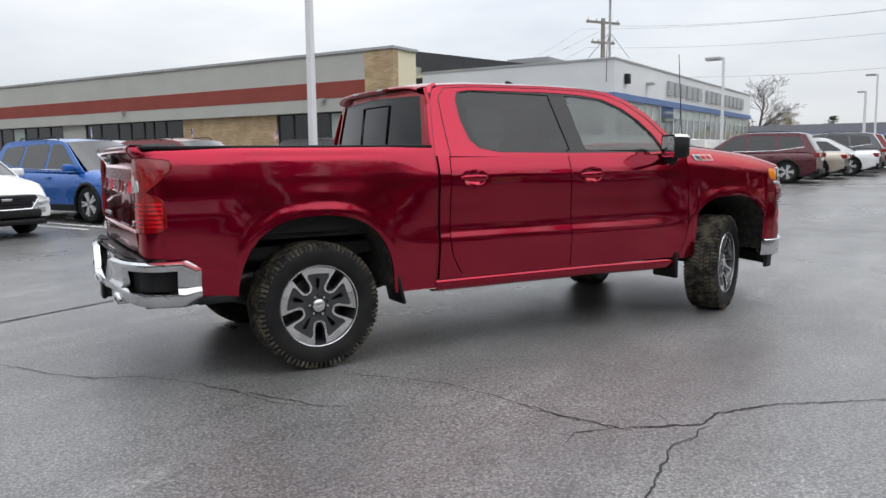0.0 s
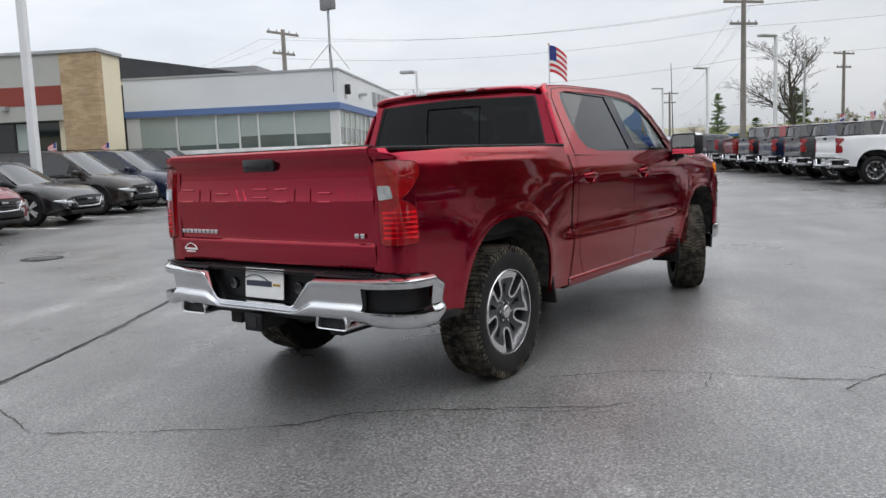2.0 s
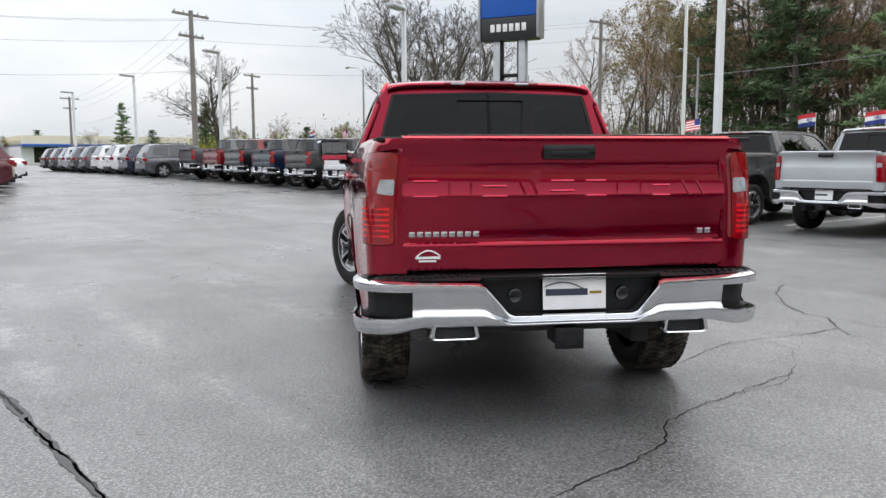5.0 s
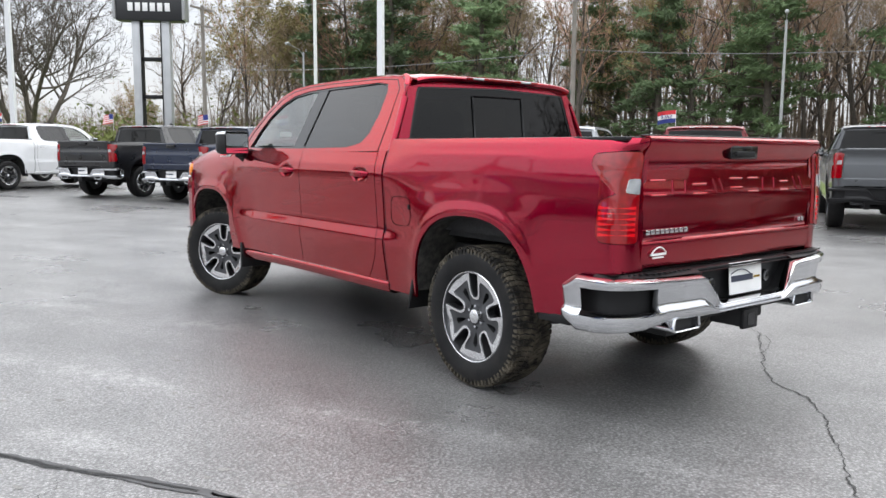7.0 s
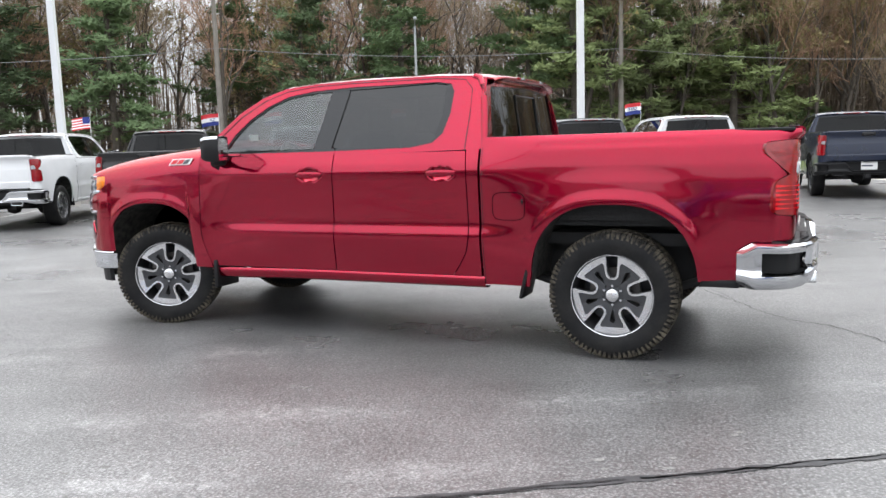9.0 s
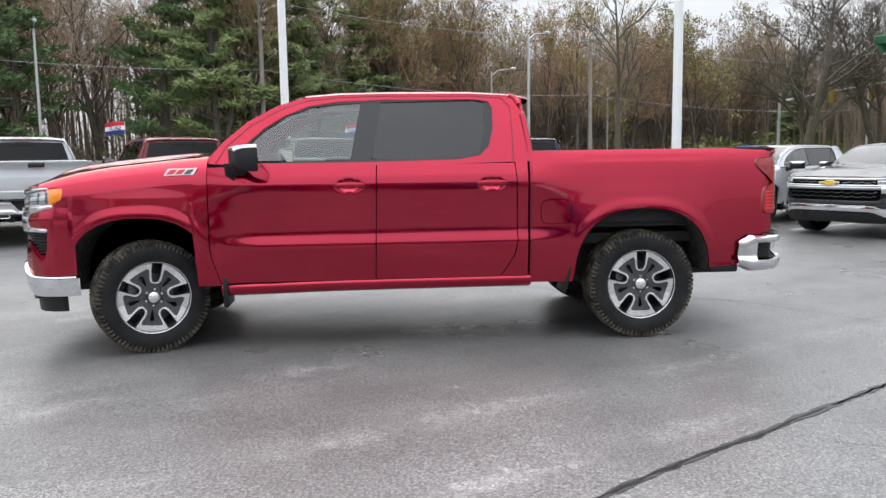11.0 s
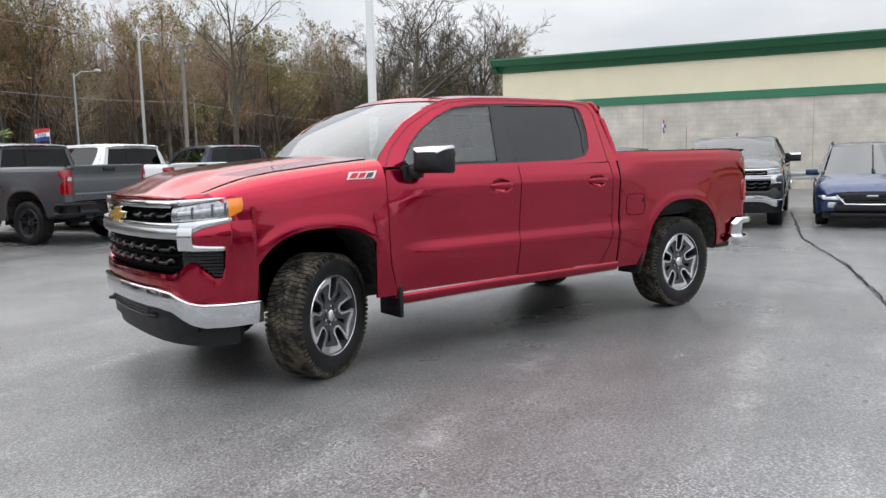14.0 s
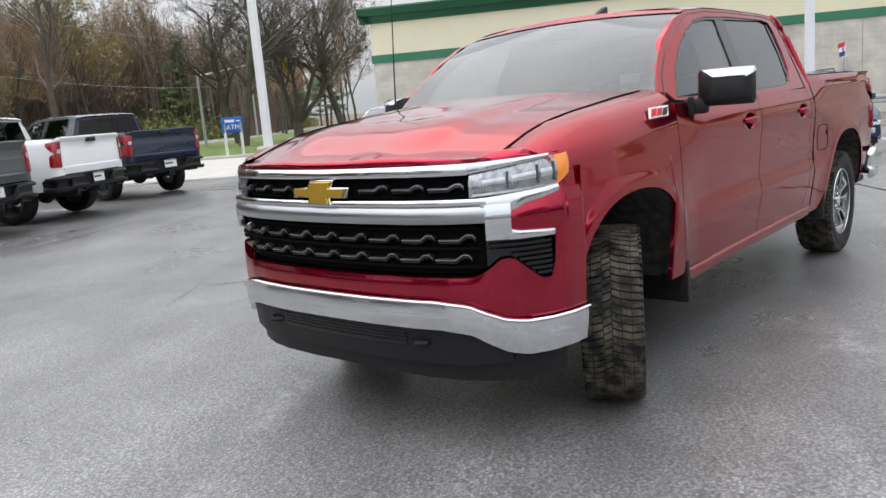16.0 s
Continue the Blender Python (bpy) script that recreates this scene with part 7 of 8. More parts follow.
for i in range(15):
    u = 30.0 + 0.95 * i + (0.7 if i > 5 else 0)
    slab("sign_letter_bar", u, u + 0.62, SV0 - 0.18, SV0 - 0.06, 3.88, 4.46, M_galv, show, "raised grey sign shape")
slab("wall_speaker", SU0 + 1.0, SU0 + 1.22, SV0 - 0.25, SV0 - 0.05, 3.98, 4.36, M_gloss, show, "black wall loudspeaker", 0.03)
slab("flood_light", 27.2, 27.5, SV0 - 0.35, SV0 - 0.05, 4.1, 4.2, M_galv, show)
for i in range(5):
    slab("step", 29.0, 31.6, SV0 - 1.5 + 0.28 * i, SV0 + 0.0, 0.35 + 0.17 * i, 0.52 + 0.17 * i, M_steps, show, "grey step", 0.01)
slab("stair_wall", 31.6, 34.5, SV0 - 1.3, SV0, 0.3, 1.95, M_whiteblock, show)
for u in (29.05, 31.55):
    part("handrail", tube([(u, SV0 - 1.45, 1.35), (u, SV0 - 0.1, 2.15)], 0.025, 6), M_galv, show)
    part("handrail_post", tube([(u, SV0 - 1.4, 0.4), (u, SV0 - 1.4, 1.38)], 0.025, 6), M_galv, show)
slab("roof_plant", 27.5, 30.2, 10.5, 12.5, 4.7, 5.6, M_roofgrey, show, "grey rooftop unit", 0.03)
part("dark_gable", prism([(0, 4.95), (0, 5.95), (6.5, 4.95)], 0, 0.4, lambda p, q, d: Vector((SU0 + 1.0 + d, SV1 + 1.2 - p * 0.9, q))), M_darkroof, show, "dark sloping roof edge")
mast = thing("roof_mast", pose(*lot(23.95, 6.4), 4.8), "thin roof mast with a square floodlight", "mast")
part("mast_pole", tube([(0, 0, 0), (0, 0, 2.2)], 0.045, 8), M_galv, mast)
part("flood_head", box(-0.12, 0.12, -0.3, 0.3, 2.2, 2.75, 0.03), M_roofgrey, mast)
part("mast_stay", tube([(0.0, 0, 1.0), (-0.5, 0.7, 0.05)], 0.015, 5), M_galv, mast)
part("mast_stay", tube([(0.0, 0, 1.0), (0.6, -0.4, 0.05)], 0.015, 5), M_galv, mast)
part("mast_cable", tube([(-0.05, 0, 0.7), (-0.3, -0.3, 0.9), (-0.9, -0.9, 0.2), (-1.0, -1.0, -0.9)], 0.02, 5), M_wire, mast)
sheet("walkway", spaced(22.5, 48, 8), spaced(3.3, 6.6, 3), 0.05, M_tan, "tan concrete walk by the showroom")

# the store with the green cornice
store = thing("store_building", pose(0, 0, 0, 0, 0, LOT), "cream block store with a green metal cornice and green band", "building")
GU, GV0, GV1 = -23.4, -9.75, 46.0
slab("store_wall", GU - 30, GU, GV0, GV1, -0.05, 3.32, M_storewall, store, "pale painted block wall")
slab("upper_wall", GU - 30, GU + 0.02, GV0 - 0.02, GV1, 3.62, 4.85, M_cream, store, "smooth cream upper wall")
slab("green_band", GU - 30.05, GU + 0.05, GV0 - 0.05, GV1, 3.32, 3.62, M_green2, store, "green band")
cor = [(0.0, 4.82), (0.10, 4.84), (0.16, 4.98), (0.20, 5.05), (0.34, 5.10), (0.42, 5.28), (0.46, 5.34), (0.44, 5.40), (-0.4, 5.42)]
rows = [[Vector((GU + a, v, z)) for a, z in cor] for v in spaced(GV0 - 0.4, GV1, 30)]
part("cornice", grid(rows), M_green, store, "dark green stepped metal cornice", 20)
rows = [[Vector((u, GV0 - a, z)) for a, z in cor] for u in spaced(GU + 0.4, GU - 30, 16)]
part("cornice_return", grid(rows), M_green, store, "", 20)
for v in spaced(-4, 44, 9):
    slab("wall_joint", GU, GU + 0.012, v - 0.012, v + 0.012, 0, 3.32, M_mortar, store)
for v in (-6.2, 7.4):
    slab("wall_pipe", GU, GU + 0.1, v, v + 0.1, 0, 2.0, M_galv, store)

rail = thing("guard_rail", pose(0, 0, 0, 0, 0, LOT), "galvanised steel guard rail on short posts", "guard rail")
beam = [(0.0, 0.44), (0.05, 0.47), (0.05, 0.53), (0.0, 0.57), (0.05, 0.61), (0.05, 0.67), (0.0, 0.70)]
part("beam", fold(grid([[Vector((-20.6 + a, v, z)) for a, z in beam] for v in spaced(-9, 24, 30)]), (-0.008, 0, 0)), M_galv, rail)
for v in spaced(-8.5, 23.5, 18):
    part("post", box(-20.76, -20.62, v - 0.06, v + 0.06, -0.1, 0.72), M_galv, rail)

# long low buildings far along the lot
for nm, u, v0, v1, z, roofm in (("far_store", 112, -6, 70, 5.0, M_panel), ("far_shop", 150, -60, -20, 5.5, M_cream)):
    b = thing(nm, pose(0, 0, 0, 0, 0, LOT), "long low pale store far across the lot", "building")
    slab("wall", u, u + 20, v0, v1, 0.3, z - 0.9, M_panel, b)
    slab("awning", u - 1.5, u + 20, v0, v1, z - 1.9, z - 1.5, M_signblue, b, "blue awning band")
    slab("roof", u - 0.5, u + 20.5, v0, v1, z - 1.5, z, M_roofgrey if nm == "far_store" else M_cream, b)
    for v in spaced(v0 + 3, v1 - 6, 8):
        slab("window", u - 0.05, u, v, v + 4, 0.8, z - 2.0, M_dark, b)

# ---- poles, lamps, signs, wires ----
def light_pole(u, v, high, arm=0.0, turn=0.0, size=0.2, words="tall square white light pole", head=True):
    p = thing("light_pole", at(u, v, turn), words, "light pole", "light poles of the lot")
    part("base", moved(lathe([(0.32, 0.0), (0.32, 0.75), (0.27, 0.8), (0.0, 0.8)], 20, "Z"), pose(0, 0, 0)), M_ashes, p, "round concrete base")
    rows = [[Vector((a * size * f / 2, b * size * f / 2, z)) for a, b in ((-0.85, -1), (0.85, -1), (1, -0.85), (1, 0.85), (0.85, 1), (-0.85, 1), (-1, 0.85), (-1, -0.85))] for z, f in ((0.78, 1.0), (high, 0.8))]
    part("pole", grid(rows, None, True), M_pole, p)
    if head:
        part("lamp_head", box(0.1, 0.1 + max(arm, 0.7), -0.2, 0.2, high - 0.12, high + 0.04, 0.04), M_galv, p)
    return p


light_pole(10.7, -17.6, 11.5)
light_pole(-4.15, -17.45, 11.5, 0.8, 90)
light_pole(-12.4, -9.75, 11.5, 0.8, 90)
light_pole(-13.85, 4.0, 11.5, 0.8, 0)
light_pole(13.25, 11.35, 11.5, 0.8, -90, 0.2)
light_pole(25.6, -16.3, 7.6, 1.2, 118, 0.2)
light_pole(33.6, 4.6, 5.2, 0.5, 90, 0.13)
light_pole(46, -15.8, 7.6, 1.2, 118, 0.2)
light_pole(64, -15.5, 7.6, 1.2, 118, 0.2)
light_pole(84, -15.0, 7.6, 1.2, 118, 0.2)
light_pole(64, 0.5, 6.6, 0.6, 90, 0.16)
light_pole(92, 3.5, 7.2, 0.6, 90, 0.3)
light_pole(19.4, -27.6, 10.5, 0.8, 90, 0.14, "slim pale green light pole")


def street_lamp(u, v, high, turn, reach=2.2):
    p = thing("street_lamp", at(u, v, turn), "grey street lamp with a curved arm", "street lamp", "street lamps along the road")
    part("post", tube([(0, 0, -0.2), (0, 0, high * 0.5), (0.0, 0, high)], 0.1, 8, (0.11, 0.09, 0.07)), M_galv, p)
    part("arm", tube([(0, 0, high - 0.3), (reach * 0.3, 0, high + 0.15), (reach, 0, high + 0.35)], 0.035, 6), M_galv, p)
    part("lamp_head", moved(lathe([(0.0, 0.0), (0.10, 0.05), (0.13, 0.3), (0.06, 0.55), (0.0, 0.6)], 10, "Z"), pose(reach + 0.3, 0, high + 0.36, 0, -88, 0)), M_galv, p)


for u, v, h, t, r in ((-25.0, -31.4, 8.4, 200, 2.2), (-34, -47, 8.2, 180, 2.2), (-52, -52, 8.0, 20, 2.4), (-0.9, -46, 9.0, 90, 0.6), (60, -22, 7.5, 0, 2.4), (52, -30, 8.0, 0, 2.4), (85, -28, 8.0, 0, 2.4), (-70, -36, 8, 200, 2.2), (32, -46, 8.5, 90, 2.0)):
    street_lamp(u, v, h, t, r)


def utility_pole(u, v, high, turn, can=False):
    p = thing("utility_pole", at(u, v, turn), "weathered wooden utility pole with crossarms", "utility pole", "utility poles")
    part("pole", tube([(0, 0, -0.3), (0, 0, high)], 0.15, 10, (0.19, 0.13)), M_wood, p)
    for z, w in ((high - 0.25, 1.3), (high - 1.5, 0.9)):
        part("crossarm", box(-0.06, 0.06, -w, w, z - 0.07, z + 0.07), M_wood, p)
        for y in (-w * 0.9, -w * 0.4, w * 0.4, w * 0.9):
            part("insulator", moved(lathe([(0.04, 0.0), (0.05, 0.08), (0.02, 0.16), (0.0, 0.17)], 8, "Z"), pose(0, y, z + 0.07)), M_galv, p)
    if can:
        for y in (-0.4, 0.0, 0.4):
            part("transformer", moved(lathe([(0.0, 0.0), (0.2, 0.0), (0.2, 0.7), (0.1, 0.8), (0.0, 0.8)], 12, "Z"), pose(0.3, y, high - 4)), M_galv, p)


UP = [(44, -13.4, 9.6, 20), (44.5, 14.6, 9.4, 60), (11.5, -45.6, 12.5, 0), (-42, -44, 11, 0), (74, -30, 9.5, 30), (40, -44.5, 12, 0), (-14.5, -46.5, 12, 0), (76, 40, 11, 60), (110, -20, 9, 20)]
for i, (u, v, h, t) in enumerate(UP):
    utility_pole(u, v, h, t, i == 1)


def wire(a, b, za, zb, sag=0.6, r=0.014):
    pts = []
    for t in spaced(0, 1, 14):
        u, v = a[0] + (b[0] - a[0]) * t, a[1] + (b[1] - a[1]) * t
        pts.append((*lot(u, v), za + (zb - za) * t - 4 * sag * t * (1 - t)))
    return tagged(part("overhead_wire", tube(pts, r, 4), M_wire), "thin black overhead wire", "wire", "overhead wires")


for dz, off in ((0, -1.0), (0, 0.9), (-1.2, 0.5), (-3.0, 0.1)):
    wire((44, -13.4 + off * 0.4), (44.5, 15.2 + off), 9.6 + dz, 9.4 + dz, 0.8, 0.008)
    wire((44, -13.4 + off * 0.4), (40, -44.5 + off), 9.6 + dz, 11.8 + dz, 0.6, 0.008)
    wire((44.5, 15.2 + off), (76, 40), 9.4 + dz, 11 + dz, 0.6, 0.008)
    wire((44, -13.4 + off * 0.4), (110, -20 + off), 9.6 + dz, 9 + dz, 1.0, 0.008)
for dz in (0, -4.6):
    wire((40, -44.5), (11.5, -45.6), 12 + dz, 12.4 + dz, 0.5, 0.02)
    wire((11.5, -45.6), (-14.5, -46.5), 12.4 + dz, 12 + dz, 0.5, 0.02)
    wire((-14.5, -46.5), (-42, -44), 12 + dz, 11 + dz, 0.6, 0.02)
    wire((-42, -44), (-80, -40), 11 + dz, 10.5 + dz, 0.8, 0.02)

tsig = thing("traffic_signal", at(-46.5, -29.5, 78), "grey traffic signal post with a long arm and yellow heads", "traffic signal")
part("post", tube([(0, 0, -0.2), (0, 0, 3.0), (0, 0, 5.6)], 0.1, 8, (0.12, 0.10, 0.08)), M_galv, tsig)
part("arm", tube([(0, 0, 5.0), (4.0, 0, 5.35), (8.5, 0, 5.6)], 0.06, 6, (0.08, 0.06, 0.04)), M_galv, tsig)
for x in (4.6, 7.6):
    head = part("signal_head", box(x - 0.16, x + 0.16, -0.12, 0.12, 4.6, 5.5, 0.03), M_signal, tsig, "yellow signal head")
    for z in (4.76, 5.05, 5.34):
        part("visor", moved(lathe([(0.10, 0.0), (0.10, 0.12), (0.0, 0.02)], 12, "Y"), pose(x, 0.12, z)), M_trim, head)

# the tall sign on two posts
sign = thing("dealer_sign", at(19.4, -17.0, -62, -0.28), "tall sign with blue and black panels on two silver posts", "sign")
for y in (-0.5, 0.5):
    part("post", box(-0.17, 0.17, y - 0.14, y + 0.14, 0.0, 6.15, 0.03), M_galv, sign)
    part("post_edge", box(-0.18, 0.18, y - 0.17 if y > 0 else y + 0.14, y - 0.14 if y > 0 else y + 0.17, 0.0, 5.95), M_trim, sign)
for z in (4.6, 3.3):
    part("cross_bar", box(-0.12, 0.12, -0.42, 0.42, z, z + 0.13, 0.02), M_trim, sign)
part("name_panel", box(-0.28, 0.28, -1.12, 1.12, 5.95, 6.8, 0.03), M_signblack, sign, "black name panel with white bars")
part("blue_panel", box(-0.28, 0.28, -1.12, 1.12, 6.81, 9.05, 0.03), M_signblue, sign, "plain blue sign panel")
part("panel_edge", box(-0.33, 0.33, 1.12, 1.22, 6., 9.05, 0.02), M_galv, sign)
part("panel_edge", box(-0.33, 0.33, -1.22, -1.12, 6., 9.05, 0.02), M_galv, sign)
for sx in (-1, 1):
    for i in range(6):
        y = (i - 2.5) * 0.25
        part("name_bar", box(min(sx * 0.281, sx * 0.30), max(sx * 0.281, sx * 0.30), y - 0.085, y + 0.085, 6.27, 6.55, 0.004), M_white, sign)
    part("emblem_bar", box(min(sx * 0.281, sx * 0.30), max(sx * 0.281, sx * 0.30), -0.8, 0.8, 7.95, 8.25), M_gold, sign)
small = thing("roadside_sign", at(70, -5.6, -75), "small blue and black roadside sign", "sign")
part("panel", box(-0.15, 0.15, -1.2, 1.2, 4.3, 6.0, 0.03), M_signblue, small)
part("name_panel", box(-0.15, 0.15, -1.2, 1.2, 3.7, 4.28, 0.03), M_signblack, small)
part("emblem", box(-0.18, 0.18, -0.6, 0.6, 5.2, 5.6, 0.03), M_gold, small)
part("name_bar", box(-0.17, 0.17, -0.9, 0.9, 4.5, 4.75), M_white, small)
part("name_bar", box(-0.17, 0.17, -0.8, 0.8, 3.88, 4.08), M_white, small)
for y in (-0.5, 0.5):
    part("post", box(-0.08, 0.08, y - 0.08, y + 0.08, -0.2, 3.75), M_trim, small)


def text_mesh(name, words, size, m, material, parent):
    cu = bpy.data.curves.new(name, "FONT")
    cu.body, cu.size, cu.align_x, cu.align_y, cu.extrude = words, size, "CENTER", "CENTER", 0.002
    tmp = bpy.data.objects.new(name, cu)
    me = bpy.data.meshes.new_from_object(tmp)
    bpy.data.objects.remove(tmp)
    me.materials.clear()
    me.materials.append(material)
    ob = new(name, me)
    ob.parent, ob.matrix_basis = parent, m
    return ob


atm = thing("bank_sign", at(-27.0, -17.8, 55), "small blue bank machine sign on two white posts", "sign")
for y in (-0.42, 0.42):
    part("post", box(-0.05, 0.05, y - 0.05, y + 0.05, -0.2, 1.5), M_pole, atm)
part("board", box(-0.05, 0.05, -0.52, 0.52, 1.05, 1.75, 0.01), M_signblue, atm)
text_mesh("lettering", "ATM", 0.34, pose(0.054, 0, 1.28, 90, 0, 90), M_white, atm)
part("board_bar", box(0.045, 0.056, -0.4, 0.1, 1.52, 1.64), M_white, atm)
part("board_bar", box(0.045, 0.056, 0.18, 0.4, 1.54, 1.60), M_white, atm)


# ---- flags ----
def flag(m, wide, tall, kind, words, lean=0.0, seed=1, stick=None, group="small window flags"):
    f = thing("flag", m, words, "flag", group)
    st = stick if stick is not None else tall * 1.9
    part("staff", tube([(0, 0, 0), (0, 0, st)], max(0.006, tall * 0.02), 6), M_wframe, f)
    r = random.Random(seed)
    ph = r.random() * 6

    def cloth(a, b, off):
        """a along the fly, b down the hoist."""
        return Vector((a * wide * (1 - 0.12 * lean), off + 0.10 * wide * math.sin(5 * a + ph + 1.5 * b) * a, st - tall * b - lean * wide * a * a * 0.8))

    def piece(a0, a1, b0, b1, off, material, name):
        rows = [[cloth(a, b, off) for b in spaced(b0, b1, 4)] for a in spaced(a0, a1, 9)]
        bm = grid(rows)
        part(name, bm, material, f)
    if kind == "stars":
        n = 9
        for i in range(n):
            piece(0, 1, i / n, (i + 1) / n, 0, M_redink if i % 2 == 0 else M_white, "stripe")
        for off in (-0.004, 0.004):
            piece(0, 0.42, 0, 5 / n, off, M_flagblue, "canton")
    else:
        for i, mt in enumerate((M_redink, M_white, M_flagblue)):
            piece(0, 1, i / 3, (i + 1) / 3, 0, mt, "stripe")
        for off, rz in ((0.012, 0), (-0.012, 180)):
            me = text_mesh("lettering", "SALE", tall * 0.42, pose(wide * 0.5, off + 0.05 * wide * math.sin(2.5 + ph), st - tall * 0.5 - lean * wide * 0.2, 90, 0, rz), M_flagblue, f)
    return f


M_flagblue = mat("flag_blue", (0.02, 0.035, 0.20), 0.7)


def roof_flag(u, v, z, kind, turn, seed, lean=0.15):
    x, y = lot(u, v)
    words = "small striped flag on a window staff" if kind == "stars" else "red white and blue SALE flag on a window staff"
    flag(pose(x, y, lot_z(u, v) + z, 0, 0, LOT + turn), 0.42, 0.28, kind, words, lean, seed)


for i, (u, v, z, kind) in enumerate([(18.2, -13.9, 1.8, "stars"), (14.5, -13.9, 1.8, "stars"), (11.7, -13.9, 1.8, "sale"), (8.65, -13.9, 1.8, "stars"), (5.65, -13.9, 1.8, "sale"), (1.15, -13.9, 1.8, "sale"), (4.15, -13.9, 1.8, "sale"),
                                     (-4.75, -13.9, 1.8, "sale"), (-12.4, -1.45, 1.72, "sale"), (-10.0, 3.75, 1.55, "sale"), (22.9, -13.7, 1.8, "sale"), (25.9, -13.6, 1.8, "stars"), (28.9, -13.6, 1.8, "sale")]):
    roof_flag(u, v, z, kind, 0 if v < -5 else 180, i + 1)
for i, (u, v) in enumerate([(6.6, 12.0), (9.7, 12.3), (12.5, 12.0), (15.5, 12.2), (18.3, 12.2)]):
    roof_flag(u, v, 1.40, "stars", 60, i + 31, 0.35)
fp = thing("flagpole", at(66, -2.5), "tall white metal flagpole with a gold finial", "flagpole")
part("pole", tube([(0, 0, -0.1), (0, 0, 10.4)], 0.08, 10, (0.10, 0.05)), M_pole, fp)
part("finial", moved(lathe([(0.0, -0.1), (0.08, -0.05), (0.1, 0.0), (0.08, 0.06), (0.0, 0.1)], 10, "Z"), pose(0, 0, 10.5)), M_gold, fp)
flag(pose(*lot(66, -2.5), lot_z(66, -2.5) + 4.4, 0, 0, LOT - 95), 1.7, 2.3, "stars", "large striped flag drooping from the flagpole", 0.75, 77, 6.0, "flags")


# ---- trees ----
class Builder:
    def __init__(self):
        self.v, self.f = [], []

    def tube(self, pts, rads, n):
        base = len(self.v)
        for i, p in enumerate(pts):
            d = (pts[min(i + 1, len(pts) - 1)] - pts[max(i - 1, 0)])
            d = d.normalized() if d.length > 1e-6 else Vector((0, 0, 1))
            s = d.cross(Vector((0, 0, 1)) if abs(d.z) < 0.9 else Vector((1, 0, 0))).normalized()
            t = s.cross(d)
            for k in range(n):
                a = 2 * math.pi * k / n
                self.v.append(p + (s * math.cos(a) + t * math.sin(a)) * rads[i])
        for i in range(len(pts) - 1):
            for k in range(n):
                a, b = base + i * n + k, base + i * n + (k + 1) % n
                self.f.append((a, b, b + n, a + n))

    def mesh(self, name, material):
        me = bpy.data.meshes.new(name)
        me.from_pydata([tuple(p) for p in self.v], [], self.f)
        me.materials.append(material)
        return me


def grow(rng, limbs, twigs, p, d, length, radius, level, top, leaves=None):
    segs = (5, 5, 2, 1, 1)[level]
    pts, rads = [p], [radius]
    q, dd = p.copy(), d.copy()
    for i in range(segs):
        bend = Vector((rng.gauss(0, 1), rng.gauss(0, 1), rng.gauss(0.25, 0.6))) * (0.10 if level == 0 else 0.22)
        dd = (dd + bend).normalized()
        q = q + dd * (length / segs)
        pts.append(q.copy())
        rads.append(max(0.008, radius * (1 - (0.72 if level else 0.8) * (i + 1) / segs)))
    if level >= 4:
        # the last twigs are slivers
        w = dd.cross(Vector((rng.gauss(0, 1), rng.gauss(0, 1), rng.gauss(0, 1)))).normalized() * 0.013
        b = len(twigs.v)
        twigs.v += [p - w, p + w, q]
        twigs.f.append((b, b + 1, b + 2))
    else:
        (limbs if level < 2 else twigs).tube(pts, rads, (8, 5, 3, 3)[level])
    if level >= top:
        if leaves is not None:
            for _ in range(2):
                c = pts[-1] + Vector((rng.gauss(0, 0.12), rng.gauss(0, 0.12), rng.gauss(0, 0.12)))
                s = 0.05 + 0.05 * rng.random()
                b = len(leaves.v)
                for _k in range(3):
                    leaves.v.append(c + Vector((rng.gauss(0, s), rng.gauss(0, s), rng.gauss(0, s))))
                leaves.f.append((b, b + 1, b + 2))
        return
    n = (12, 7, 6, 6)[level]
    for i in range(n):
        t = (0.28 if level == 0 else 0.2) + (0.8 if level else 0.7) * (i + rng.random()) / n
        t = min(t, 0.99)
        k = min(segs - 1, int(t * segs))
        c = pts[k].lerp(pts[k + 1], t * segs - k)
        ax = (pts[k + 1] - pts[k]).normalized()
        side = ax.cross(Vector((rng.gauss(0, 1), rng.gauss(0, 1), rng.gauss(0, 1)))).normalized()
        spread = rng.uniform(0.55, 1.0) if level else rng.uniform(0.5, 1.05)
        nd = (ax * math.cos(spread) + side * math.sin(spread) + Vector((0, 0, 0.22))).normalized()
        ln = length * (rng.uniform(0.38, 0.62) if level == 0 else rng.uniform(0.4, 0.65)) * (1.15 - 0.55 * t)
        grow(rng, limbs, twigs, c, nd, ln, max(0.009, rads[k] * rng.uniform(0.42, 0.6)), level + 1, top, leaves)


def make_bare(seed, height, twig_m, buds, wide=1.0, top=4, slim=1.0):
    r = random.Random(seed)
    limbs, twigs, leaves = Builder(), Builder(), Builder() if buds else None
    grow(r, limbs, twigs, Vector((0, 0, -0.2)), Vector((r.gauss(0, 0.04), r.gauss(0, 0.04), 1)), height * 0.92, height * 0.016 * slim, 0, top, leaves)
    for b in (limbs, twigs) + ((leaves,) if leaves else ()):
        for i, p in enumerate(b.v):
            b.v[i] = Vector((p.x * wide, p.y * wide, p.z))
    return limbs.mesh("trunk", M_bark), twigs.mesh("crown", twig_m), leaves.mesh("foliage", M_bud) if leaves else None


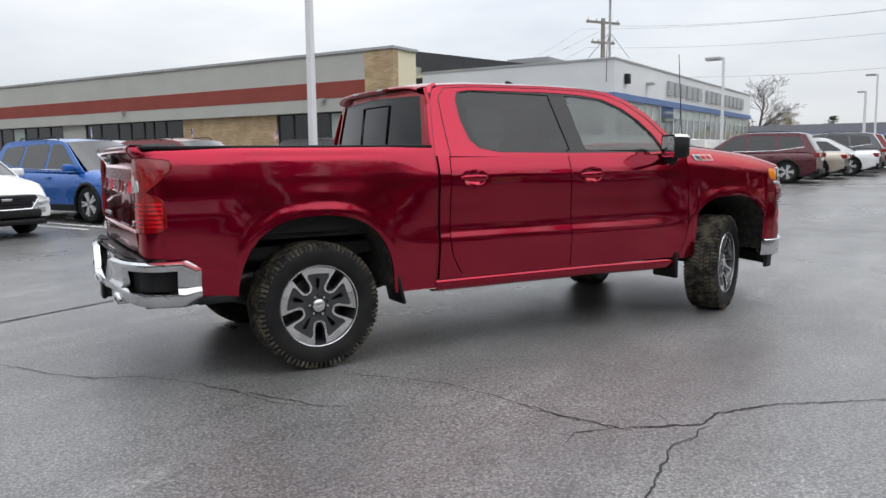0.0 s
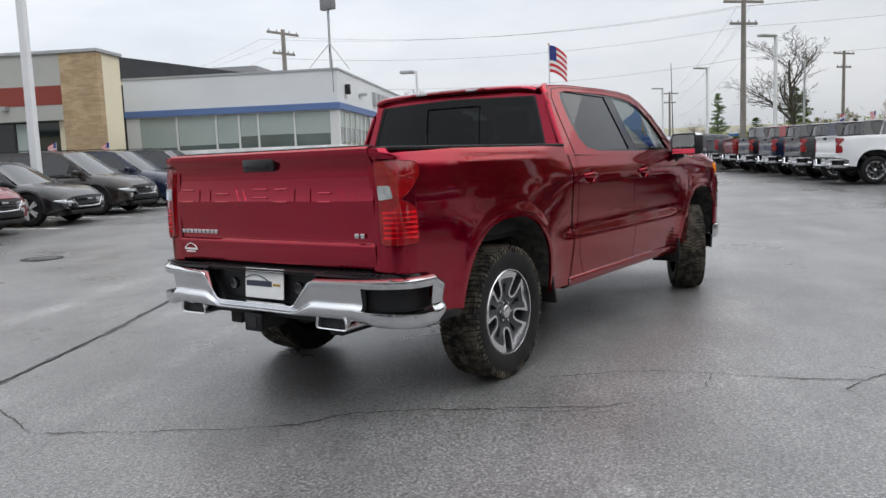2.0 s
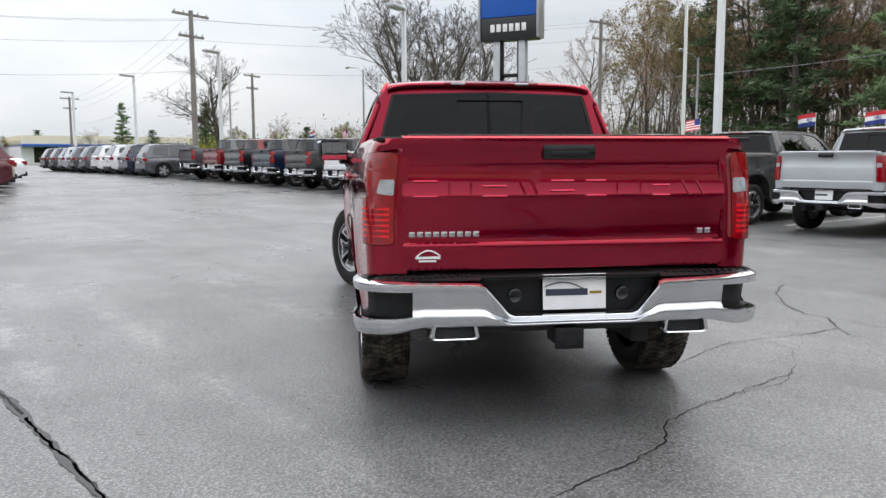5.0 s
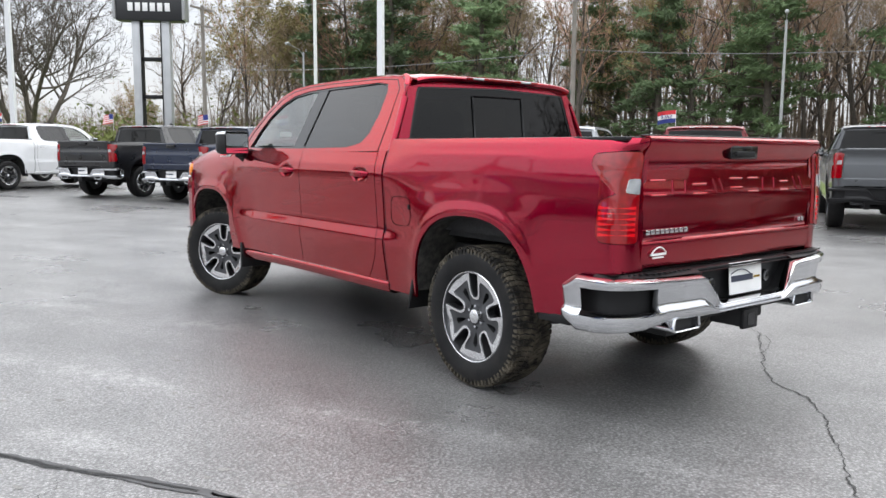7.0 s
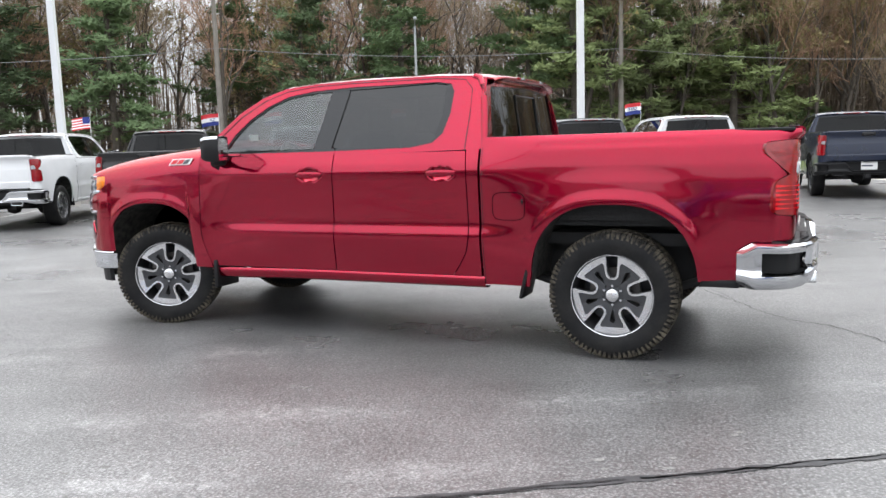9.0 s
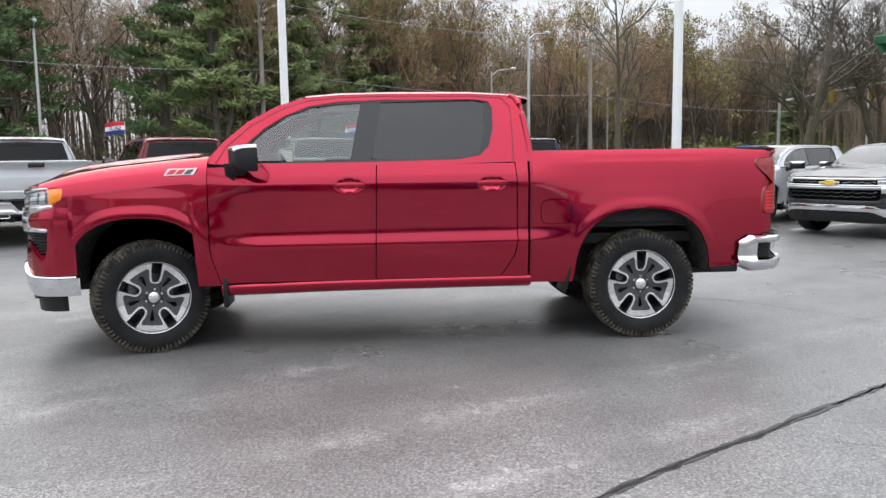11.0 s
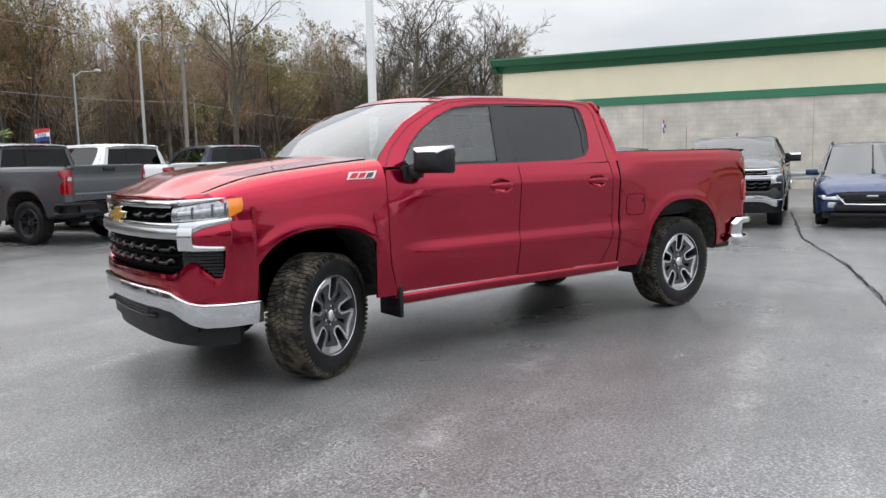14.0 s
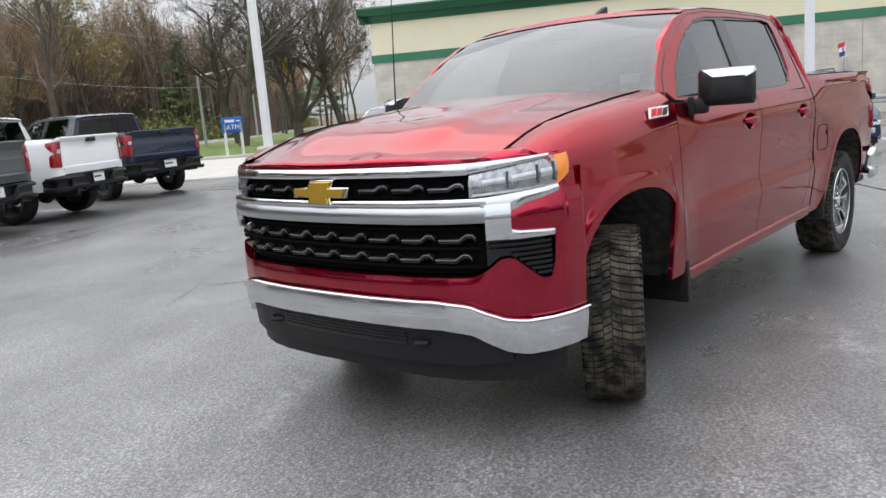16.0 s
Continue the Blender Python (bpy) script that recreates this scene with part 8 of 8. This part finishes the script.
def make_pine(seed, height, needle_m):
    r = random.Random(seed)
    limbs, tufts = Builder(), Builder()
    limbs.tube([Vector((0, 0, -0.2)), Vector((r.gauss(0, 0.1), 0, height * 0.5)), Vector((0, r.gauss(0, 0.1), height))], [height * 0.017, height * 0.011, 0.03], 8)
    z = height * 0.14
    while z < height * 0.99:
        t = z / height
        reach = height * 0.26 * (1 - t) ** 0.75 * r.uniform(0.6, 1.15) + 0.3
        for k in range(r.randint(3, 5)):
            a = r.random() * 2 * math.pi
            ln = reach * r.uniform(0.6, 1.1)
            d = Vector((math.cos(a), math.sin(a), 0))
            lift = 0.25 * ln * r.uniform(-0.4, 1.0)
            pts = [Vector((0, 0, z)), Vector((0, 0, z)) + d * ln * 0.5 + Vector((0, 0, lift * 0.3)), Vector((0, 0, z)) + d * ln + Vector((0, 0, lift))]
            limbs.tube(pts, [0.05 * (1 - t) + 0.015, 0.03 * (1 - t) + 0.01, 0.01], 3)
            if t < 0.3 and r.random() < 0.45:
                continue
            for s in spaced(0.35, 1.05, max(4, int(ln * 3.6))):
                c = pts[0].lerp(pts[2], s) + Vector((r.gauss(0, 0.16), r.gauss(0, 0.16), r.gauss(0, 0.08)))
                for _ in range(15):
                    n = Vector((r.gauss(0, 1), r.gauss(0, 1), r.gauss(0.15, 0.5))).normalized()
                    w = n.cross(Vector((r.random(), r.random(), r.random()))).normalized() * 0.06
                    L_ = r.uniform(0.3, 0.6)
                    o = c + Vector((r.gauss(0, 0.14), r.gauss(0, 0.14), r.gauss(0, 0.07)))
                    b = len(tufts.v)
                    tufts.v += [o - w, o + w, o + n * L_]
                    tufts.f.append((b, b + 1, b + 2))
        z += height * r.uniform(0.022, 0.04)
    return limbs.mesh("trunk", M_bark), tufts.mesh("crown", needle_m), None


def plant(meshes, m, words, group, name="tree"):
    t = thing(name, m, words, "tree", group)
    for me in meshes:
        if me:
            o = new(me.name.split(".")[0], me)
            o.parent = t
    return t


BARE = [make_bare(1, 14, M_twig, False), make_bare(2, 15, M_twig2, False, 0.8), make_bare(3, 13, M_twig, True), make_bare(4, 15, M_twig2, True, 0.75), make_bare(5, 14, M_twig, False, 0.7, 4, 0.8)]
PINE = [make_pine(21, 17, M_pine), make_pine(22, 15, M_pine), make_pine(23, 16, M_pine2)]
WIDE = make_bare(9, 12, M_bark, False, 1.35, 4, 1.5)


def make_broad(seed, height):
    """A spreading tree: several stems from one low fork."""
    r = random.Random(seed)
    limbs, twigs = Builder(), Builder()
    limbs.tube([Vector((0, 0, -0.2)), Vector((0.05, 0, 0.9)), Vector((0, 0.05, 1.6))], [0.46, 0.36, 0.34], 10)
    for k in range(5):
        a = 2 * math.pi * k / 5 + r.uniform(-0.3, 0.3)
        lean = r.uniform(0.45, 0.95) if k else 0.1
        grow(r, limbs, twigs, Vector((0, 0, 1.1)), Vector((math.cos(a) * lean, math.sin(a) * lean, 1)).normalized(), height * r.uniform(0.72, 0.9), 0.2, 0, 4)
    return limbs.mesh("trunk", M_bark), twigs.mesh("crown", M_bark), None


BROAD = make_broad(31, 12.5)
DEAD = make_bare(12, 12.5, M_bark, False, 0.9, 3, 1.2)
tr = random.Random(77)


def wood_tree(u, v, scale, pine=False, k=None):
    ms = (PINE if pine else BARE)
    ms = ms[k % len(ms)] if k is not None else ms[tr.randrange(len(ms))]
    x, y = lot(u, v)
    m = pose(x, y, -0.1, 0, 0, tr.random() * 360) @ Matrix.Diagonal((scale, scale, scale * tr.uniform(0.92, 1.1), 1))
    plant(ms, m, "tall dark green pine at the edge of the wood" if pine else "bare brown spring tree at the edge of the wood", "pines of the wood" if pine else "bare trees of the wood")


for u, v in ((19, -49), (26, -48.5), (29.5, -53), (33, -50), (0, -49), (6.5, -48.5), (1.8, -55), (-9, -50), (-12, -48.5), (-17.5, -49.5), (-20.5, -52), (-24, -50), (-27, -54), (-31, -57), (12, -56)):
    wood_tree(u, v, tr.uniform(0.95, 1.25), True)
for i in range(128):
    u = -85 + 124 * (i + tr.random()) / 128
    near = tr.random()
    v = -47.5 - 26 * near ** 1.2
    s = tr.uniform(0.8, 1.15) * (0.92 if u < -28 else 1.0)
    wood_tree(u, v, s)
for i in range(34):
    wood_tree(-95 + 60 * tr.random(), -40 - 32 * tr.random() - 8, tr.uniform(0.55, 0.8))
for i in range(26):
    wood_tree(40 + 100 * (i / 26) ** 1.5, -52 - 25 * tr.random(), tr.uniform(0.85, 1.0) if i < 9 else tr.uniform(0.4, 0.6))
for u, v, s, ms, words in ((41.2, -30, 1.0, BROAD, "broad bare tree with spreading limbs behind the sign"), (-30.5, -29.5, 0.95, DEAD, "gaunt bare tree by the road"), (-40, -23.5, 0.95, WIDE, "bare tree with a rounded crown by the store"), (-45.5, -21.8, 0.9, BROAD, "bare spreading tree beside the store"), (-48.5, -19.4, 0.85, WIDE, "bare tree with a rounded crown by the store"), (-47, -27, 0.85, WIDE, "bare tree with a rounded crown by the store"), (66, -24, 0.8, WIDE, "bare pale tree along the far road"), (118, 20, 0.9, WIDE, "bare pale tree behind the far store")):
    plant(ms, pose(*lot(u, v), 0, 0, 0, u * 17) @ Matrix.Diagonal((s, s, s, 1)), words, "", "tree")
for i in range(22):
    u, v = 118 + 60 * tr.random(), -60 + 130 * i / 22
    plant(BARE[i % 5] if i % 3 else PINE[i % 3], pose(*lot(u, v), 0, 0, 0, i * 40) @ Matrix.Diagonal((0.75, 0.75, 0.40, 1)), "distant spring tree beyond the far store", "distant trees")


for i in range(34):
    u = -66 - 70 * tr.random()
    wood_tree(u, -22 - 0.30 * (-60 - u) - 30 * tr.random(), tr.uniform(0.6, 0.85))
for u, v in ((-88, -50), (-74, -46), (-100, -44), (-92, -36), (88, -30), (104, -36), (112, -27)):
    wood_tree(u, v, 0.75 if u < 0 else 0.5, True)


def far_wood():
    """The depth of the wood: slim trunks and twigs past counting."""
    r = random.Random(3)
    b = Builder()
    for i in range(7000):
        u, v = (-110 + 235 * r.random() if i < 2600 else -110 + 92 * r.random()), -56 - 40 * r.random()
        if i > 5600:
            u = -72 - 70 * r.random()
            v = -34 - 0.3 * (-66 - u) - 30 * r.random()
        h = (9 + 8 * r.random()) * (0.92 if u < -28 else 1.0) * (1 - 0.6 * smooth(u, 34, 62))
        x, y = lot(u, v)
        p = Vector((x, y, -0.2))
        q = p + Vector((r.gauss(0, 0.5), r.gauss(0, 0.5), h))
        b.tube([p, p.lerp(q, 0.5) + Vector((r.gauss(0, 0.2), r.gauss(0, 0.2), 0)), q], [0.11 * r.uniform(0.5, 1.4), 0.06, 0.015], 3)
        for _ in range(16):
            t = r.uniform(0.25, 1.0)
            c = p.lerp(q, t)
            d = Vector((r.gauss(0, 1), r.gauss(0, 1), r.gauss(0.8, 0.6))).normalized() * r.uniform(0.8, 2.4)
            w = d.cross(Vector((r.gauss(0, 1), r.gauss(0, 1), r.gauss(0, 1)))).normalized() * 0.03
            k = len(b.v)
            b.v += [c - w, c + w, c + d]
            b.f.append((k, k + 1, k + 2))
    for i in range(900):
        u = -120 + 200 * r.random()
        x, y = lot(u, -52 - 26 * r.random())
        hs = r.uniform(1.0, 2.6) * (1 - 0.45 * smooth(u, 34, 60))
        for _ in range(46):
            c = Vector((x + r.gauss(0, hs * 0.8), y + r.gauss(0, hs * 0.8), abs(r.gauss(0, hs * 0.9))))
            d = Vector((r.gauss(0, 1), r.gauss(0, 1), r.gauss(0.7, 0.7))).normalized() * r.uniform(0.6, 1.5)
            w = d.cross(Vector((r.gauss(0, 1), r.gauss(0, 1), r.gauss(0, 1)))).normalized() * 0.05
            k = len(b.v)
            b.v += [c - w, c + w, c + d]
            b.f.append((k, k + 1, k + 2))
    tagged(new("far_wood", b.mesh("far_wood", M_depth)), "depth of the bare spring wood", "wood", "", "stuff")


far_wood()


def shrubs():
    r = random.Random(6)
    b = Builder()
    for i in range(420):
        if i < 340:
            u, v = -100 + 200 * r.random(), -45.5 - 7 * r.random()
        else:
            u, v = 45 + 120 * r.random(), -34 - 12 * r.random()
        x, y = lot(u, v)
        hs = r.uniform(0.5, 1.7) * (1.0 + 1.3 * smooth(u, 36, 50))
        for _ in range(90):
            c = Vector((x + r.gauss(0, hs * 0.6), y + r.gauss(0, hs * 0.6), abs(r.gauss(0, hs * 0.7))))
            k = len(b.v)
            s = 0.07
            b.v += [c + Vector((r.gauss(0, s), r.gauss(0, s), r.gauss(0, s))) for _q in range(3)]
            b.f.append((k, k + 1, k + 2))
    for i in range(420):
        u, v = 42 + 120 * r.random() ** 1.2, -36 - 26 * r.random()
        x, y = lot(u, v)
        hs = r.uniform(1.0, 2.3)
        for _ in range(80):
            c = Vector((x + r.gauss(0, hs * 0.7), y + r.gauss(0, hs * 0.7), abs(r.gauss(0.8, hs * 0.8))))
            k = len(b.v)
            b.v += [c + Vector((r.gauss(0, 0.15), r.gauss(0, 0.15), r.gauss(0, 0.15))) for _q in range(3)]
            b.f.append((k, k + 1, k + 2))
    for i in range(260):
        u = -50 - 75 * r.random()
        x, y = lot(u, -37 + 0.16 * (u + 50) - 9 * r.random())
        hs = r.uniform(0.7, 1.9)
        for _ in range(90):
            c = Vector((x + r.gauss(0, hs * 0.8), y + r.gauss(0, hs * 0.8), abs(r.gauss(0.3, hs * 0.8))))
            k = len(b.v)
            b.v += [c + Vector((r.gauss(0, 0.12), r.gauss(0, 0.12), r.gauss(0, 0.12))) for _q in range(3)]
            b.f.append((k, k + 1, k + 2))
    tagged(new("undergrowth", b.mesh("undergrowth", M_shrub)), "low green undergrowth along the wood", "undergrowth", "", "stuff")


shrubs()


def bushes():
    """Bushes in yellow-green young leaf along the far verge."""
    r = random.Random(15)
    b = Builder()
    for i in range(60):
        x, y = lot(66 + 60 * r.random(), -22 - 20 * r.random())
        wide, high = r.uniform(1.0, 2.2), r.uniform(1.6, 3.4)
        for _ in range(420):
            a, t = 2 * math.pi * r.random(), r.random()
            q = wide * math.sqrt(r.random()) * (1.1 - 0.6 * t)
            c = Vector((x + q * math.cos(a), y + q * math.sin(a), 0.2 + high * t * r.uniform(0.8, 1.1)))
            k = len(b.v)
            b.v += [c + Vector((r.gauss(0, 0.11), r.gauss(0, 0.11), r.gauss(0, 0.11))) for _q in range(3)]
            b.f.append((k, k + 1, k + 2))
    tagged(new("spring_bushes", b.mesh("spring_bushes", M_bush)), "yellow-green bushes in young leaf along the far verge", "bushes", "", "stuff")


bushes()
fence = thing("board_fence", pose(0, 0, 0, 0, 0, LOT), "low weathered grey board fence before the wood", "fence")
for i, u in enumerate(spaced(-14, 12, 66)):
    part("board", box(u, u + 0.36, -45.3, -45.26, -0.1, 1.5 + 0.03 * (i % 3), 0.0), M_fence, fence)
